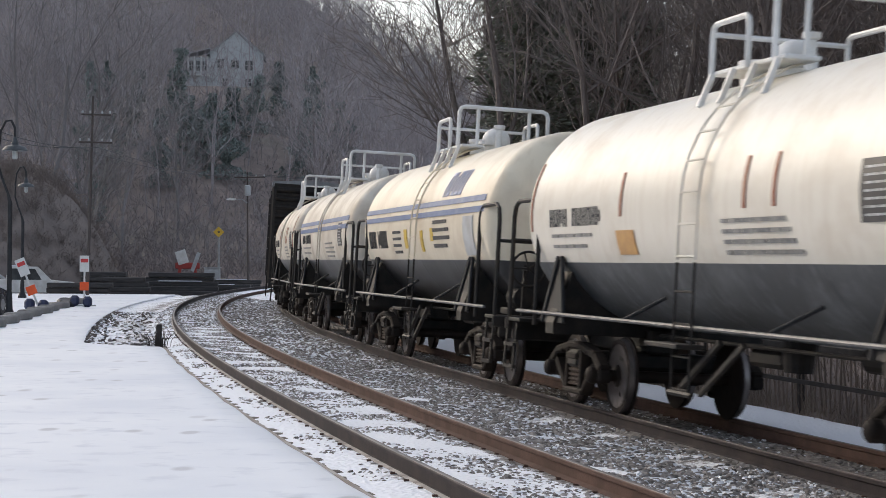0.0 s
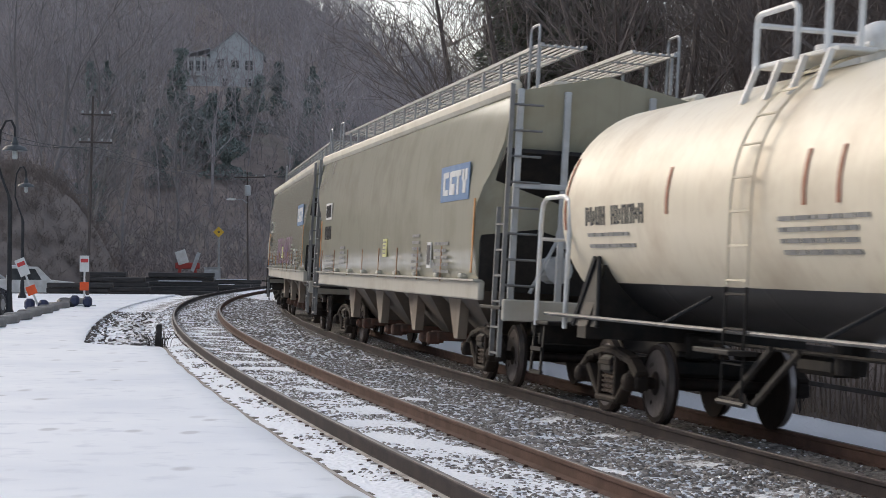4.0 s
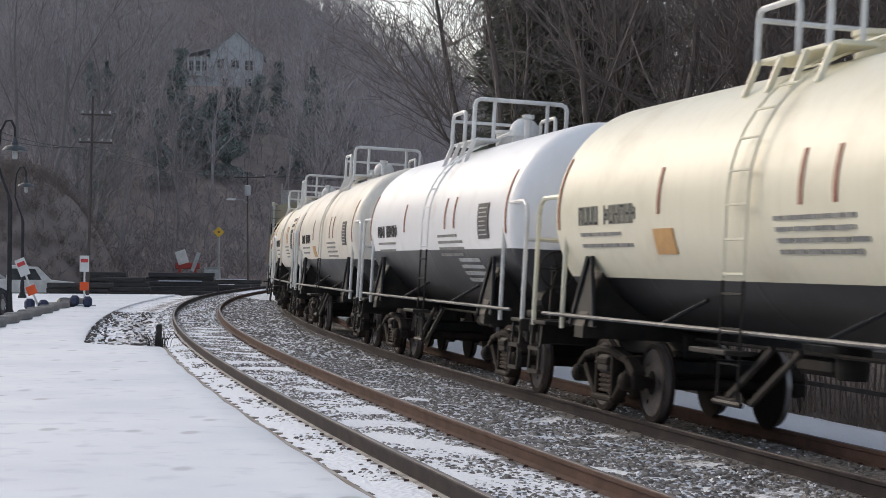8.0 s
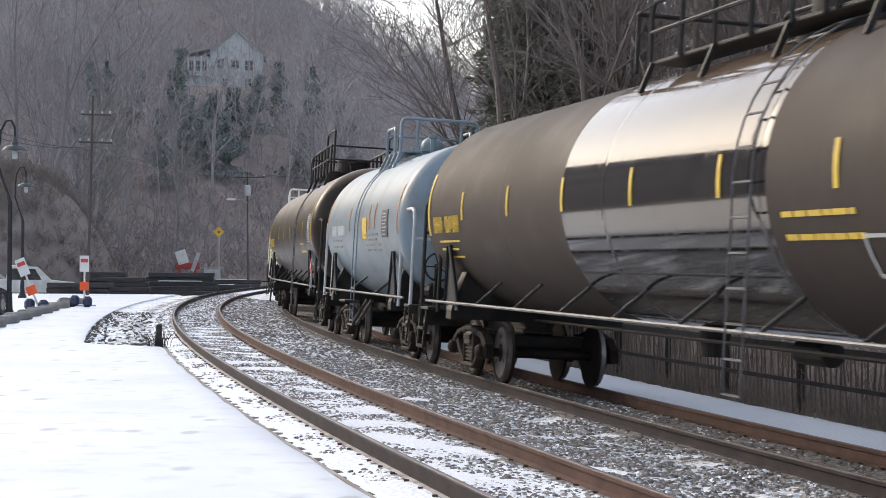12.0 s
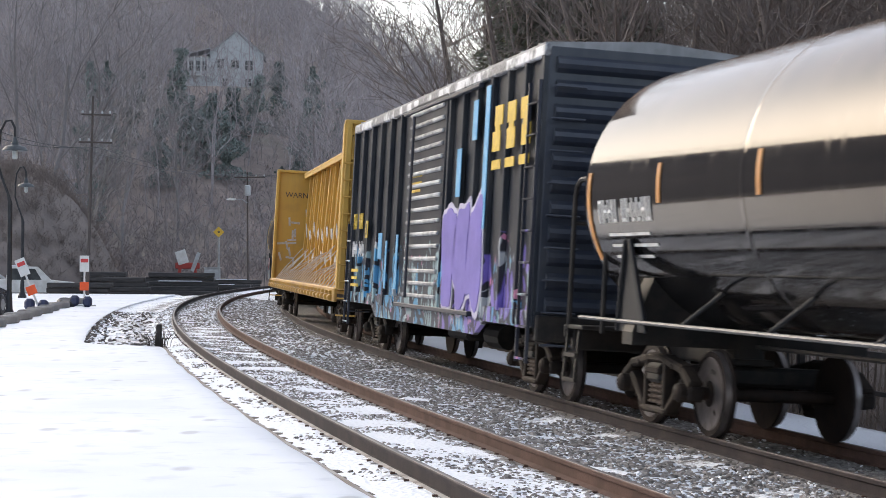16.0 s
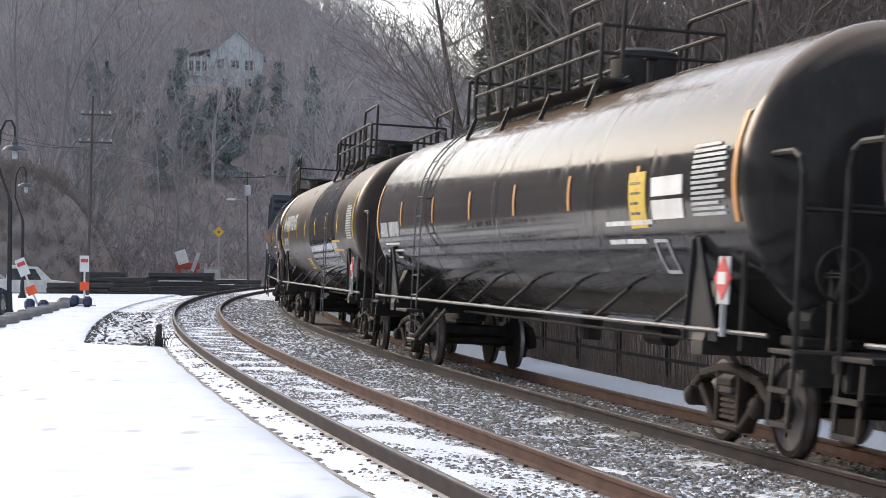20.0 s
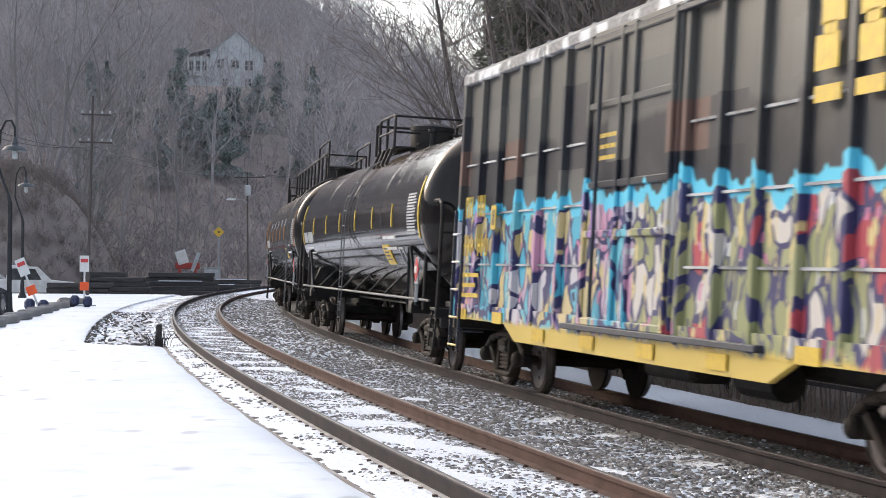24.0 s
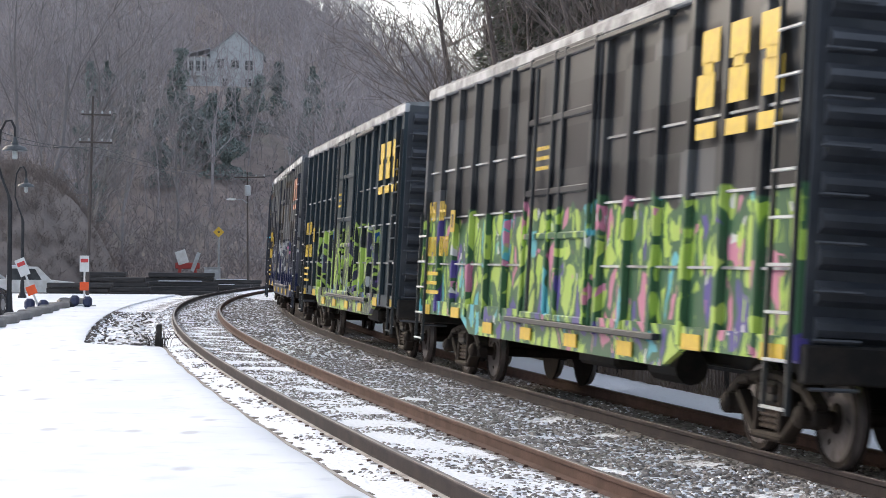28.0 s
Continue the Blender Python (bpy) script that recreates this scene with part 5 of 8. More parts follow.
    large_marks(sk, h, M["yellow"], M["yellow"], 33)
    centre_beam_car((-165.4, -188.75))


def large_marks(sk, h, ink, tick, seed, yellow_panel=None, red=True, big=None, lettering=0.26, strip=0.08):
    """Marks of a long tank car."""
    z = sk.zc
    if big:
        sk.word("logo", h - 0.7, z + 0.22, big, 0.45, M["white"], "white logo in plain shapes", ratio=1.5)
        sk.word("reporting_mark", h - 1.0, z - 0.30, 10, 0.2, M["grey_paint"], "car marks in plain bars", gap=4)
    else:
        sk.word("reporting_mark", h - 0.45, z - 0.26, 11, lettering, ink, "car marks in plain bars", gap=4, ratio=0.6)
    sk.lines("data_print", h - 0.7, z - 0.52, 1.5, 3, 0.12, 0.03, ink, seed=seed)
    sk.rects("reflector", [(h - 2.4 - k * (2 * h - 5.4) / 5, z + 0.0, 0.085, 0.42) for k in range(6)], tick, "upright reflector strip")
    sk.rects("end_reflector", [(h - 0.14, z + strip, 0.10, 1.0), (-h + 0.14, z + strip, 0.10, 1.05)], tick, "curved reflector strip at the seam")
    sk.lines("data_panel", -h + 1.30, z + 0.32, 0.95, 14, 0.052, 0.030, M["grey_paint"], "fine print", seed=seed + 1)
    sk.lines("hazard_print", -h + 4.2, z - 0.40, 1.7, 2, 0.20, 0.05, ink, seed=seed + 2)
    sk.rects("data_frame", [(-h + 2.45, z - 0.60, 0.4, 0.03), (-h + 2.45, z - 0.92, 0.4, 0.03), (-h + 2.25, z - 0.76, 0.03, 0.32), (-h + 2.65, z - 0.76, 0.03, 0.32)], M["grey_paint"])
    if yellow_panel:
        sk.rects("yellow_panel", [yellow_panel], M["yellow"], "yellow notice panel")
        x, zz, w, hh = yellow_panel
        sk.lines("panel_print", x + w * 0.4, zz + hh * 0.3, w * 0.75, 4, hh * 0.18, 0.03, M["black"], seed=seed + 3)
    if red:
        pl = Shape()
        m = pose(-h + 0.55, 1.47, 1.68, 0, 45, 0)
        pl.box(m.translation, (0.30, 0.015, 0.30), m.to_3x3())
        part("placard", pl, M["placard_red"], sk.car, "red diamond placard")
        part("placard_band", Shape().box((-h + 0.55, 1.482, 1.68), (0.20, 0.012, 0.12)), M["white"], sk.car)
        part("placard_holder", Shape().box((-h + 0.55, 1.455, 1.66), (0.30, 0.02, 0.46), bev=0.006).bar((-h + 0.55, 1.45, 1.12), (-h + 0.55, 1.45, 1.45), 0.05, 0.03), M["grey_paint"], sk.car)


def centre_beam_car(ends):
    """Yellow centre-beam lumber car, empty: two bulkheads, a central truss, a deck with winches and loose straps."""
    a, b = ends
    half = (a - b) / 2
    car = thing("centre_beam_car", "empty yellow centre-beam flat car with bulkheads and loose white straps", "flat car", group="cars of the freight train")
    yel = paint("mustard_car_paint", (0.52, 0.31, 0.055), (0.36, 0.22, 0.06), 0.45, 0.45, 0.5, 0.1)
    low = paint("mustard_sill_paint", (0.46, 0.27, 0.05), (0.24, 0.13, 0.06), 0.55, 0.5, 0.6, 0.3)
    deck = Shape().box((0, 0, 1.12), (2 * half, 2.8, 0.10), bev=0.02)
    part("deck", deck, low, car)
    for sy in (-1, 1):
        s = Shape().box((0, sy * 1.40, 1.05), (2 * half, 0.08, 0.32), bev=0.02)
        part("side_sill", s, low, car)
        for k in range(24):
            x = -half + 0.6 + (2 * half - 1.2) * k / 23
            w = Shape().lathe([(-0.13, 0.07), (0.13, 0.07)], 8, "x", (x, sy * 1.47, 0.98)).box((x, sy * 1.46, 1.10), (0.16, 0.1, 0.08), bev=0.01)
            part("winch", w, low, car)
    top = Shape().box((0, 0, 4.86), (2 * half - 0.3, 0.95, 0.09), bev=0.02).box((0, 0.44, 4.78), (2 * half - 0.3, 0.05, 0.12)).box((0, -0.44, 4.78), (2 * half - 0.3, 0.05, 0.12))
    part("top_chord", top, yel, car)
    for z, thick, high in ((4.42, 0.06, 0.80), (1.50, 0.06, 0.7), (2.95, 0.03, 2.3)):
        part("web", Shape().box((0, 0, z), (2 * half - 0.4, thick, high)), yel, car)
    n = 15
    for k in range(n):
        x = -half + 0.9 + (2 * half - 1.8) * k / (n - 1)
        p = Shape()
        for sy in (-1, 1):
            p.bar((x, sy * 0.42, 1.15), (x, sy * 0.26, 4.84), 0.13, 0.11, 0.012)
        part("post", p, yel, car)
        if k < n - 1 and k % 2 == 0:
            d = Shape()
            x2 = x + (2 * half - 1.8) / (n - 1)
            for sy in (-1, 1):
                d.bar((x, sy * 0.34, 4.7), (x2, sy * 0.34, 1.6), 0.08, 0.06, 0.01)
            part("diagonal", d, yel, car)
    white = surface("dirty_white_strap", (0.55, 0.53, 0.5), (0.38, 0.36, 0.33), 12, 0.7)
    rnd = random.Random(8)
    for k in range(26):
        x = -half + 0.9 + (2 * half - 1.8) * (k + 0.4) / 26
        st = Shape().tube([(x, 1.45, 1.05), (x + 0.25, 1.1, 1.5), (x + rnd.uniform(0.3, 0.7), 0.45, rnd.uniform(1.7, 2.3))], 0.016, 5)
        part("strap", st, white, car)
    sgn = Shape()
    for k in range(n - 1):
        x = -half + 0.9 + (2 * half - 1.8) * (k + 0.5) / (n - 1)
        for z in (1.95, 2.75):
            m = pose(x, 0.40, z + rnd.uniform(-0.15, 0.15), 0, rnd.uniform(-25, 25), 0)
            for dx in (-0.18, 0.0, 0.18):
                sgn.box(m @ Vector((dx, 0, 0)), (0.10, 0.02, 0.32), (m @ pose(0, 0, 0, 0, 35, 0)).to_3x3())
    part("torn_wrap", sgn, white, car, "torn scraps of white wrapping")["kind"] = "stuff"
    for sx in (-1, 1):
        bk = part("bulkhead", Shape().box((sx * half, 0, 3.05), (0.10, 2.75, 3.75), bev=0.02), yel, car)
        for y in (-1.3, -0.65, 0.0, 0.65, 1.3):
            part("stiffener", Shape().box((sx * (half + 0.10), y, 3.05), (0.16, 0.14, 3.75), bev=0.02), yel, bk)
        for z in (1.35, 2.05, 2.75, 3.45, 4.15, 4.7):
            part("cross_rib", Shape().box((sx * (half + 0.10), 0, z), (0.12, 2.6, 0.10), bev=0.02), yel, bk)
        part("cap", Shape().box((sx * half, 0, 4.95), (0.30, 2.8, 0.10), bev=0.02), yel, bk)
        part("side_flange", Shape().box((sx * (half - 0.05), 1.36, 3.05), (0.34, 0.10, 3.75), bev=0.02), yel, bk)
        for z in np.arange(0.6, 4.3, 0.38):
            part("rung", Shape().tube([(sx * (half + 0.20), 1.40, float(z)), (sx * (half + 0.20), 0.95, float(z))], 0.02, 5), yel, bk)
        if sx > 0:
            wr = Shape()
            for k in range(30):
                y, z = rnd.uniform(-1.2, 1.2), rnd.uniform(1.5, 3.6)
                m = pose(half - 0.06, y, z, rnd.choice((0, 90, 80, 10)) + rnd.uniform(-8, 8), 0, 0)
                wr.box(m.translation, (0.012, 0.30, 0.07), m.to_3x3())
            part("torn_wrap", wr, white, car, "torn scraps of white wrapping")["kind"] = "stuff"
            t = bpy.data.curves.new("warning", "FONT")
            t.body, t.size, t.extrude, t.align_x = "WARNING", 0.26, 0.003, "CENTER"
            tmp = bpy.data.objects.new("warning", t)
            scene.collection.objects.link(tmp)
            bpy.context.view_layer.update()
            me = bpy.data.meshes.new_from_object(tmp.evaluated_get(bpy.context.evaluated_depsgraph_get()))
            bpy.data.objects.remove(tmp)
            me.materials.clear()
            me.materials.append(M["black"])
            part("warning_print", me, None, car, at=pose(half - 0.058, 0.45, 4.05, 90, 0, -90))
    part("sill", Shape().box((0, 0, 0.90), (2 * half + 1.3, 0.36, 0.34), bev=0.03), M["steel_dark"], car)
    wheels = []
    running_gear(car, half - 2.0, half + 1.0, wheels)
    TRAIN.append((car, (a + b) / 2, half - 2.0, wheels))


def graffiti_paint(name, base, dirt, palette, line, height, x_lo, x_hi, seed, upper=None, rim=None, second=None, patch=None, low=None, wave=1.6, share=1.0, rust=0.78, flecks=((0.55, 0.56, 0.55), (0.55, 0.22, 0.34)), weight=0.13):
    """Car-side paint with sprayed shapes up to a ragged height between x_lo and x_hi.
    rim: colours that edge the shapes from their top down; second: (x, palette) used behind x; patch: colours of panels painted over; low: (z, colour) along the sill."""
    m, n, l, b = nodes_of(name)
    tc = n.new("ShaderNodeTexCoord")
    sp = n.new("ShaderNodeSeparateXYZ")
    l.new(tc.outputs["Object"], sp.inputs[0])

    def maths(op, p, q, r=None):
        x = n.new("ShaderNodeMath")
        x.operation = op
        for i, v in enumerate((p, q, r)):
            if v is None:
                continue
            if isinstance(v, bpy.types.NodeSocket):
                l.new(v, x.inputs[i])
            else:
                x.inputs[i].default_value = v
        return x.outputs[0]

    blotch = noise_of(n, l, 0.8, 6)
    streaks = noise_of(n, l, 2.4, 4, (3, 3, 0.2), 0.6)
    c = mixer(n, l, ramp_of(n, l, blotch, 0.45, 0.7), base, dirt)
    if upper:
        c = mixer(n, l, ramp_of(n, l, maths("MULTIPLY_ADD", blotch, 0.6, sp.outputs[2]), upper[0] + 0.25, upper[0] + 0.35), c, upper[1])
    if patch:
        br = n.new("ShaderNodeTexBrick")
        br.offset = 0.0
        for k, v in (("Scale", 1.0), ("Mortar Size", 0.0), ("Brick Width", 0.985), ("Row Height", 0.53)):
            br.inputs[k].default_value = v
        br.inputs["Color1"].default_value, br.inputs["Color2"].default_value = (0, 0, 0, 1), (1, 1, 1, 1)
        cb = n.new("ShaderNodeCombineXYZ")
        l.new(maths("ADD", sp.outputs[0], 30.0 + seed * 3.94), cb.inputs[0])
        l.new(maths("ADD", sp.outputs[2], seed * 5.3 + 0.2), cb.inputs[1])
        l.new(cb.outputs[0], br.inputs["Vector"])
        for i, p in enumerate(patch):
            lo_, hi_ = 0.62 + 0.38 * i / len(patch), 0.62 + 0.38 * (i + 1) / len(patch)
            hit = maths("MULTIPLY", ramp_of(n, l, br.outputs["Color"], lo_, lo_ + 0.002), ramp_of(n, l, br.outputs["Color"], hi_ + 0.001, hi_ - 0.001) if i < len(patch) - 1 else 1.0)
            c = mixer(n, l, maths("MULTIPLY", hit, ramp_of(n, l, sp.outputs[2], 4.25, 4.2)), c, p)
    c = mixer(n, l, maths("MULTIPLY", ramp_of(n, l, streaks, 0.55, 0.8), 0.6), c, dirt)
    spots = noise_of(n, l, 4.0, 8, (1, 1, 0.5), 0.7)
    c = mixer(n, l, ramp_of(n, l, spots, rust, rust + 0.05), c, (0.15, 0.07, 0.04))
    # the sprayed letters: bent cells stretched upright, dark outlines, a bright rim
    mp = n.new("ShaderNodeMapping")
    mp.inputs["Location"].default_value = (seed * 3.1, 0, seed * 1.7)
    mp.inputs["Scale"].default_value = (1.75, 0.0, 0.95)
    wob = n.new("ShaderNodeTexNoise")
    wob.inputs["Scale"].default_value, wob.inputs["Detail"].default_value = 1.3, 2
    l.new(tc.outputs["Object"], wob.inputs["Vector"])
    mv = n.new("ShaderNodeVectorMath")
    mv.operation = "MULTIPLY_ADD"
    l.new(wob.outputs[1], mv.inputs[0])
    mv.inputs[1].default_value = (0.9, 0, 0.9)
    l.new(tc.outputs["Object"], mv.inputs[2])
    l.new(mv.outputs[0], mp.inputs["Vector"])
    cell, edge = n.new("ShaderNodeTexVoronoi"), n.new("ShaderNodeTexVoronoi")
    edge.feature = "DISTANCE_TO_EDGE"
    for v in (cell, edge):
        v.inputs["Scale"].default_value = 2.0
        l.new(mp.outputs[0], v.inputs["Vector"])
    pick = n.new("ShaderNodeSeparateColor")
    l.new(cell.outputs["Color"], pick.inputs[0])

    def colours(pal):
        cr = n.new("ShaderNodeValToRGB")
        cr.color_ramp.interpolation = "CONSTANT"
        el = cr.color_ramp.elements
        while len(el) < len(pal):
            el.new(0.5)
        for i, p in enumerate(pal):
            el[i].position, el[i].color = i / len(pal), rgba([0.9 * v for v in p])
        l.new(pick.outputs[0], cr.inputs[0])
        return cr.outputs[0]

    fill = colours(palette)
    if second:
        fill = mixer(n, l, ramp_of(n, l, sp.outputs[0], second[0] + 0.02, second[0] - 0.02), fill, colours(second[1]))
    art = mixer(n, l, ramp_of(n, l, edge.outputs["Distance"], weight, weight * 0.77), fill, line)
    bits = n.new("ShaderNodeTexVoronoi")
    bits.distance, bits.inputs["Scale"].default_value = "CHEBYCHEV", 5.2
    l.new(mp.outputs[0], bits.inputs["Vector"])
    bp = n.new("ShaderNodeSeparateColor")
    l.new(bits.outputs["Color"], bp.inputs[0])
    near = ramp_of(n, l, bits.outputs["Distance"], 0.34, 0.30)
    for lo_, hi_, tint in ((0.0, 0.10, line), (0.10, 0.15, flecks[0]), (0.15, 0.20, flecks[1])):
        hit = maths("MULTIPLY", ramp_of(n, l, bp.outputs[0], lo_, lo_ + 0.001), ramp_of(n, l, bp.outputs[0], hi_ + 0.001, hi_))
        art = mixer(n, l, maths("MULTIPLY", hit, near), art, tint)
    bars = noise_of(n, l, 3.2, 3, (1.6, 0, 0.5))
    art = mixer(n, l, ramp_of(n, l, bars, 0.60, 0.62), art, palette[0])
    edge_h = noise_of(n, l, 0.9, 3, (1.4, 0, 0.01))
    lim = maths("MULTIPLY_ADD", edge_h, -wave, sp.outputs[2])
    for k, rc in enumerate(reversed(rim or [])):
        d = height - wave * 0.5 - 0.17 * (len(rim) - k)
        art = mixer(n, l, ramp_of(n, l, lim, d - 0.01, d + 0.01), art, rc)
    mask = ramp_of(n, l, lim, height - wave * 0.5 + 0.015, height - wave * 0.5 - 0.015)
    if share < 1:
        gaps = noise_of(n, l, 0.9, 3, (1.0, 0, 0.35))
        mask = maths("MULTIPLY", mask, ramp_of(n, l, gaps, 0.62 - 0.3 * share, 0.635 - 0.3 * share))
    mask = maths("MULTIPLY", maths("MULTIPLY", mask, ramp_of(n, l, sp.outputs[0], x_lo - 0.02, x_lo + 0.02)), ramp_of(n, l, sp.outputs[0], x_hi + 0.02, x_hi - 0.02))
    worn = mixer(n, l, maths("MULTIPLY", ramp_of(n, l, streaks, 0.62, 0.85), 0.6), art, dirt)
    col = mixer(n, l, mask, c, worn)
    if low:
        col = mixer(n, l, ramp_of(n, l, maths("MULTIPLY_ADD", streaks, 0.25, sp.outputs[2]), low[0] + 0.16, low[0] + 0.10), col, low[1])
    l.new(col, b.inputs["Base Color"])
    b.inputs["Roughness"].default_value = 0.34
    b.inputs["Specular IOR Level"].default_value = 0.25
    bump_of(n, l, noise_of(n, l, 18, 3), b, 0.05, 0.005)
    return m


def box_car(ends, label, side, end_mat, post_mat, ribs=7, ribbed_door=False, yellow_marks=True, logo=None, number=None, roof=None, seed=0):
    """Outside-post boxcar: panelled sides, door on tracks, corrugated ends, roof with ridges, tabs on the sill."""
    a, b = ends
    half = (a - b) / 2
    car = thing("boxcar", label, "boxcar", group="cars of the freight train")
    zb, zt, w = 0.98, 4.64, 1.46
    body = Shape().box((0, 0, (zb + zt) / 2 + 0.02), (2 * half - 0.16, 2 * w - 0.10, zt - zb), bev=0.01)
    part("body", body, side, car)
    roofm = roof or paint("roof_metal_paint", (0.20, 0.205, 0.21), (0.42, 0.43, 0.45), 0.5, 0.5, 0.3)
    rf = Shape().prism([(-w - 0.04, zt), (w + 0.04, zt), (w + 0.04, zt + 0.05), (0, zt + 0.16), (-w - 0.04, zt + 0.05)], -half + 0.02, half - 0.02)
    for k in range(16):
        x = -half + 0.5 + (2 * half - 1.0) * k / 15
        rf.prism([(-w, zt + 0.05), (w, zt + 0.05), (w, zt + 0.09), (0, zt + 0.20), (-w, zt + 0.09)], x - 0.05, x + 0.05)
    part("roof", rf, roofm, car, "snow-dusted metal roof")
    door_x, door_w = -0.25, 3.05
    for sy in (-1, 1):
        for k in range(ribs * 2 + 2):
            if k <= ribs:
                x = half - 0.10 - (half - 0.10 - (door_x + door_w / 2 + 0.12)) * k / ribs
            else:
                x = -half + 0.10 + ((door_x - door_w / 2 - 0.12) + half - 0.10) * (k - ribs - 1) / ribs
            corner = k in (0, ribs + 1)
            p = Shape().box((x, sy * (w - 0.01), (zb + zt) / 2), (0.16 if corner else 0.13, 0.11 if corner else 0.09, zt - zb), bev=0.012)
            part("corner_post" if corner else "side_post", p, side, car)
        sill = Shape().prism([(-half, zb - 0.02), (half, zb - 0.02), (half, zb + 0.2), (-half, zb + 0.2)], sy * (w + 0.01), sy * (w - 0.08), "xz")
        sill.prism([(-half + 2.9, zb - 0.02), (-half + 3.5, zb - 0.24), (half - 3.5, zb - 0.24), (half - 2.9, zb - 0.02)], sy * (w - 0.0), sy * (w - 0.07), "xz")
        part("side_sill", sill, side, car)
        part("top_plate", Shape().box((0, sy * (w + 0.0), zt - 0.05), (2 * half, 0.10, 0.16), bev=0.02), P["frost"] if seed not in (24, 25) else P["seam"], car, "frosted roof edge" if seed not in (24, 25) else "worn roof edge")
        for z in () if ribbed_door else (1.78, 2.52, 3.28):
            part("panel_seam", Shape().box((0, sy * (w - 0.035), z), (2 * half - 0.4, 0.04, 0.028)), P["seam"], car)
        d = Shape().box((door_x, sy * (w + 0.02), (zb + zt) / 2), (door_w, 0.07, zt - zb - 0.16), bev=0.012)
        part("door", d, side, car, "sliding steel door")
        bars = Shape()
        if ribbed_door:
            for k in range(16):
                bars.box((door_x, sy * (w + 0.07), zb + 0.25 + k * 0.21), (door_w - 0.25, 0.06, 0.07), bev=0.02)
        else:
            for z in (zb + 0.14, 2.15, 2.72, 3.66, zt - 0.2):
                bars.box((door_x, sy * (w + 0.07), z), (door_w - 0.1, 0.05, 0.09), bev=0.015)
            for dx in (-0.5, -0.06, 0.1, 0.5):
                bars.box((door_x + dx * (door_w - 0.2), sy * (w + 0.08), (zb + zt) / 2), (0.08, 0.05, zt - zb - 0.25), bev=0.012)
        # ribbed door's pale bars put their snow-lit upper edges into the colour
        part("door_rib", bars, P["seam"] if ribbed_door else side, car)
        tr = Shape().box((door_x - 0.9, sy * (w + 0.05), zb + 0.06), (door_w * 2, 0.10, 0.07), bev=0.01).box((door_x - 0.9, sy * (w + 0.05), zt - 0.18), (door_w * 2, 0.09, 0.06), bev=0.01)
        tr.tube([(door_x + 0.9, sy * (w + 0.13), zb + 0.2), (door_x + 0.9, sy * (w + 0.13), zt - 0.3)], 0.025, 6)
        part("door_track", tr, post_mat, car)
        if yellow_marks:
            for k in range(8):
                x = half - 0.55 - (2 * half - 1.1) * k / 7
                part("sill_mark", Shape().box((x, sy * (w + 0.022), zb + 0.05 - (0.16 if 3.4 < half - abs(x) else 0)), (0.52, 0.012, 0.16)), M["yellow"], car, "yellow reflective sill mark")
    for sx in (-1, 1):
        en = Shape().box((sx * (half - 0.05), 0, (zb + zt) / 2), (0.08, 2 * w - 0.04, zt - zb), bev=0.01)
        wall = part("end_wall", en, end_mat, car, "horizontally corrugated end wall")
        rib = Shape().prism([(sx * (half - 0.02), -0.12), (sx * (half + 0.07), -0.06), (sx * (half + 0.09), 0.0), (sx * (half + 0.07), 0.06), (sx * (half - 0.02), 0.12)], -w + 0.12, w - 0.12, "xz").mesh("corrugation", [end_mat])
        for k in range(11):
            part("corrugation", rib, end_mat, wall, at=pose(0, 0, zb + 0.28 + k * 0.315))
        part("end_sill", Shape().box((sx * (half + 0.04), 0, zb - 0.02), (0.14, 2 * w, 0.34), bev=0.02).box((sx * (half - 0.4), 0, 0.86), (2.2, 0.36, 0.3), bev=0.03), M["steel_dark"], car)
        for sy in (-1, 1):
            ld = Shape()
            top = 4.2 if sx < 0 else 2.6
            for dx in (0.06, 0.58):
                ld.bar((sx * (half - dx), sy * (w + 0.07), 0.5), (sx * (half - dx), sy * (w + 0.07), top), 0.045, 0.03)
            rungs = part("ladder", ld, post_mat, car)
            for q in range(9):
                z = 0.55 + q * 0.42
                if z < top:
                    part("rung", Shape().tube([(sx * (half - 0.06), sy * (w + 0.09), z), (sx * (half - 0.58), sy * (w + 0.09), z)], 0.018, 5), M["grey_paint"] if seed % 2 else side, rungs)
                    part("grab_iron", Shape().tube([(sx * (half + 0.13), sy * (w - 0.05), z + 0.2), (sx * (half + 0.13), sy * (w - 0.5), z + 0.2)], 0.018, 5), end_mat, car)
    part("sill", Shape().box((0, 0, 0.86), (2 * half + 1.2, 0.34, 0.32), bev=0.03).box((0.5, 0.4, 0.66), (1.6, 0.5, 0.3), bev=0.05).lathe([(-0.5, 0.2), (0.5, 0.2)], 12, "x", (-2.0, 0.45, 0.66)), M["steel_dark"], car)
    sk = Skin(car, y=w + 0.045)
    if logo:
        mat, z, h = logo
        for k in range(3):
            # plain stacked blocks with an underline
            x, d = -half + 2.42 - k * 0.80, 0.05 * (k - 1)
            sk.rects("logo", [(x + d, z + h * 0.26, 0.46, h * 0.36), (x - d, z - h * 0.20, 0.46, h * 0.36), (x, z + 0.03, 0.26, h * 0.14), (x, z - h * 0.62, 0.52, h * 0.17)], mat, "yellow logo in plain shapes" if mat is M["yellow"] else "faded red logo in plain shapes")
    if number:
        sk.word("reporting_mark", half - 0.55, 2.63, 5, 0.32, number, "car marks in plain bars", gap=2, ratio=0.75)
        sk.word("car_number", half - 0.55, 2.06, 7, 0.32, number if seed != 16 else M["white"], "car number in plain bars", gap=3, ratio=0.66)
        sk.lines("data_print", half - 0.6, 1.62, 1.0, 3, 0.15, 0.06, number, seed=seed)
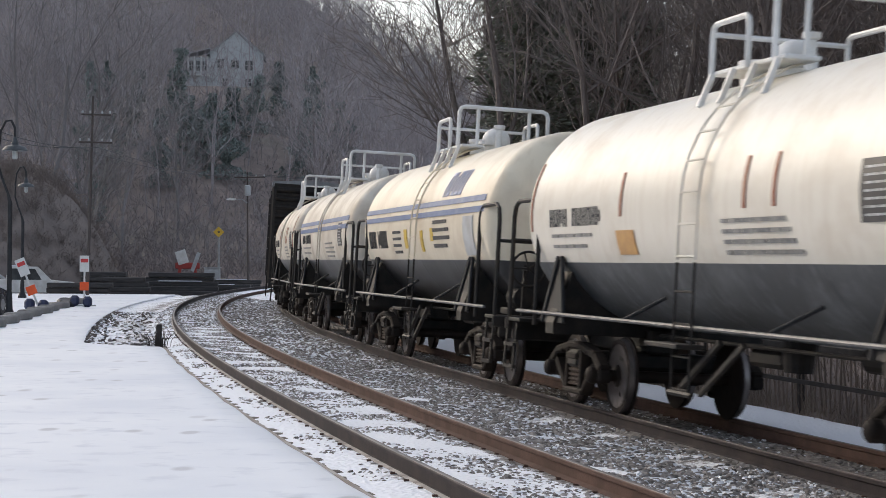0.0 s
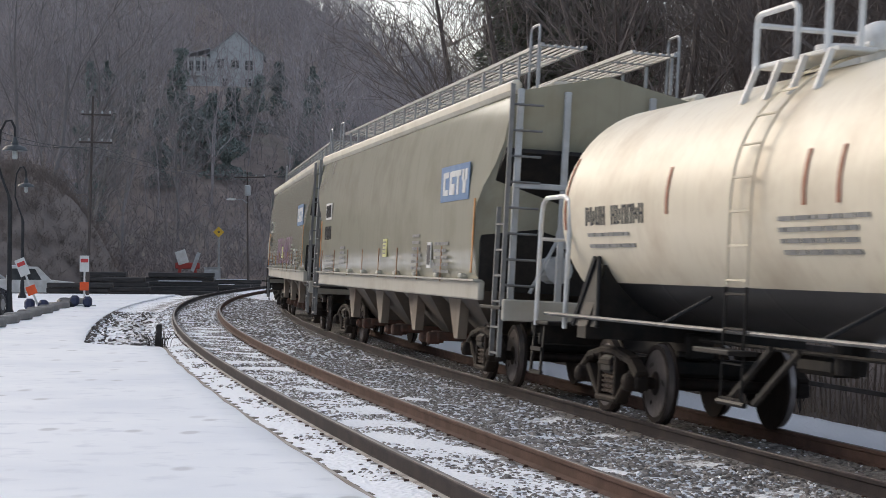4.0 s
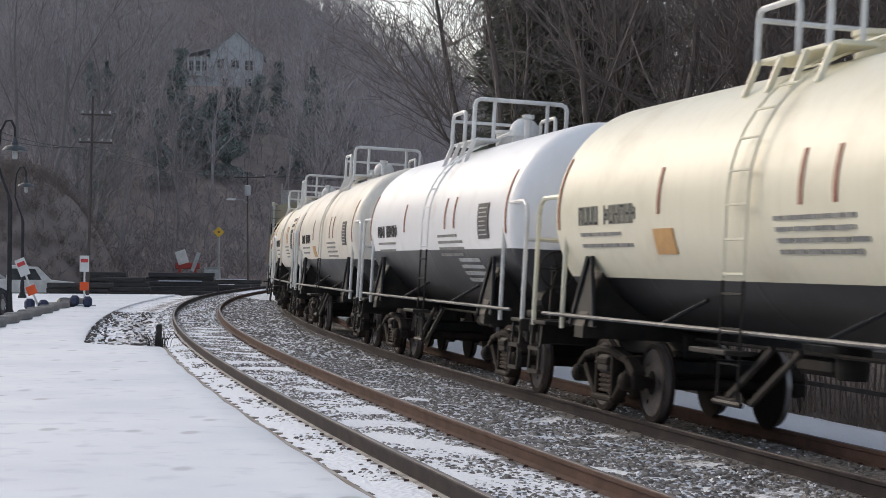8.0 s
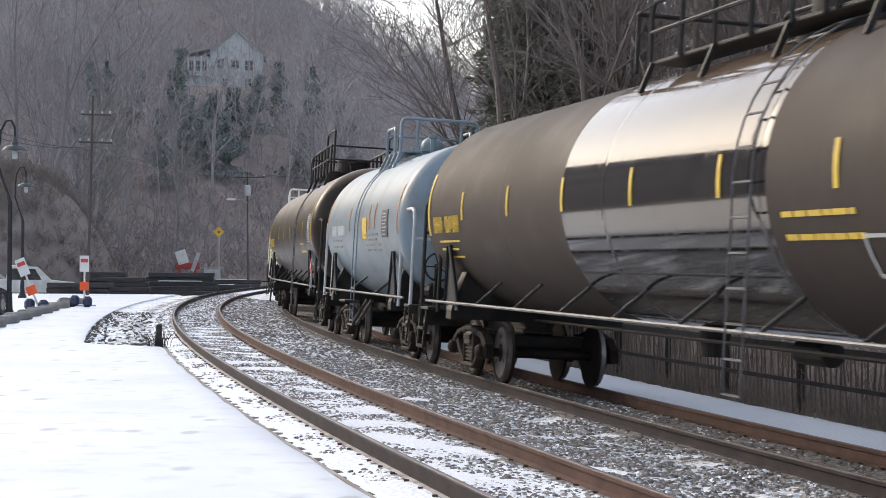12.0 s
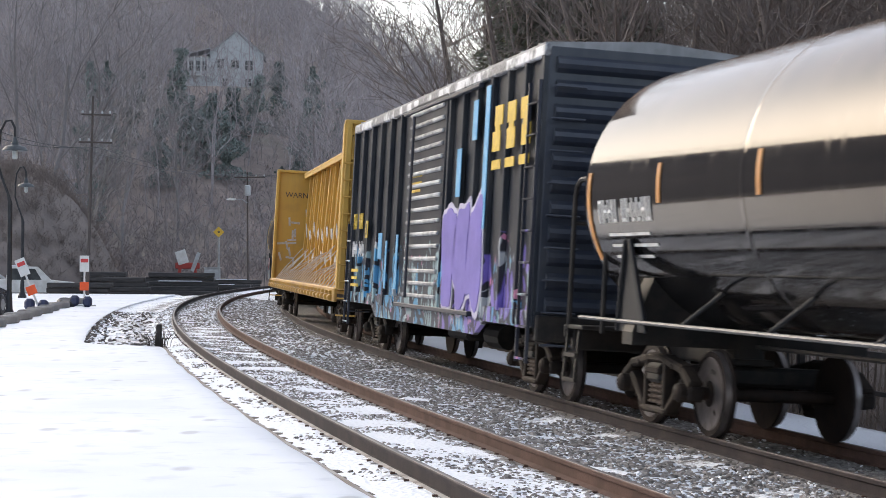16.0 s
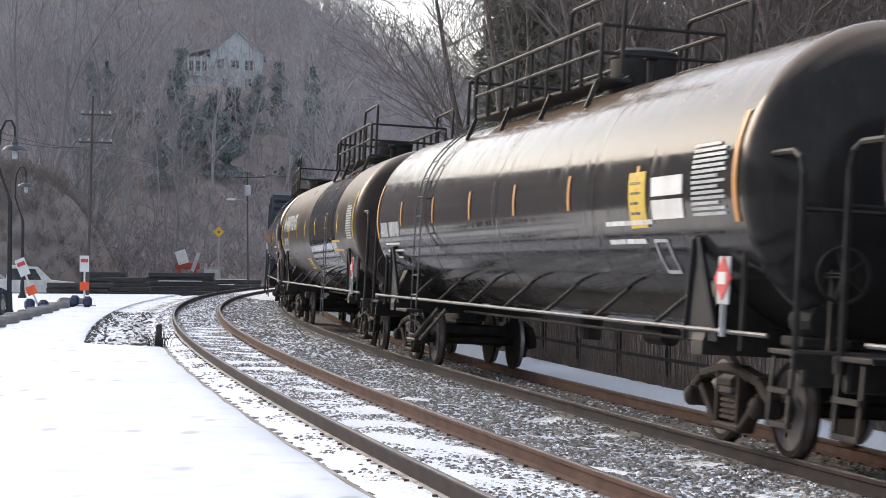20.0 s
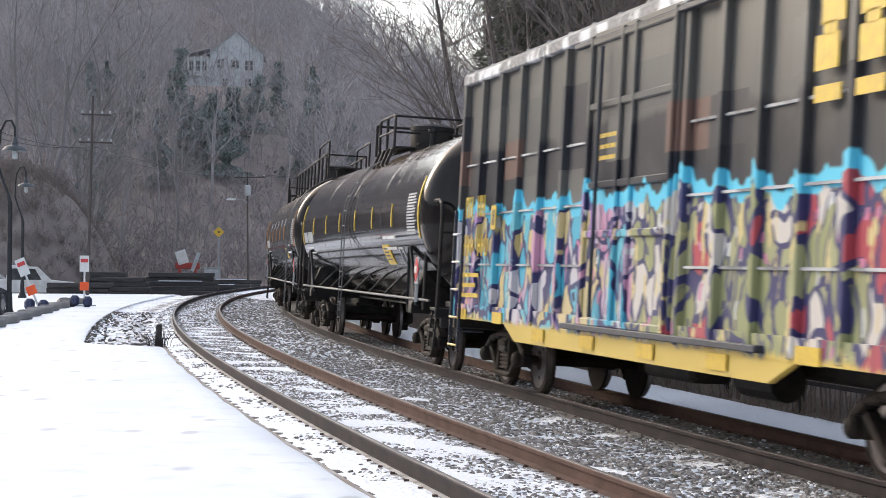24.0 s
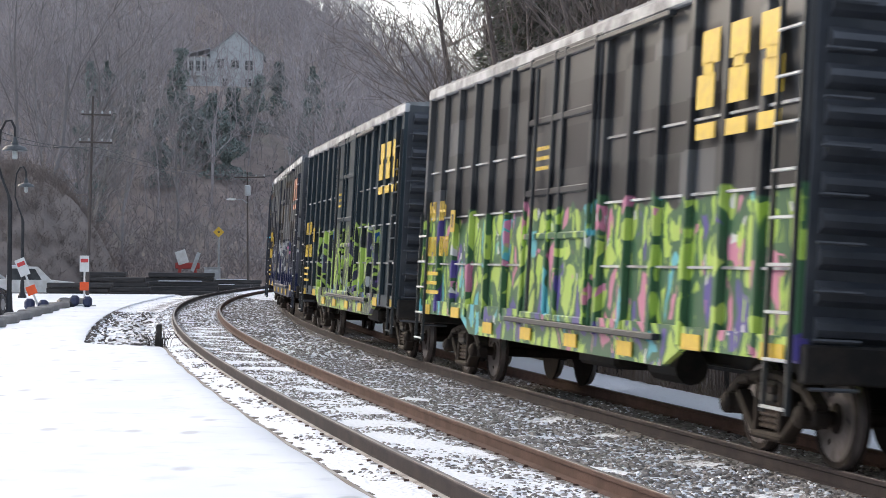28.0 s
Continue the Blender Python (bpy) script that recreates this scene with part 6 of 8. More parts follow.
        sk.lines("data_print", 0.9, 3.3, 0.9, 3, 0.13, 0.05, number, seed=seed + 4)
        sk.rects("tag", [(half - 2.25, 2.45, 0.26, 0.34)], number)
        sk.rects("tag", [(half - 2.25, 2.45, 0.16, 0.22)], M["black"])
    if seed == 16:
        blue = surface("sprayed_sky_blue", (0.10, 0.36, 0.60), (0.16, 0.40, 0.62), 3, 0.5)
        sk.rects("sprayed_stripe", [(-2.9, 3.2, 0.30, 0.75), (-3.9, 3.95, 0.30, 0.6), (-4.7, 3.35, 0.26, 2.1), (3.9, 2.1, 0.4, 0.5), (3.2, 1.75, 0.16, 0.9), (2.1, 1.8, 0.2, 1.0)], blue, "sky-blue sprayed stripe")
        violet = paint("violet_spray", (0.20, 0.16, 0.47), (0.14, 0.115, 0.34), 0.5, 0.4, 0.4, spec=0.2)
        white = paint("pale_spray", (0.52, 0.50, 0.60), (0.36, 0.34, 0.42), 0.5, 0.5, 0.4, spec=0.2)
        for k in range(3):
            x0 = -2.45 - 0.94 * k
            for big, mt, nm, y0 in ((1.12, white, "letter_outline", w + 0.050), (1.0, violet, "sprayed_letter", w + 0.062)):
                ring = []
                for q in range(28):
                    an = 2 * math.pi * q / 28
                    lobe = 1.0 + 0.13 * math.sin(3 * an + k) + 0.09 * math.sin(5 * an + 2 * k)
                    ring.append((x0 + 0.48 * big * lobe * abs(math.cos(an)) ** 0.7 * math.copysign(1, math.cos(an)), 1.92 + 0.78 * big * lobe * abs(math.sin(an)) ** 0.6 * math.copysign(1, math.sin(an))))
                part(nm, Shape().prism(ring, y0, y0 - 0.012, "xz"), mt, car, "violet sprayed letter" if mt is violet else "pale sprayed outline")
    wheels = []
    running_gear(car, half - 1.55, half + 0.85, wheels)
    TRAIN.append((car, (a + b) / 2, half - 1.55, wheels))


def rear_cars():
    navy_end = paint("navy_end_paint", (0.026, 0.032, 0.047), (0.065, 0.068, 0.075), 0.45, 0.35, 0.4)
    black_end = paint("black_end_paint", (0.036, 0.041, 0.050), (0.085, 0.09, 0.098), 0.5, 0.28, 0.4)
    g16 = graffiti_paint("black_side_blue_graffiti", (0.024, 0.028, 0.036), (0.065, 0.065, 0.066), [(0.36, 0.50, 0.52), (0.03, 0.04, 0.06), (0.10, 0.34, 0.56), (0.04, 0.05, 0.07), (0.30, 0.40, 0.42), (0.10, 0.30, 0.50)], (0.03, 0.03, 0.04), 2.0, -7.6, 7.4, 3, second=(-2.0, [(0.20, 0.15, 0.48), (0.26, 0.20, 0.55), (0.42, 0.44, 0.46), (0.18, 0.14, 0.42), (0.12, 0.36, 0.58)]), wave=2.2, share=0.85)
    box_car((-191.0, -206.6), "black boxcar with pale blue and violet graffiti, ribbed door", g16, navy_end, P["navypost"], ribs=6, ribbed_door=True, yellow_marks=False, logo=(M["yellow"], 3.7, 0.8), number=M["yellow"], seed=16)
    c, sk, h = tank_car(dict(LARGE, label="long glossy black tank car with orange marks", ends=(-208.8, -227.1), mats=[P["gloss"], P["headblack"]], bands=[]))
    large_marks(sk, h, M["white"], M["orange"], 40, yellow_panel=(-1.05, 2.60, 0.55, 0.5), strip=-0.30)
    c, sk, h = tank_car(dict(LARGE, label="long brown-black tank car with a big white logo", ends=(-229.6, -247.6), mats=[P["dusty"], P["headblack"], P["gloss"]], bands=[(-5.4, 0.6, 2)]))
    large_marks(sk, h, M["yellow"], M["yellow"], 42, big=6, yellow_panel=(2.0, 1.75, 0.8, 0.26))
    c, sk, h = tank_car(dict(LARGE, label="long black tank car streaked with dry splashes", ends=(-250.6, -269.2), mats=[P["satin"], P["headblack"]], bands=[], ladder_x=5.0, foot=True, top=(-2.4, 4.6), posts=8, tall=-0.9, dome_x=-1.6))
    large_marks(sk, h, M["white"], M["orange"], 44, yellow_panel=(-h + 3.0, 2.5, 0.55, 0.6))
    sk.rects("white_panel", [(-h + 2.05, 2.62, 0.95, 0.2), (-h + 2.05, 2.38, 0.95, 0.2)], M["white"], "white notice panels")
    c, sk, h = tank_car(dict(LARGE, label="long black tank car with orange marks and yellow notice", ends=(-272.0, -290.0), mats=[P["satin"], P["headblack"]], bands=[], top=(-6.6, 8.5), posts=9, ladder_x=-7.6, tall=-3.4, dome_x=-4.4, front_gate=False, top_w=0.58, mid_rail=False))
    large_marks(sk, h, M["white"], M["orange"], 46, yellow_panel=(-3.9, 2.05, 0.62, 0.30))
    sk.rects("upper_reflector", [(h - 3.4 - k * 2.3, 2.98, 0.10, 0.22) for k in range(5)], M["white"], "short white strip")
    c, sk, h = tank_car(dict(LARGE, label="long glossy black tank car with yellow marks", ends=(-292.9, -310.5), mats=[P["gloss"], P["headblack"]], bands=[], top=(-1.2, 0.8), posts=2, rail_h=0.7, tall=None, ladder_x=0.2, dome_x=-0.9))
    large_marks(sk, h, M["white"], M["yellow"], 48, yellow_panel=(-h + 4.1, 1.95, 0.8, 0.36))
    g22 = graffiti_paint("black_side_rainbow_graffiti", (0.026, 0.027, 0.034), (0.075, 0.07, 0.066), [(0.60, 0.50, 0.24), (0.40, 0.24, 0.52), (0.62, 0.34, 0.46), (0.16, 0.50, 0.58), (0.60, 0.58, 0.60), (0.64, 0.54, 0.30), (0.10, 0.46, 0.60), (0.55, 0.40, 0.50)], (0.05, 0.05, 0.13), 2.65, -8, 8, 5, upper=(3.4, (0.115, 0.11, 0.10)), rim=[(0.12, 0.55, 0.72)], second=(-0.6, [(0.32, 0.33, 0.17), (0.38, 0.38, 0.21), (0.45, 0.08, 0.10), (0.34, 0.34, 0.18), (0.64, 0.60, 0.54), (0.33, 0.34, 0.17)]), low=(0.98, (0.60, 0.44, 0.10)), patch=[(0.13, 0.125, 0.115), (0.05, 0.05, 0.055), (0.16, 0.10, 0.08), (0.10, 0.10, 0.095)], wave=1.2, weight=0.085)
    box_car((-313.1, -328.7), "black boxcar with rainbow graffiti along the lower half", g22, navy_end, P["navypost"], ribs=6, logo=(M["yellow"], 3.8, 0.85), number=M["yellow"], seed=22)
    g23 = graffiti_paint("rusty_grey_blue_side", (0.045, 0.045, 0.052), (0.12, 0.10, 0.08), [(0.62, 0.62, 0.60), (0.06, 0.07, 0.14), (0.45, 0.46, 0.46), (0.30, 0.27, 0.23), (0.05, 0.06, 0.12), (0.58, 0.58, 0.55)], (0.10, 0.10, 0.12), 2.35, -8, 6.5, 7, upper=(3.05, (0.18, 0.172, 0.157)), patch=[(0.03, 0.034, 0.05), (0.20, 0.19, 0.18), (0.13, 0.105, 0.08), (0.04, 0.04, 0.048), (0.21, 0.205, 0.20)], low=(1.42, (0.016, 0.022, 0.065)), wave=0.8, share=0.75, rust=0.70)
    box_car((-330.6, -346.2), "worn grey and navy boxcar with rust and white scrawls", g23, black_end, P["navypost"], ribs=6, logo=(M["rust_mark"], 3.8, 0.75), number=M["yellow"], seed=23)
    g24 = graffiti_paint("dark_green_side_lime_graffiti", (0.021, 0.034, 0.042), (0.040, 0.054, 0.062), [(0.018, 0.024, 0.028), (0.38, 0.52, 0.13), (0.026, 0.032, 0.038), (0.03, 0.04, 0.05), (0.02, 0.10, 0.28), (0.022, 0.028, 0.03), (0.03, 0.035, 0.045), (0.06, 0.06, 0.10)], (0.38, 0.52, 0.12), 2.5, -5.5, 5.4, 9, upper=(3.9, (0.030, 0.043, 0.052)), wave=0.9, share=0.9, flecks=((0.50, 0.52, 0.50), (0.22, 0.15, 0.40)), weight=0.06)
    box_car((-348.2, -363.65), "dark boxcar with lime-green graffiti", g24, black_end, P["blackpost"], ribs=6, logo=(M["yellow"], 3.7, 0.85), number=M["yellow"], seed=24)
    g25 = graffiti_paint("dark_side_bright_lime_graffiti", (0.018, 0.020, 0.024), (0.06, 0.06, 0.06), [(0.38, 0.55, 0.10), (0.48, 0.62, 0.15), (0.12, 0.45, 0.52), (0.44, 0.58, 0.13), (0.42, 0.56, 0.12), (0.55, 0.22, 0.32), (0.40, 0.55, 0.12), (0.10, 0.08, 0.28)], (0.05, 0.12, 0.06), 2.5, -8, 8, 12, upper=(2.95, (0.066, 0.067, 0.068)), patch=[(0.025, 0.026, 0.029), (0.105, 0.108, 0.112), (0.05, 0.05, 0.052)], wave=0.8)
    box_car((-365.8, -381.3), "grey-black boxcar with bright lime-green graffiti", g25, black_end, P["blackpost"], ribs=6, logo=(M["yellow"], 3.72, 0.95), number=M["yellow"], seed=25)
    g26 = graffiti_paint("plain_black_side", (0.03, 0.032, 0.036), (0.09, 0.09, 0.09), [(0.03, 0.03, 0.03), (0.05, 0.05, 0.05)], (0.03, 0.03, 0.03), 0.2, 7.0, 7.1, 13)
    box_car((-383.4, -398.8), "black boxcar at the end of the visible train", g26, black_end, P["blackpost"], ribs=6, seed=26)


def lead_car():
    g0 = graffiti_paint("sooty_brown_side", (0.05, 0.04, 0.034), (0.10, 0.08, 0.06), [(0.05, 0.04, 0.03), (0.06, 0.05, 0.04)], (0.04, 0.04, 0.03), 0.2, 7.0, 7.1, 14)
    box_car((75.2, 59.6), "sooty brown boxcar ahead of the tank cars", g0, M["steel_dark"], M["steel_dark"], ribs=6, yellow_marks=False, seed=1)


lead_car()
front_cars()
middle_cars()
rear_cars()


# ---- woods, houses, poles and small things round the line ----
def spot(az_px, r):
    """Ground point in the direction of a bearing (given as tangent times 3263, right positive) at r metres."""
    a = math.atan(az_px / 3263.0)
    return r * math.sin(a), r * math.cos(a)


M["bark"] = surface("grey_brown_bark", (0.13, 0.105, 0.093), (0.21, 0.175, 0.155), 3, 0.9, stretch=(4, 4, 0.6), bump=0.4)
# far and middle bark is paled and cooled to stand for haze
M["bark_far"] = surface("haze_paled_bark", (0.32, 0.288, 0.292), (0.465, 0.425, 0.432), 0.025, 0.95, fine=2, bump=0, coords="Object")
M["bark_mid"] = surface("grey_bark", (0.20, 0.185, 0.185), (0.28, 0.262, 0.262), 0.6, 0.95, fine=6, bump=0)
M["bark_dark"] = surface("dark_brown_twigs", (0.16, 0.135, 0.124), (0.29, 0.25, 0.228), 0.3, 0.95, fine=3, bump=0)
M["bark_pale"] = surface("pale_sycamore_bark", (0.34, 0.32, 0.30), (0.13, 0.11, 0.10), 1.5, 0.9, fine=8)
M["needles"] = surface("dark_evergreen_needles", (0.155, 0.170, 0.130), (0.245, 0.250, 0.195), 0.8, 0.8, fine=6, bump=0, spread=0.1)
M["drygrass"] = surface("dry_tan_grass", (0.27, 0.225, 0.20), (0.19, 0.16, 0.148), 0.6, 0.95, fine=6, bump=0.6, dist=0.1)


def limb(v, f, p, q, r0, r1, sides):
    d = (q - p)
    t = d.normalized()
    up = Vector((0, 0, 1)) if abs(t.z) < 0.9 else Vector((1, 0, 0))
    a = t.cross(up).normalized()
    b = t.cross(a)
    o = len(v)
    if sides == 2:
        # a twig too fine to show a section
        w = a * math.cos(o * 1.3) + b * math.sin(o * 1.3)
        for c, r in ((p, r0), (q, r1)):
            v.extend((tuple(c - w * r * 1.25), tuple(c + w * r * 1.25)))
        f.append((o, o + 1, o + 3, o + 2))
        return
    for c, r in ((p, r0), (q, r1)):
        for k in range(sides):
            an = 6.2832 * k / sides
            w = c + (a * math.cos(an) + b * math.sin(an)) * r
            v.append((w.x, w.y, w.z))
    for k in range(sides):
        j = (k + 1) % sides
        f.append((o + k, o + j, o + sides + j, o + sides + k))


def bare_tree(seed, height, trunk_r, forks, twigs, droop=0.0, spread=0.8, thin=0.012, lean=(0, 0), fine=9):
    """Skeleton of a leafless tree: returns trunk and crown as vertex and face lists; from level fine on, limbs are plain twigs."""
    rnd = random.Random(seed)
    tv, tf, cv, cf = [], [], [], []
    tips = []

    def grow(p, d, length, r, level, sides):
        n = 3 if level < 2 else 2
        q = p
        for i in range(n):
            jit = Vector((rnd.uniform(-1, 1), rnd.uniform(-1, 1), rnd.uniform(-0.5, 0.7) - droop * level * 0.3)) * (0.16 + 0.08 * level)
            d2 = (d + jit).normalized()
            q2 = q + d2 * (length / n)
            ra, rb = r * (1 - 0.55 * i / n), r * (1 - 0.55 * (i + 1) / n)
            tgt = (tv, tf) if level == 0 else (cv, cf)
            limb(*tgt, q, q2, max(ra, thin), max(rb, thin * 0.8), sides)
            if level < len(forks) and (level > 0 or i > 0):
                for k in range(forks[level] // n + (1 if rnd.random() < (forks[level] % n) / n else 0)):
                    side = Vector((rnd.uniform(-1, 1), rnd.uniform(-1, 1), rnd.uniform(0.0, 0.9))).normalized()
                    nd = (d2 * (1.0 - 0.35 * spread) + side * spread).normalized()
                    grow(q + d2 * (length / n) * rnd.random(), nd, length * rnd.uniform(0.42, 0.66), rb * 0.55, level + 1, 2 if level + 1 >= fine else 4 if level == 0 else 3)
            q, d = q2, d2
        tips.append((q, d))

    grow(Vector((0, 0, -0.4)), Vector((lean[0], lean[1], 1)).normalized(), height * 0.72, trunk_r, 0, 7)
    for q, d in tips:
        for k in range(twigs):
            nd = (d + Vector((rnd.uniform(-1, 1), rnd.uniform(-1, 1), rnd.uniform(-0.7, 0.8)))).normalized()
            limb(cv, cf, q, q + nd * rnd.uniform(0.05, 0.13) * height * 0.6, thin, thin * 0.5, 2 if fine < 9 else 3)
    return (tv, tf), (cv, cf)


def plain_mesh(name, v, f, mat):
    me = bpy.data.meshes.new(name)
    me.from_pydata(v, [], f)
    me.materials.append(mat)
    return me


def grove(name, kinds, places, mat, label, sink=0.0):
    """Many trees joined into one: kinds are (verts, faces) arrays, places are x, y, z, turn, scale."""
    vs, fs, o = [], [], 0
    for i, (x, y, z, turn, sc) in enumerate(places):
        v, f = kinds[i % len(kinds)]
        c, s = math.cos(turn), math.sin(turn)
        w = np.empty_like(v)
        w[:, 0] = (v[:, 0] * c - v[:, 1] * s) * sc + x
        w[:, 1] = (v[:, 0] * s + v[:, 1] * c) * sc + y
        w[:, 2] = v[:, 2] * sc + z - sink
        vs.append(w)
        fs += [tuple(k + o for k in q) for q in f]
        o += len(v)
    me = bpy.data.meshes.new(name)
    me.from_pydata(np.concatenate(vs).tolist(), [], fs)
    me.materials.append(mat)
    tagged(new(name, me), label, "trees", kind="stuff")


def joined_tree(*args, **kw):
    (tv, tf), (cv, cf) = bare_tree(*args, **kw)
    o = len(tv)
    return np.array(tv + cv), tf + [tuple(k + o for k in q) for q in cf]


def build_woods():
    rnd = random.Random(12)
    # hillside wood, far off
    kinds = [joined_tree(50 + k, 11 + k % 4, 0.10, [9, 5], 4, thin=0.020, spread=0.85, fine=1) for k in range(7)]
    places = []
    while len(places) < 1350:
        r = 158 + 330 * rnd.random() ** 0.85
        az = rnd.uniform(-840, 190)
        x, y = spot(az, r)
        if math.hypot(x - HOUSE[0], y - HOUSE[1]) < 9 or (abs(math.atan2(x, y) - math.atan2(HOUSE[0], HOUSE[1])) < 0.027 and 165 < r < HOUSE_R and rnd.random() < (0.86 if r > 200 else 0.6)):
            continue
        if -28 < x < -10 and r < 172:
            continue
        places.append((x, y, hill_height(x, y), rnd.uniform(0, 6.28), rnd.uniform(0.65, 1.25)))
    grove("hillside_wood", kinds, places, M["bark_far"], "leafless wood on the far hillside, paled for haze")
    # unseen wood added on the left ridge, for a dark reflection in the tanks
    places = []
    for i in range(640):
        az, r = radians(rnd.uniform(-150, -14.6)), rnd.uniform(250, 485)
        x, y = r * math.sin(az), r * math.cos(az)
        places.append((x, y, hill_height(x, y), rnd.uniform(0, 6.28), rnd.uniform(0.8, 1.5)))
    grove("ridge_wood", kinds, places, M["bark_far"], "unseen leafless wood added along the ridge to darken reflections")
    # scrub that fills the slope between trunks
    bush = [joined_tree(90 + k, 3.4, 0.04, [8, 3], 3, thin=0.020, spread=1.1, fine=1) for k in range(5)]
    places = []
    for i in range(2300):
        r = 148 + 300 * rnd.random() ** 1.5
        x, y = spot(rnd.uniform(-830, 120), r)
        if math.hypot(x - HOUSE[0], y - HOUSE[1]) < 7:
            continue
        places.append((x, y, hill_height(x, y), rnd.uniform(0, 6.28), rnd.uniform(0.6, 1.3)))
    # scrub colour greyed to carry the hillside's haze
    M["scrub"] = surface("haze_greyed_scrub", (0.25, 0.22, 0.215), (0.37, 0.335, 0.335), 0.03, 0.95, fine=2, bump=0)
    grove("hillside_scrub", bush, places, M["scrub"], "leafless scrub on the far hillside, greyed for haze")
    # dense thicket on the inside of the curve
    kinds = [joined_tree(20 + k, 11 + k % 4, 0.09, [10, 7, 4], 3, thin=0.008, spread=0.95, fine=2) for k in range(5)]
    places = []
    for i in range(430):
        o, s = rnd.uniform(12.5, 60), rnd.uniform(4, 105)
        x, y, th = beside(s, o)
        if math.tan(math.atan2(x, y)) * 3263 < 50 + 2.0 * 3263 / math.hypot(x, y):
            continue
        places.append((x, y, hill_height(x, y), rnd.uniform(0, 6.28), rnd.uniform(0.7, 1.25)))
    grove("thicket", kinds, places, M["bark_dark"], "dense leafless thicket on the bank beside the line")
    bush = [joined_tree(70 + k, 2.2, 0.02, [10, 4], 3, thin=0.006, spread=1.0, fine=1) for k in range(4)]
    places = []
    for i in range(420):
        o, s = rnd.uniform(7.4, 14), rnd.uniform(2, 95)
        x, y, th = beside(s, o)
        places.append((x, y, hill_height(x, y), rnd.uniform(0, 6.28), rnd.uniform(0.35, 1.0)))
    grove("bramble", bush, places, M["bark_dark"], "brown brambles along the foot of the bank")
    # trees of the bank's edge, one by one
    stock = []
    for k in range(4):
        (tv, tf), (cv, cf) = bare_tree(200 + k, 12.5, 0.13, [10, 7, 4], 3, thin=0.009, spread=0.95)
        stock.append((plain_mesh("trunk", tv, tf, M["bark"]), plain_mesh("crown", cv, cf, M["bark_dark"])))
    spots = [(58, 10.4), (66, 12.0), (53, 9.6), (49, 11.2), (46, 9.4), (43, 12.5), (40, 10.2), (38, 13.2), (36, 11.0), (34, 14.2), (32, 12.0), (31, 15.5), (29, 13.2), (28, 17.0), (26, 15.0), (55, 14.5), (44, 16), (50, 18), (36, 18), (24, 17.5)]
    for i, (s, o) in enumerate(spots):
        x, y, th = beside(s, o)
        if x / y * 3263 < 20 + 1.2 * 3263 / math.hypot(x, y):
            continue
        t = thing("bare_tree", "leafless tree with fine dark twigs on the bank", "tree", pose(x, y, hill_height(x, y), 0, 0, 73.0 * i), group="trees on the bank")
        sc = 0.85 + 0.35 * rnd.random()
        t.scale = (sc, sc, sc)
        a, b = stock[i % 4]
        part("trunk", a, None, t)
        part("crown", b, None, t)
    # evergreens at the wood's corner
    for i, (px, r, h, w) in enumerate(((118, 66, 14.5, 2.2), (150, 60, 12.0, 2.2), (205, 66, 13, 2.4), (135, 74, 15, 2.4), (180, 72, 14, 2.6), (262, 62, 11, 2.4), (330, 60, 10, 2.2))):
        x, y = spot(px, r)
        t = thing("evergreen_tree", "dark evergreen tree among the leafless wood", "tree", pose(x, y, hill_height(x, y)), group="evergreens")
        tr = Shape().tube([(0, 0, -0.3), (0.05, 0, h * 0.5), (0, 0.05, h)], [0.14, 0.08, 0.02], 7)
        part("trunk", tr, M["bark"], t)
        v, f = [], []
        rr = random.Random(300 + i)
        for k in range(9000):
            z = h * (0.10 + 0.9 * rr.random() ** 0.8)
            lob = 0.75 + 0.35 * math.sin(z * 2.6 + i) + 0.2 * math.sin(z * 7)
            rad = w * (1 - z / h) ** 0.7 * lob * math.sqrt(rr.uniform(0.15, 1))
            an = rr.uniform(0, 6.283)
            c = Vector((rad * math.cos(an), rad * math.sin(an), z - 0.15 * rad))
            out = Vector((math.cos(an), math.sin(an), rr.uniform(-0.7, 0.25))).normalized() * rr.uniform(0.14, 0.34)
            sd = Vector((rr.uniform(-1, 1), rr.uniform(-1, 1), rr.uniform(-0.6, 0.6))).normalized() * rr.uniform(0.03, 0.065)
            o = len(v)
            v += [tuple(c - sd), tuple(c + out * 0.5 - sd * 1.3), tuple(c + out), tuple(c + out * 0.5 + sd * 1.3), tuple(c + sd)]
            f.append((o, o + 1, o + 2, o + 3, o + 4))
        part("crown", plain_mesh("crown", v, f, M["needles"]), None, t)
    # ivy-clad trees on the slope below the house
    # ivy green lightened and greyed as if seen through haze
    M["ivy"] = surface("grey_green_ivy", (0.17, 0.205, 0.192), (0.25, 0.285, 0.27), 0.5, 0.9, fine=3, bump=0, spread=0.15)
    for i, (px, r, h, w) in enumerate(((-455, 210, 6, 2.0), (-425, 212, 6, 2.2), (-398, 208, 5.5, 2.6), (-372, 214, 6, 2.4), (-345, 220, 7, 2.2), (-610, 190, 13, 1.9), (-585, 200, 11, 1.7), (-262, 200, 10, 2.2), (-500, 190, 8, 1.8), (-215, 215, 11, 2.1),
                                         (-440, 200, 6, 2.4), (-385, 196, 6, 2.8), (-620, 175, 9, 2.0), (-560, 215, 9, 2.0), (-300, 230, 9, 2.2), (-165, 205, 9, 2.0), (-480, 230, 9, 2.2))):
        x, y = spot(px, r)
        t = thing("ivy_tree", "tree overgrown with grey-green ivy on the slope", "tree", pose(x, y, hill_height(x, y), 0, 10 * math.sin(i * 2.0), 0), group="ivy-clad trees")
        part("trunk", Shape().tube([(0, 0, -0.5), (0.1, 0, h * 0.6), (0.3, 0, h * 1.15)], [0.22, 0.15, 0.04], 6), M["bark_mid"], t)
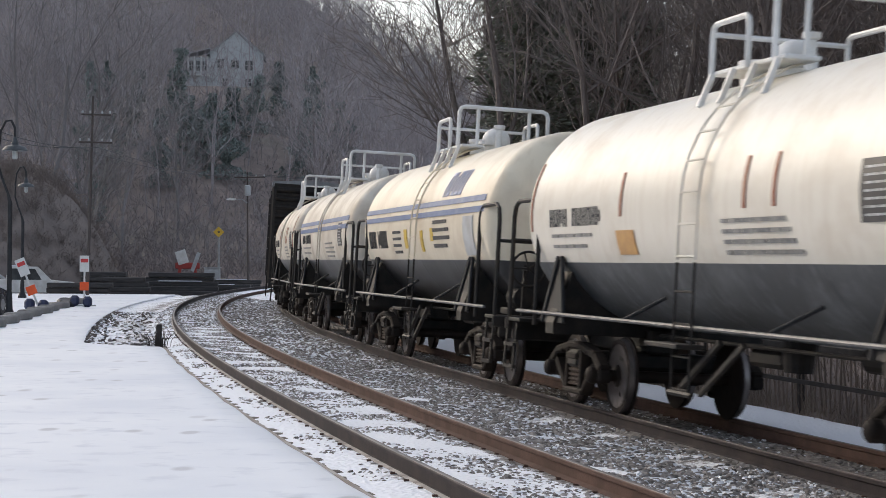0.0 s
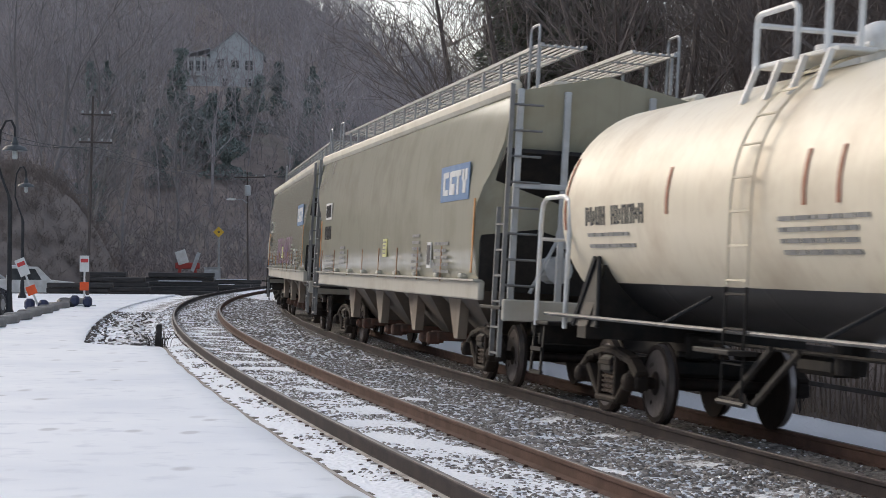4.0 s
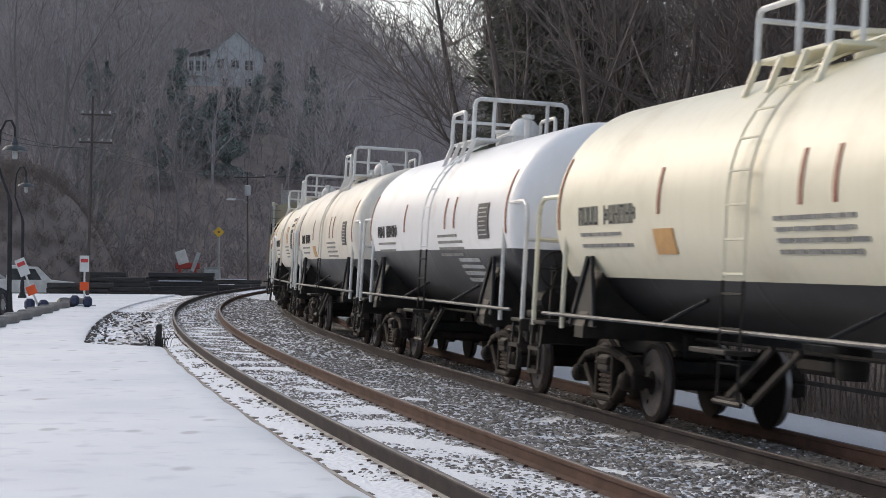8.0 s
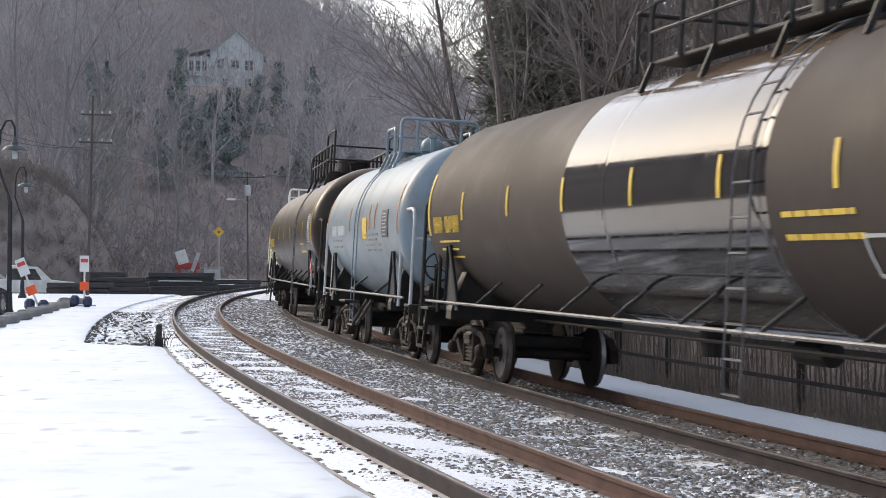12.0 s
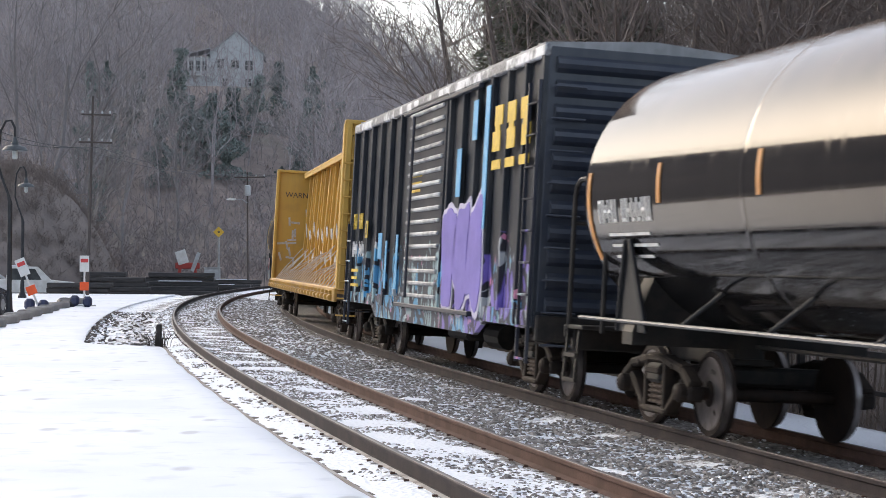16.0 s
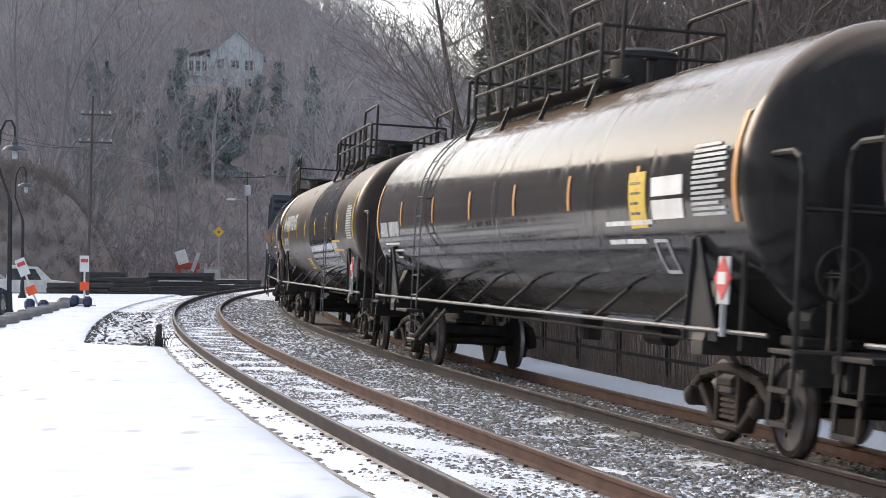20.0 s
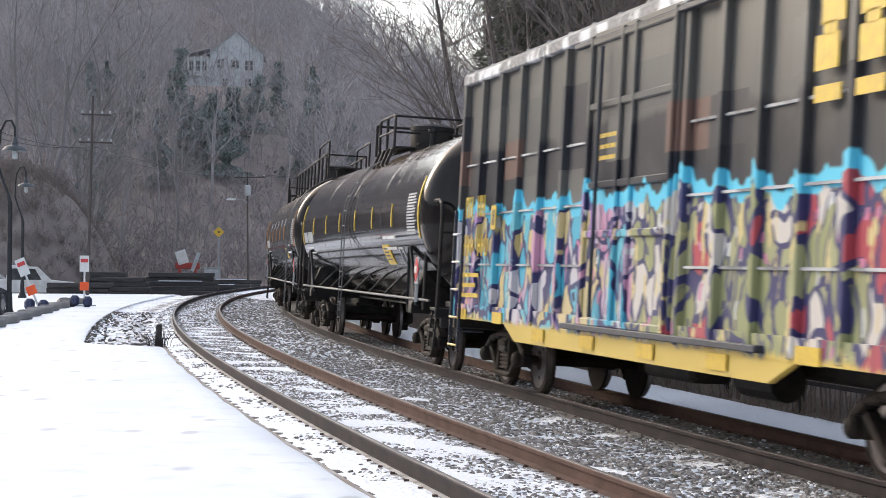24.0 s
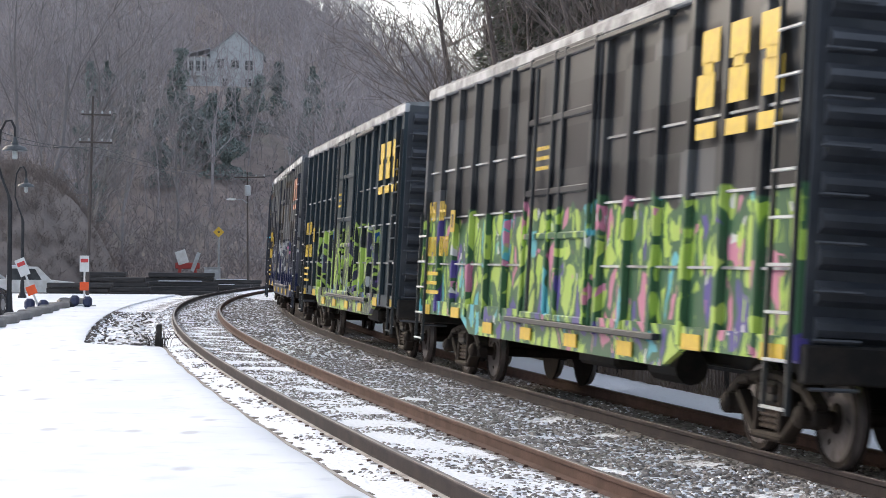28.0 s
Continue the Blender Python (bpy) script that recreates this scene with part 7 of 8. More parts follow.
        v, f = [], []
        rr = random.Random(700 + i)
        for k in range(2600):
            z = h * rr.random()
            rad = w * (0.35 + 0.5 * abs(math.sin(z * 0.9 + i)) + 0.3 * math.sin(z * 2.3)) * (1.05 - z / h) ** 0.4 * rr.random() ** 0.35
            an = rr.uniform(0, 6.283)
            c = Vector((rad * math.cos(an) + 0.02 * z, rad * math.sin(an), z))
            a = Vector((rr.uniform(-1, 1), rr.uniform(-1, 1), rr.uniform(-1, 1))) * 0.17
            d = Vector((rr.uniform(-1, 1), rr.uniform(-1, 1), rr.uniform(-1, 1))) * 0.13
            o = len(v)
            v += [tuple(c - a), tuple(c + d), tuple(c + a), tuple(c - d)]
            f.append((o, o + 1, o + 2, o + 3))
        part("crown", plain_mesh("crown", v, f, M["ivy"]), None, t, "clinging ivy leaves")
    # bigger single trees before the hill
    for i, (px, r, h, mat, lean) in enumerate(((-765, 128, 21, "bark_mid", (0.10, 0)), (-730, 126, 22, "bark_mid", (0.16, 0)), (-665, 140, 20, "bark_mid", (0.10, 0)), (-640, 150, 17, "bark_pale", (0.22, 0)), (-610, 150, 18, "bark_mid", (0.03, 0)), (-560, 150, 14, "bark_mid", (0, 0)), (-470, 165, 13, "bark_mid", (0.05, 0)),
                                             (-110, 165, 14, "bark_far", (0.02, 0)), (-45, 150, 14, "bark_far", (-0.02, 0)), (-240, 165, 14, "bark_mid", (0, 0)))):
        x, y = spot(px, r)
        (tv, tf), (cv, cf) = bare_tree(400 + i, h, 0.011 * h, [8, 5, 3], 3, thin=0.016, spread=0.75, lean=lean)
        t = thing("bare_tree", "tall leafless tree with pale limbs" if mat == "bark_pale" else "tall leafless tree before the hill", "tree", pose(x, y, hill_height(x, y)), group="trees before the hill")
        part("trunk", plain_mesh("trunk", tv, tf, M[mat]), None, t)
        part("crown", plain_mesh("crown", cv, cf, M[mat]), None, t)


def build_mound():
    vs, fs = [], []
    n, m = 36, 14
    for j in range(m + 1):
        q = j / m
        for i in range(n):
            a = 6.2832 * i / n
            x, y = 6.9 * q * math.cos(a), 10 * q * math.sin(a)
            hump = 7.9 * (1 - q * q) ** 0.9 + (noise.noise(Vector((x * 0.35, y * 0.35, 4))) * 1.0 + noise.noise(Vector((x * 1.1, y * 1.1, 9))) * 0.35) * (1 - q)
            vs.append((x, y, hump - 0.7))
    fs = [(j * n + i, j * n + (i + 1) % n, (j + 1) * n + (i + 1) % n, (j + 1) * n + i) for j in range(m) for i in range(n)]
    x, y = spot(-757, 119)
    solo("earth_mound", Shape().add(vs, fs), M["drygrass"], "earth mound grown over with dry tan grass", "mound", kind="structure", at=pose(x, y, 0), smooth=True)
    rnd = random.Random(3)
    bush = [joined_tree(80 + k, 1.5, 0.02, [8, 3], 3, thin=0.012, spread=1.1, fine=1) for k in range(4)]
    places = []
    for i in range(1100):
        q, a = math.sqrt(rnd.random()), rnd.uniform(0, 6.28)
        places.append((x + 6.6 * q * math.cos(a), y + 10 * q * math.sin(a), 7.9 * (1 - q * q) ** 0.9 - 0.8, a * 3, rnd.uniform(0.5, 1.1)))
    grove("mound_scrub", bush, places, M["drygrass"], "dry grass and scrub on the mound")


def house(x, y, z, turn, wall, roofm, label, w=8.2, d=9.0, eave=5.2, peak=8.6, wing=True, frames=None):
    frames = frames or M["white"]
    h = thing("house", label, "house", pose(x, y, z, 0, 0, turn))
    body = Shape().prism([(-w / 2, -4), (w / 2, -4), (w / 2, eave), (0, peak), (-w / 2, eave)], 0, d, "xz")
    part("wall", body, wall, h)
    for sx in (-1, 1):
        rf = Shape().add([(0, -0.4, peak + 0.12), (0, d + 0.4, peak + 0.12), (sx * (w / 2 + 0.45), d + 0.4, eave - 0.25), (sx * (w / 2 + 0.45), -0.4, eave - 0.25),
                          (0, -0.4, peak + 0.02), (0, d + 0.4, peak + 0.02), (sx * (w / 2 + 0.45), d + 0.4, eave - 0.38), (sx * (w / 2 + 0.45), -0.4, eave - 0.38)],
                         [(0, 1, 2, 3), (7, 6, 5, 4), (0, 3, 7, 4), (1, 5, 6, 2), (2, 6, 7, 3), (0, 4, 5, 1)])
        part("roof", rf, roofm, h)
    glass = M["window_glass"]

    def win(cx, cz, ww, wh, yy=-0.02):
        fr = part("window", Shape().box((cx, yy - 0.03, cz), (ww + 0.24, 0.08, wh + 0.24), bev=0.02), frames, h)
        part("pane", Shape().box((cx, yy - 0.08, cz), (ww, 0.03, wh)), glass, fr)
        part("glazing_bar", Shape().box((cx, yy - 0.10, cz), (0.06, 0.03, wh)).box((cx, yy - 0.10, cz), (ww, 0.03, 0.06)), frames, fr)

    if eave > 4:
        win(-0.2, 3.6, 1.2, 1.1)
        win(1.9, 3.4, 1.2, 1.5)
        win(-2.4, 3.6, 1.0, 1.4)
    if wing:
        win(-w * 0.22, 0.8, 0.9, 1.1)
        win(w * 0.22, 0.8, 0.9, 1.1)
    if wing:
        part("wall", Shape().box((-w / 2 - 2.2, 3.0, 0.4), (4.4, 5.0, 8.4)), wall, h)
        part("roof", Shape().prism([(-w / 2 - 4.8, 4.6), (-w / 2 + 0.02, 5.9), (-w / 2 + 0.02, 6.05), (-w / 2 - 4.8, 4.75)], -0.3, 5.8, "xz"), roofm, h, "snow-covered lean-to roof")
        for k in range(5):
            part("porch_post", Shape().box((-w / 2 - 4.3 + k * 1.0, 0.1, 3.3), (0.16, 0.16, 2.9), bev=0.02), M["white"], h)
        part("porch_floor", Shape().box((-w / 2 - 2.3, 0.3, 1.8), (4.6, 0.9, 0.16), bev=0.02), M["white"], h)
        for k in range(4):
            win(-w / 2 - 3.8 + k * 1.0, 3.3, 0.6, 1.5, 0.48)


def build_buildings():
    M["window_glass"] = surface("dark_window_glass", (0.03, 0.035, 0.04), (0.06, 0.065, 0.07), 2, 0.12, bump=0)
    # siding of both houses carries the haze in its colour
    M["siding"] = surface("haze_grey_siding", (0.55, 0.575, 0.58), (0.45, 0.475, 0.48), 0.7, 0.7, stretch=(0.5, 0.5, 6), fine=5)
    M["siding_red"] = surface("brown_red_siding", (0.33, 0.245, 0.225), (0.28, 0.22, 0.20), 0.7, 0.8, fine=5)
    M["roof_snow"] = surface("snowy_shingles", (0.44, 0.45, 0.47), (0.32, 0.32, 0.33), 0.6, 0.9, fine=5)
    house(HOUSE[0], HOUSE[1], HOUSE[2], 6.0, M["siding"], M["roof_snow"], "two-storey gabled house with a porch on the wooded hill, greyed for haze", frames=M["siding"])
    x, y = spot(-384, 215)
    house(x, y, hill_height(x, y) - 2.2, -12, M["siding_red"], M["siding_red"], "small red-brown house half hidden on the slope", 3.6, 5.0, 3.0, 4.2, False, M["siding_red"])


def utility_pole(px, r, height, arms, label, lean=0.0, lamp=None, can=False):
    x, y = spot(px, r)
    p = thing("utility_pole", label, "utility pole", pose(x, y, -0.6, 0, lean, 0), group="utility poles")
    part("pole", Shape().tube([(0, 0, -0.3), (0, 0, height * 0.5), (0, 0, height)], [0.085, 0.07, 0.055], 9), M["pole"], p)
    for z, w, off in arms:
        a = part("cross_arm", Shape().box((off, -0.12, z), (w, 0.08, 0.085), bev=0.015), M["pole"], p)
        for k in (-0.46, -0.2, 0.2, 0.46):
            part("insulator", Shape().lathe([(z + 0.06, 0.03), (z + 0.10, 0.055), (z + 0.16, 0.055), (z + 0.2, 0.02)], 8, "z", (off + k * w, -0.12, 0)), M["grey_paint"], a)
    if lamp:
        z, run = lamp
        part("lamp_arm", Shape().tube([(0, -0.05, z - 0.15), (-run * 0.4, -0.05, z + 0.12), (-run, -0.05, z + 0.12)], 0.035, 6), M["galv"], p)
        part("lamp_head", Shape().prism([(-run - 0.55, z + 0.06), (-run + 0.1, z + 0.04), (-run + 0.12, z + 0.18), (-run - 0.3, z + 0.22), (-run - 0.55, z + 0.14)], -0.18, 0.08, "xz"), M["white"], p)
    if can:
        part("transformer", Shape().lathe([(height * 0.80, 0.05), (height * 0.80 + 0.03, 0.22), (height * 0.80 + 0.75, 0.22), (height * 0.80 + 0.8, 0.05)], 12, "z", (0.05, -0.32, 0)), M["grey_paint"], p)
    return x, y


def wire(p, q, sag, label):
    pts = []
    for k in range(15):
        t = k / 14
        v = Vector(p).lerp(Vector(q), t)
        pts.append((v.x, v.y, v.z - sag * 4 * t * (1 - t)))
    solo("overhead_wire", Shape().tube(pts, 0.018, 4), M["iron"], label, "wire")


def gooseneck_lamp(px, r, height, label):
    """Station lamp: iron post that swells out in an S, curls over and carries a wide hood."""
    x, y = spot(px, r)
    k = height / 6.2
    L = thing("gooseneck_lamp", label, "lamp post", pose(x, y, -0.1, 0, 0, 0), group="station lamps")
    pts = [(0, 0, 0), (0, 0, 3.55), (-0.06, 0, 3.85), (-0.22, 0, 4.25), (-0.36, 0, 4.7), (-0.36, 0, 5.3), (-0.30, 0, 5.8), (-0.15, 0, 6.1), (0.02, 0, 6.12), (0.13, 0, 5.9), (0.14, 0, 5.55)]
    part("post", Shape().tube([(a * k, b * k, c * k) for a, b, c in pts], [0.075 * k] * 2 + [0.04 * k] * 9, 8), M["iron"], L, smooth=True)
    part("base", Shape().lathe([(0, 0.2 * k), (0.1, 0.2 * k), (0.3 * k, 0.11 * k), (0.8 * k, 0.09 * k)], 12, "z"), M["iron"], L)
    part("hood", Shape().lathe([(5.18 * k, 0.37 * k), (5.20 * k, 0.39 * k), (5.30 * k, 0.32 * k), (5.37 * k, 0.12 * k), (5.50 * k, 0.08 * k), (5.62 * k, 0.05 * k)], 18, "z", (0.14 * k, 0, 0)), M["hood"], L, "wide grey-green metal hood", smooth=True)
    part("bulb", Shape().lathe([(4.92 * k, 0.05 * k), (4.95 * k, 0.085 * k), (5.2 * k, 0.085 * k)], 10, "z", (0.14 * k, 0, 0)), M["bulb_glass"], L, smooth=True)


def barrier_sign(px, r, tilt, label, h=1.75):
    """White notice on a stand, an orange flag below it, dark blue sandbags on its feet."""
    x, y = spot(px, r)
    b = thing("barrier_sign", label, "sign", pose(x, y, -0.08, 0, 0, 4), group="notices on stands")
    lean = pose(0, 0, 0, 0, tilt, 0)
    for nm, c, s, m in (("post", (0, 0, h * 0.5), (0.07, 0.05, h), M["white"]), ("sign_board", (0, -0.05, h - 0.10), (0.36, 0.025, 0.62), M["white"]), ("sign_print", (0, -0.066, h + 0.02), (0.28, 0.006, 0.14), M["placard_red"]),
                        ("flag", (0, -0.06, h * 0.45), (0.34, 0.03, 0.32), M["flag"])):
        part(nm, Shape().box(c, s, bev=0.008), m, b, at=lean, label="bright orange flag" if nm == "flag" else "")
    part("foot", Shape().bar((-0.45, 0, 0.05), (0.45, 0, 0.05), 0.06, 0.06).bar((0, -0.4, 0.05), (0, 0.4, 0.05), 0.06, 0.06), M["white"], b)
    for dx, dz in ((-0.34, 0.24), (0.14, 0.20)):
        part("sandbag", Shape().box((dx, -0.18, dz), (0.34, 0.36, 0.40), bev=0.09), M["blue_bag"], b, "dark blue weighted bag")


def motor_car(px, r, turn, mat, label, pickup=False):
    x, y = spot(px, r)
    c = thing("pickup_truck" if pickup else "parked_car", label, "truck" if pickup else "car", pose(x, y, -0.08 if r < 90 else -0.55, 0, 0, turn))
    if pickup:
        body = Shape().prism([(-2.7, 0.45), (2.7, 0.45), (2.75, 1.0), (1.5, 1.12), (0.75, 1.85), (-0.75, 1.88), (-0.95, 1.15), (-2.7, 1.15)], -0.92, 0.92, "xz")
    else:
        body = Shape().prism([(-2.25, 0.38), (2.2, 0.38), (2.25, 0.75), (1.15, 0.92), (0.45, 1.42), (-0.95, 1.46), (-1.75, 1.05), (-2.28, 0.98)], -0.85, 0.85, "xz")
    part("body", body, mat, c)
    for sy in (-1, 1):
        gl = [(0.98, 1.14), (0.62, 1.74), (-0.62, 1.76), (-0.75, 1.14)] if pickup else [(0.85, 0.98), (0.36, 1.36), (-0.88, 1.39), (-1.45, 1.02)]
        part("side_window", Shape().prism(gl, sy * (0.93 if pickup else 0.86), sy * (0.935 if pickup else 0.866), "xz"), M["window_glass"], c)
        for wx in ((-1.75, 1.75) if pickup else (-1.35, 1.4)):
            w = part("wheel", Shape().lathe([(sy * 0.68, 0.30), (sy * 0.70, 0.35), (sy * 0.87, 0.35), (sy * 0.90, 0.30)], 18, "y", (wx, 0, 0.35)), M["iron"], c)
            part("rim", Shape().lathe([(sy * 0.895, 0.2), (sy * 0.91, 0.18)], 14, "y", (wx, 0, 0.35)), M["galv"], w)
        part("tail_lamp", Shape().box((-2.27 if not pickup else -2.71, sy * 0.66, 0.82), (0.04, 0.25, 0.14), bev=0.01), M["placard_red"], c)
        part("headlamp", Shape().box((2.24 if not pickup else 2.74, sy * 0.62, 0.70), (0.05, 0.3, 0.14), bev=0.01), M["galv"], c)
    part("bumper", Shape().box((-2.3 if not pickup else -2.75, 0, 0.5), (0.14, 1.66, 0.16), bev=0.03), M["galv"], c)
    part("roof_snow", Shape().box((-0.25, 0, 1.49 if not pickup else 1.9), (1.0, 1.4, 0.07), bev=0.03), M["snow"], c, "patch of snow on the roof")


def build_small_things():
    M["hood"] = surface("grey_green_hood", (0.05, 0.058, 0.062), (0.09, 0.10, 0.105), 6, 0.45, 0.2)
    M["bulb_glass"] = surface("frosted_bulb", (0.6, 0.62, 0.6), (0.5, 0.52, 0.5), 8, 0.3, bump=0)
    M["flag"] = surface("orange_flag", (0.92, 0.13, 0.03), (0.85, 0.10, 0.02), 6, 0.6)
    M["blue_bag"] = surface("dark_blue_bag", (0.025, 0.035, 0.09), (0.04, 0.045, 0.08), 8, 0.6)
    M["sign_yellow"] = surface("yellow_sign", (0.80, 0.50, 0.04), (0.7, 0.42, 0.05), 8, 0.4, bump=0.03)
    M["blacktimber"] = surface("tarred_timber", (0.042, 0.040, 0.041), (0.085, 0.078, 0.074), 3, 0.75, stretch=(0.5, 4, 4))
    M["concrete"] = surface("grey_concrete", (0.33, 0.32, 0.30), (0.22, 0.21, 0.20), 3, 0.85)
    M["carblue"] = surface("dark_blue_car_paint", (0.018, 0.025, 0.045), (0.03, 0.035, 0.05), 1, 0.25, bump=0)
    gooseneck_lamp(-767, 58.5, 6.2, "black gooseneck station lamp with a wide hood")
    gooseneck_lamp(-744, 88, 6.2, "black gooseneck station lamp farther along the yard")
    ax, ay = utility_pole(-629, 95, 10.6, [(8.25, 1.7, 0.2), (9.65, 1.5, 0.2)], "tall dark timber utility pole with cross arms", lean=1.2)
    bx, by = utility_pole(-345, 138, 8.9, [(8.5, 2.3, 0.2)], "timber utility pole with a street lamp arm", lean=-0.6, lamp=(6.75, 1.0), can=True)
    cx, cy = spot(-900, 80)
    dx, dy = spot(420, 240)
    for off in (-0.5, 0.5):
        wire((ax + off, ay, 7.4), (bx + off * 1.6, by, 8.1), 0.5, "thin overhead wire between the poles")
        wire((ax + off, ay, 7.4), (cx + off, cy, 8.0), 0.5, "thin overhead wire leaving over the yard")
        wire((bx + off * 1.6, by, 8.1), (dx + off, dy, 13.0), 1.0, "thin overhead wire running over the line")
    # yellow diamond sign by the line
    x, y = spot(-397, 134)
    s = thing("yellow_sign", "yellow diamond warning sign on a thin grey post", "sign", pose(x, y, -0.6))
    part("post", Shape().tube([(0, 0, 0), (0, 0, 4.1)], 0.075, 8), M["galv"], s)
    part("sign_plate", Shape().box((0, -0.07, 0), (0.56, 0.03, 0.56), pose(0, 0, 0, 0, 45, 0).to_3x3(), 0.01).mesh("sign_plate", [M["sign_yellow"]]), None, s, at=pose(0, 0, 4.35))
    part("symbol", Shape().box((0, -0.09, 0), (0.2, 0.012, 0.05), pose(0, 0, 0, 0, 45, 0).to_3x3()).box((0, -0.094, 0), (0.2, 0.012, 0.05), pose(0, 0, 0, 0, -45, 0).to_3x3()).mesh("symbol", [M["black"]]), None, s, at=pose(0, 0, 4.35))
    barrier_sign(-634, 72, 0, "white notice and orange flag on a weighted stand")
    barrier_sign(-712, 66, -22, "tilted white notice with an orange flag on a folding stand")
    # rubber ring left in the snow
    x, y = spot(-665, 72)
    solo("old_tyre", Shape().lathe([(-0.1, 0.22), (-0.12, 0.30), (-0.05, 0.38), (0.05, 0.38), (0.12, 0.30), (0.1, 0.22)], 20, "z"), M["iron"], "old black tyre lying in the snow", "tyre", at=pose(x, y, 0.08, 12, 8, 0), smooth=True)
    # kerb stones along the yard
    stone = Shape().box((0, 0, 0.12), (1.7, 0.32, 0.26), bev=0.05)
    me = stone.mesh("wheel_stop", [M["concrete"]])
    for k in range(9):
        p = np.array(spot(-800, 50)) + (np.array(spot(-655, 76)) - np.array(spot(-800, 50))) * (k / 8)
        w = tagged(new("wheel_stop", me), "grey concrete wheel stop dusted with snow", "wheel stop", "wheel stops")
        w.matrix_basis = pose(float(p[0]), float(p[1]), -0.09, 0, 0, 84 + 5 * math.sin(k * 3.0))
    motor_car(-852, 60, 86, M["carblue"], "dark blue parked car in the snowy yard")
    motor_car(-742, 104, 12, M["white"], "white pickup truck parked behind the yard", True)
    motor_car(-800, 106, 10, M["galv"], "silver parked car behind the yard")
    # tarred timbers stacked beyond the yard, a kiosk and the red trestle
    rnd = random.Random(6)
    for k, (p0, p1, r, z, hgt) in enumerate(((-705, -585, 100, 0.0, 0.8), (-600, -520, 103, 0.0, 0.95), (-535, -400, 108, 0.0, 0.5), (-535, -395, 109, 0.52, 0.5), (-530, -405, 110, 1.04, 0.28), (-470, -330, 114, 0.0, 0.55), (-420, -322, 118, 0.0, 0.8), (-645, -560, 106, 0.0, 1.1))):
        (x0, y0), (x1, y1) = spot(p0, r), spot(p1, r)
        t = thing("timber_stack", "low stack of black tarred timbers with snow on top", "timber stack", pose((x0 + x1) / 2, (y0 + y1) / 2, -0.6 + z), group="timber stacks")
        L = math.hypot(x1 - x0, y1 - y0)
        n = max(2, int(1.45 * hgt / 0.26))
        for j in range(n):
            part("timber", Shape().box((rnd.uniform(-0.2, 0.2), rnd.uniform(-0.1, 0.1), 0.14 + j * 0.27), (L * rnd.uniform(0.9, 1.0), 0.5, 0.26), bev=0.03), M["blacktimber"], t)
        if k in (3, 5, 6):
            part("snow_cover", Shape().box((rnd.uniform(-0.4, 0.4), -0.05, 0.03 + n * 0.27), (L * 0.55, 0.42, 0.05), bev=0.02), M["snow"], t)
    x, y = spot(-452, 122)
    red = surface("red_painted_steel", (0.42, 0.05, 0.04), (0.30, 0.05, 0.04), 5, 0.6)
    a = thing("red_trestle", "red steel trestle with a white panel", "trestle", pose(x, y, -0.6))
    for sx in (-1, 1):
        part("leg", Shape().bar((sx * 0.75, 0, 0), (sx * 0.45, 0, 2.0), 0.22, 0.2, 0.03), red, a)
    part("beam", Shape().box((0, 0, 1.95), (1.6, 0.25, 0.4), bev=0.05), red, a)
    part("panel", Shape().box((-0.35, -0.16, 2.5), (0.7, 0.05, 0.9), pose(0, 0, 0, 0, -18, 0).to_3x3(), 0.01), M["white"], a)
    part("panel", Shape().box((0.55, -0.16, 2.2), (0.25, 0.05, 1.3), pose(0, 0, 0, 0, 20, 0).to_3x3(), 0.01), M["grey_paint"], a)
    x, y = spot(-408, 121)
    k = thing("steel_cabinet", "grey trackside steel cabinet", "cabinet", pose(x, y, -0.6))
    part("body", Shape().box((0, 0, 0.9), (1.0, 0.7, 1.8), bev=0.04), M["grey_paint"], k)
    part("door", Shape().box((0, -0.37, 0.9), (0.84, 0.04, 1.5), bev=0.01), M["grey_paint"], k)
    part("lid", Shape().box((0, 0, 1.84), (1.1, 0.8, 0.08), bev=0.02), M["galv"], k)
    # snowy road beyond, with its verge of pale grass
    (x0, y0), (x1, y1) = spot(-430, 128), spot(-250, 132)
    road = Shape().add([(x0, y0, -0.5), (x1, y1, -0.5), (x1 + 2, y1 + 12, -0.3), (x0 - 2, y0 + 12, -0.3)], [(0, 1, 2, 3)])
    solo("snowy_road", road, M["snow"], "snow-covered road across the far end of the line", "road", kind="structure")
    (x0, y0), (x1, y1) = spot(-545, 122), spot(-440, 124)
    verge = Shape().add([(x0, y0, -0.1), (x1, y1, -0.1), (x1 + 1, y1 + 10, 0.4), (x0 - 1, y0 + 10, 0.4), (x0, y0, -0.6), (x1, y1, -0.6)], [(0, 1, 2, 3), (4, 5, 1, 0)])
    solo("grass_verge", verge, surface("pale_winter_grass", (0.22, 0.24, 0.14), (0.30, 0.28, 0.20), 0.8, 0.95, fine=8), "pale winter grass verge", "grass", kind="structure")


build_mound()
build_woods()
build_buildings()
build_small_things()


# ---- everything that moves ----
def pose_on_track(s, half):
    """Car pose when its middle is s metres along the running track, on two pivots half metres fore and aft."""
    ax, ay, bx, by = (float(np.interp(q, RS, a)) for q in (s + half, s - half) for a in (RX, RY))
    yaw = math.degrees(math.atan2(ay - by, ax - bx))
    return pose((ax + bx) / 2, (ay + by) / 2, DROP + CANT / 2, LEAN, 0, yaw)


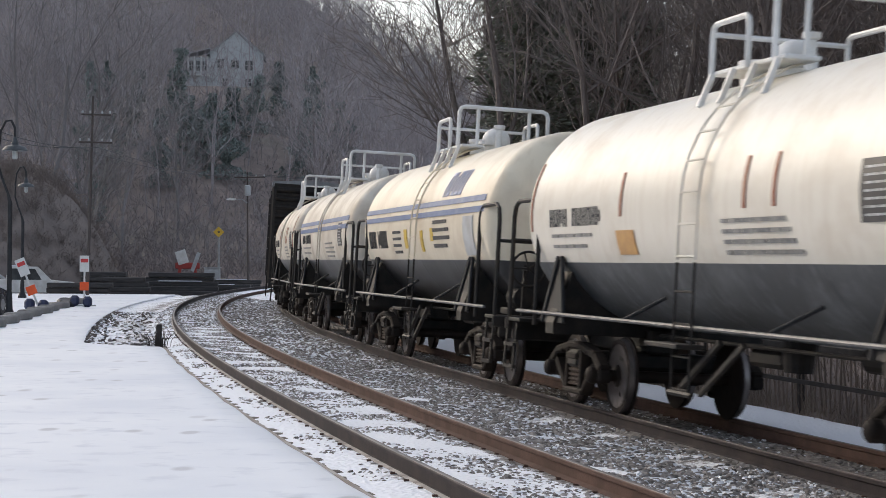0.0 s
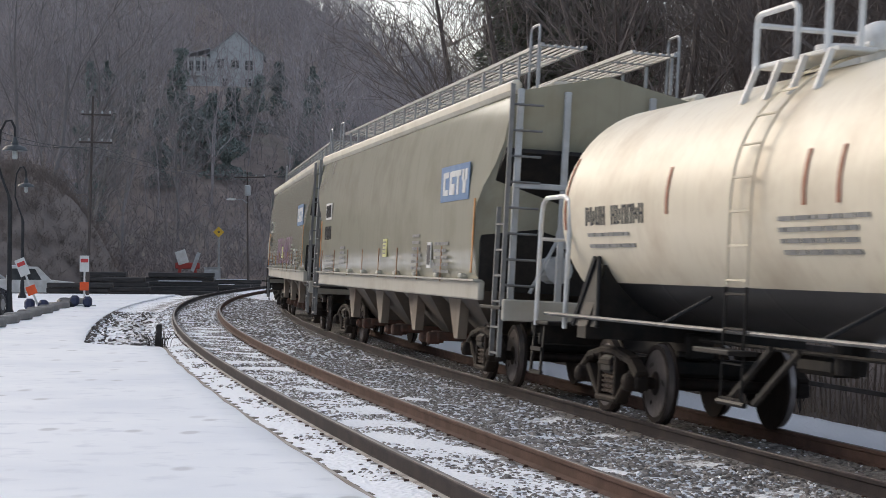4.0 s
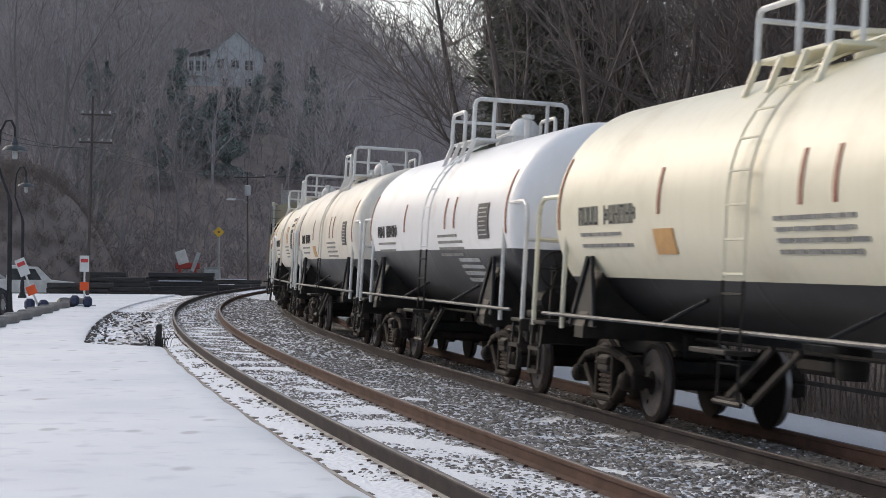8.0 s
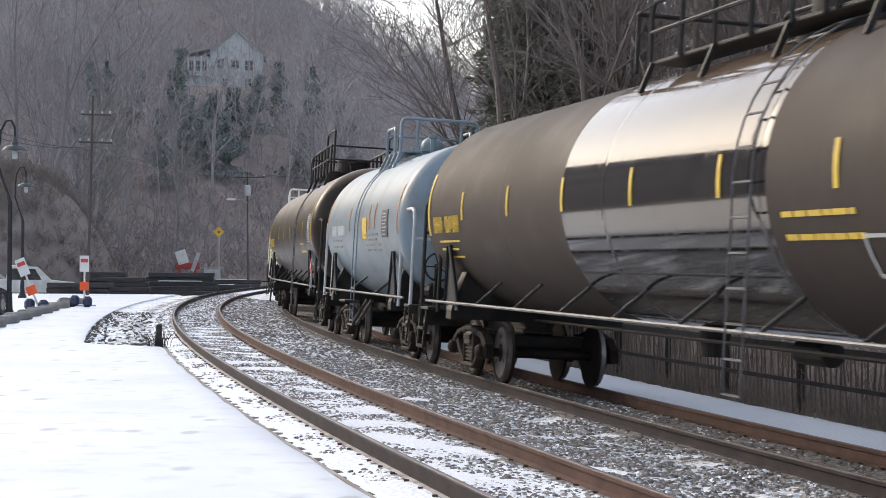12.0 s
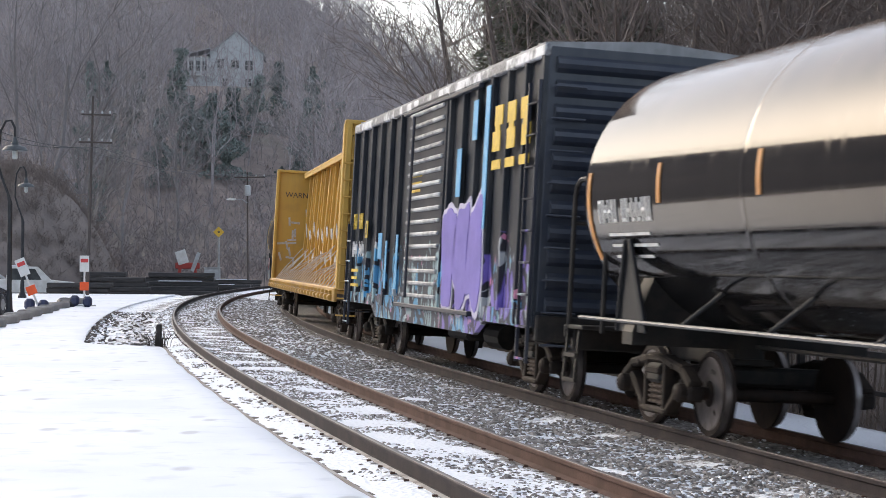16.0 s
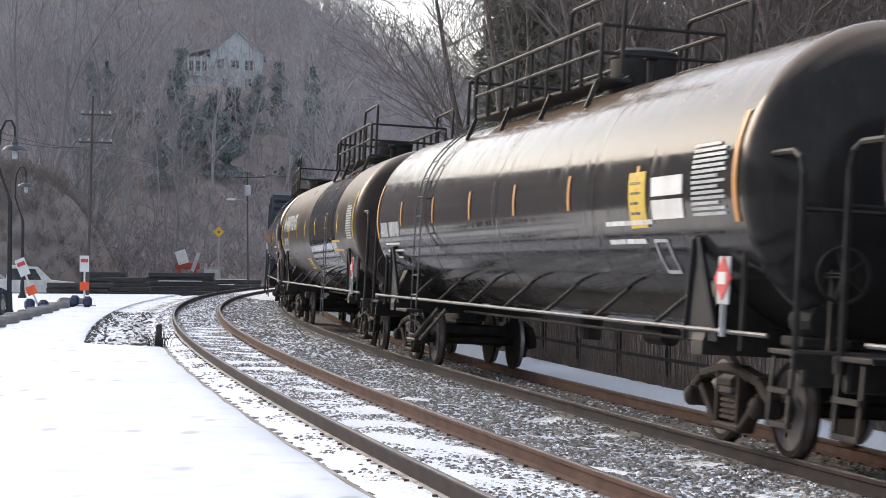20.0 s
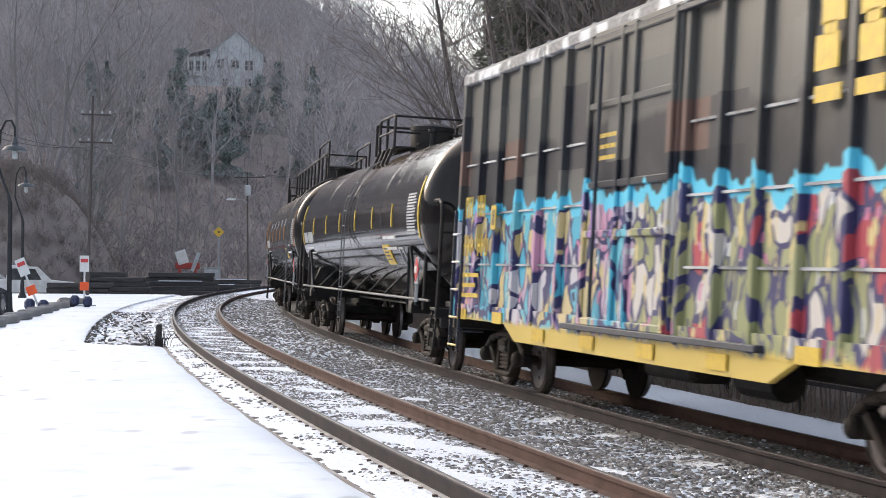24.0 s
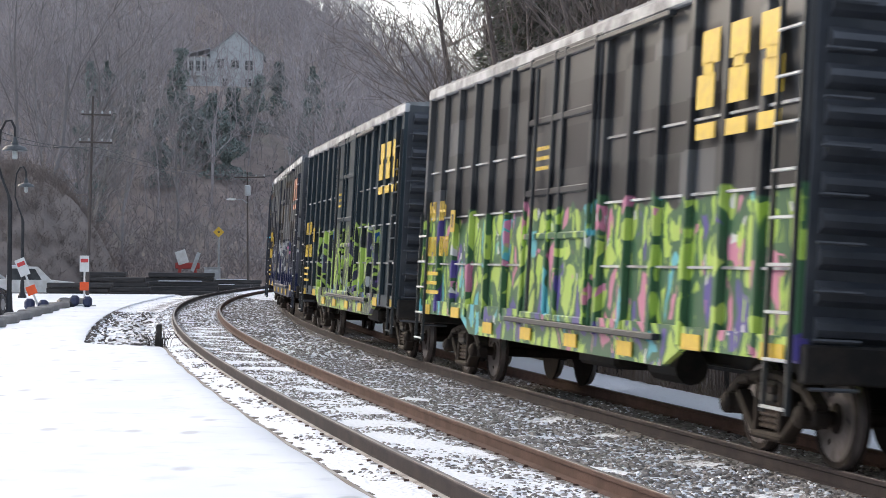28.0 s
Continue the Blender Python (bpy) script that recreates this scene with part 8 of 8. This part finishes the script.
def motions():
    times = [0.35 * i for i in range(80)] + [28.0]
    for car, start, half, wheels in TRAIN:
        walk(car, [(t, pose_on_track(start + SPEED * t, half)) for t in times])
        for ob, radius, along in wheels:
            # the wheels roll while the car is on the stretch before the camera
            t0 = max(0.0, min(27.0, (0.0 - start - along) / SPEED))
            t1 = max(t0 + 0.1, min(28.0, (42.0 - start - along) / SPEED))
            rows, f0, f1 = [], int(t0 * FPS), int(t1 * FPS)
            base = ob.matrix_basis.copy()
            ks = sorted({0, *range(f0, f1 + 1), int(28 * FPS)})
            ang = 0.0
            for i, k in enumerate(ks):
                if f0 < k <= f1:
                    ang += math.degrees(SPEED / FPS / radius)
                rows.append((k / FPS, base @ pose(0, 0, 0, 0, ang, 0)))
            walk(ob, rows)


motions()
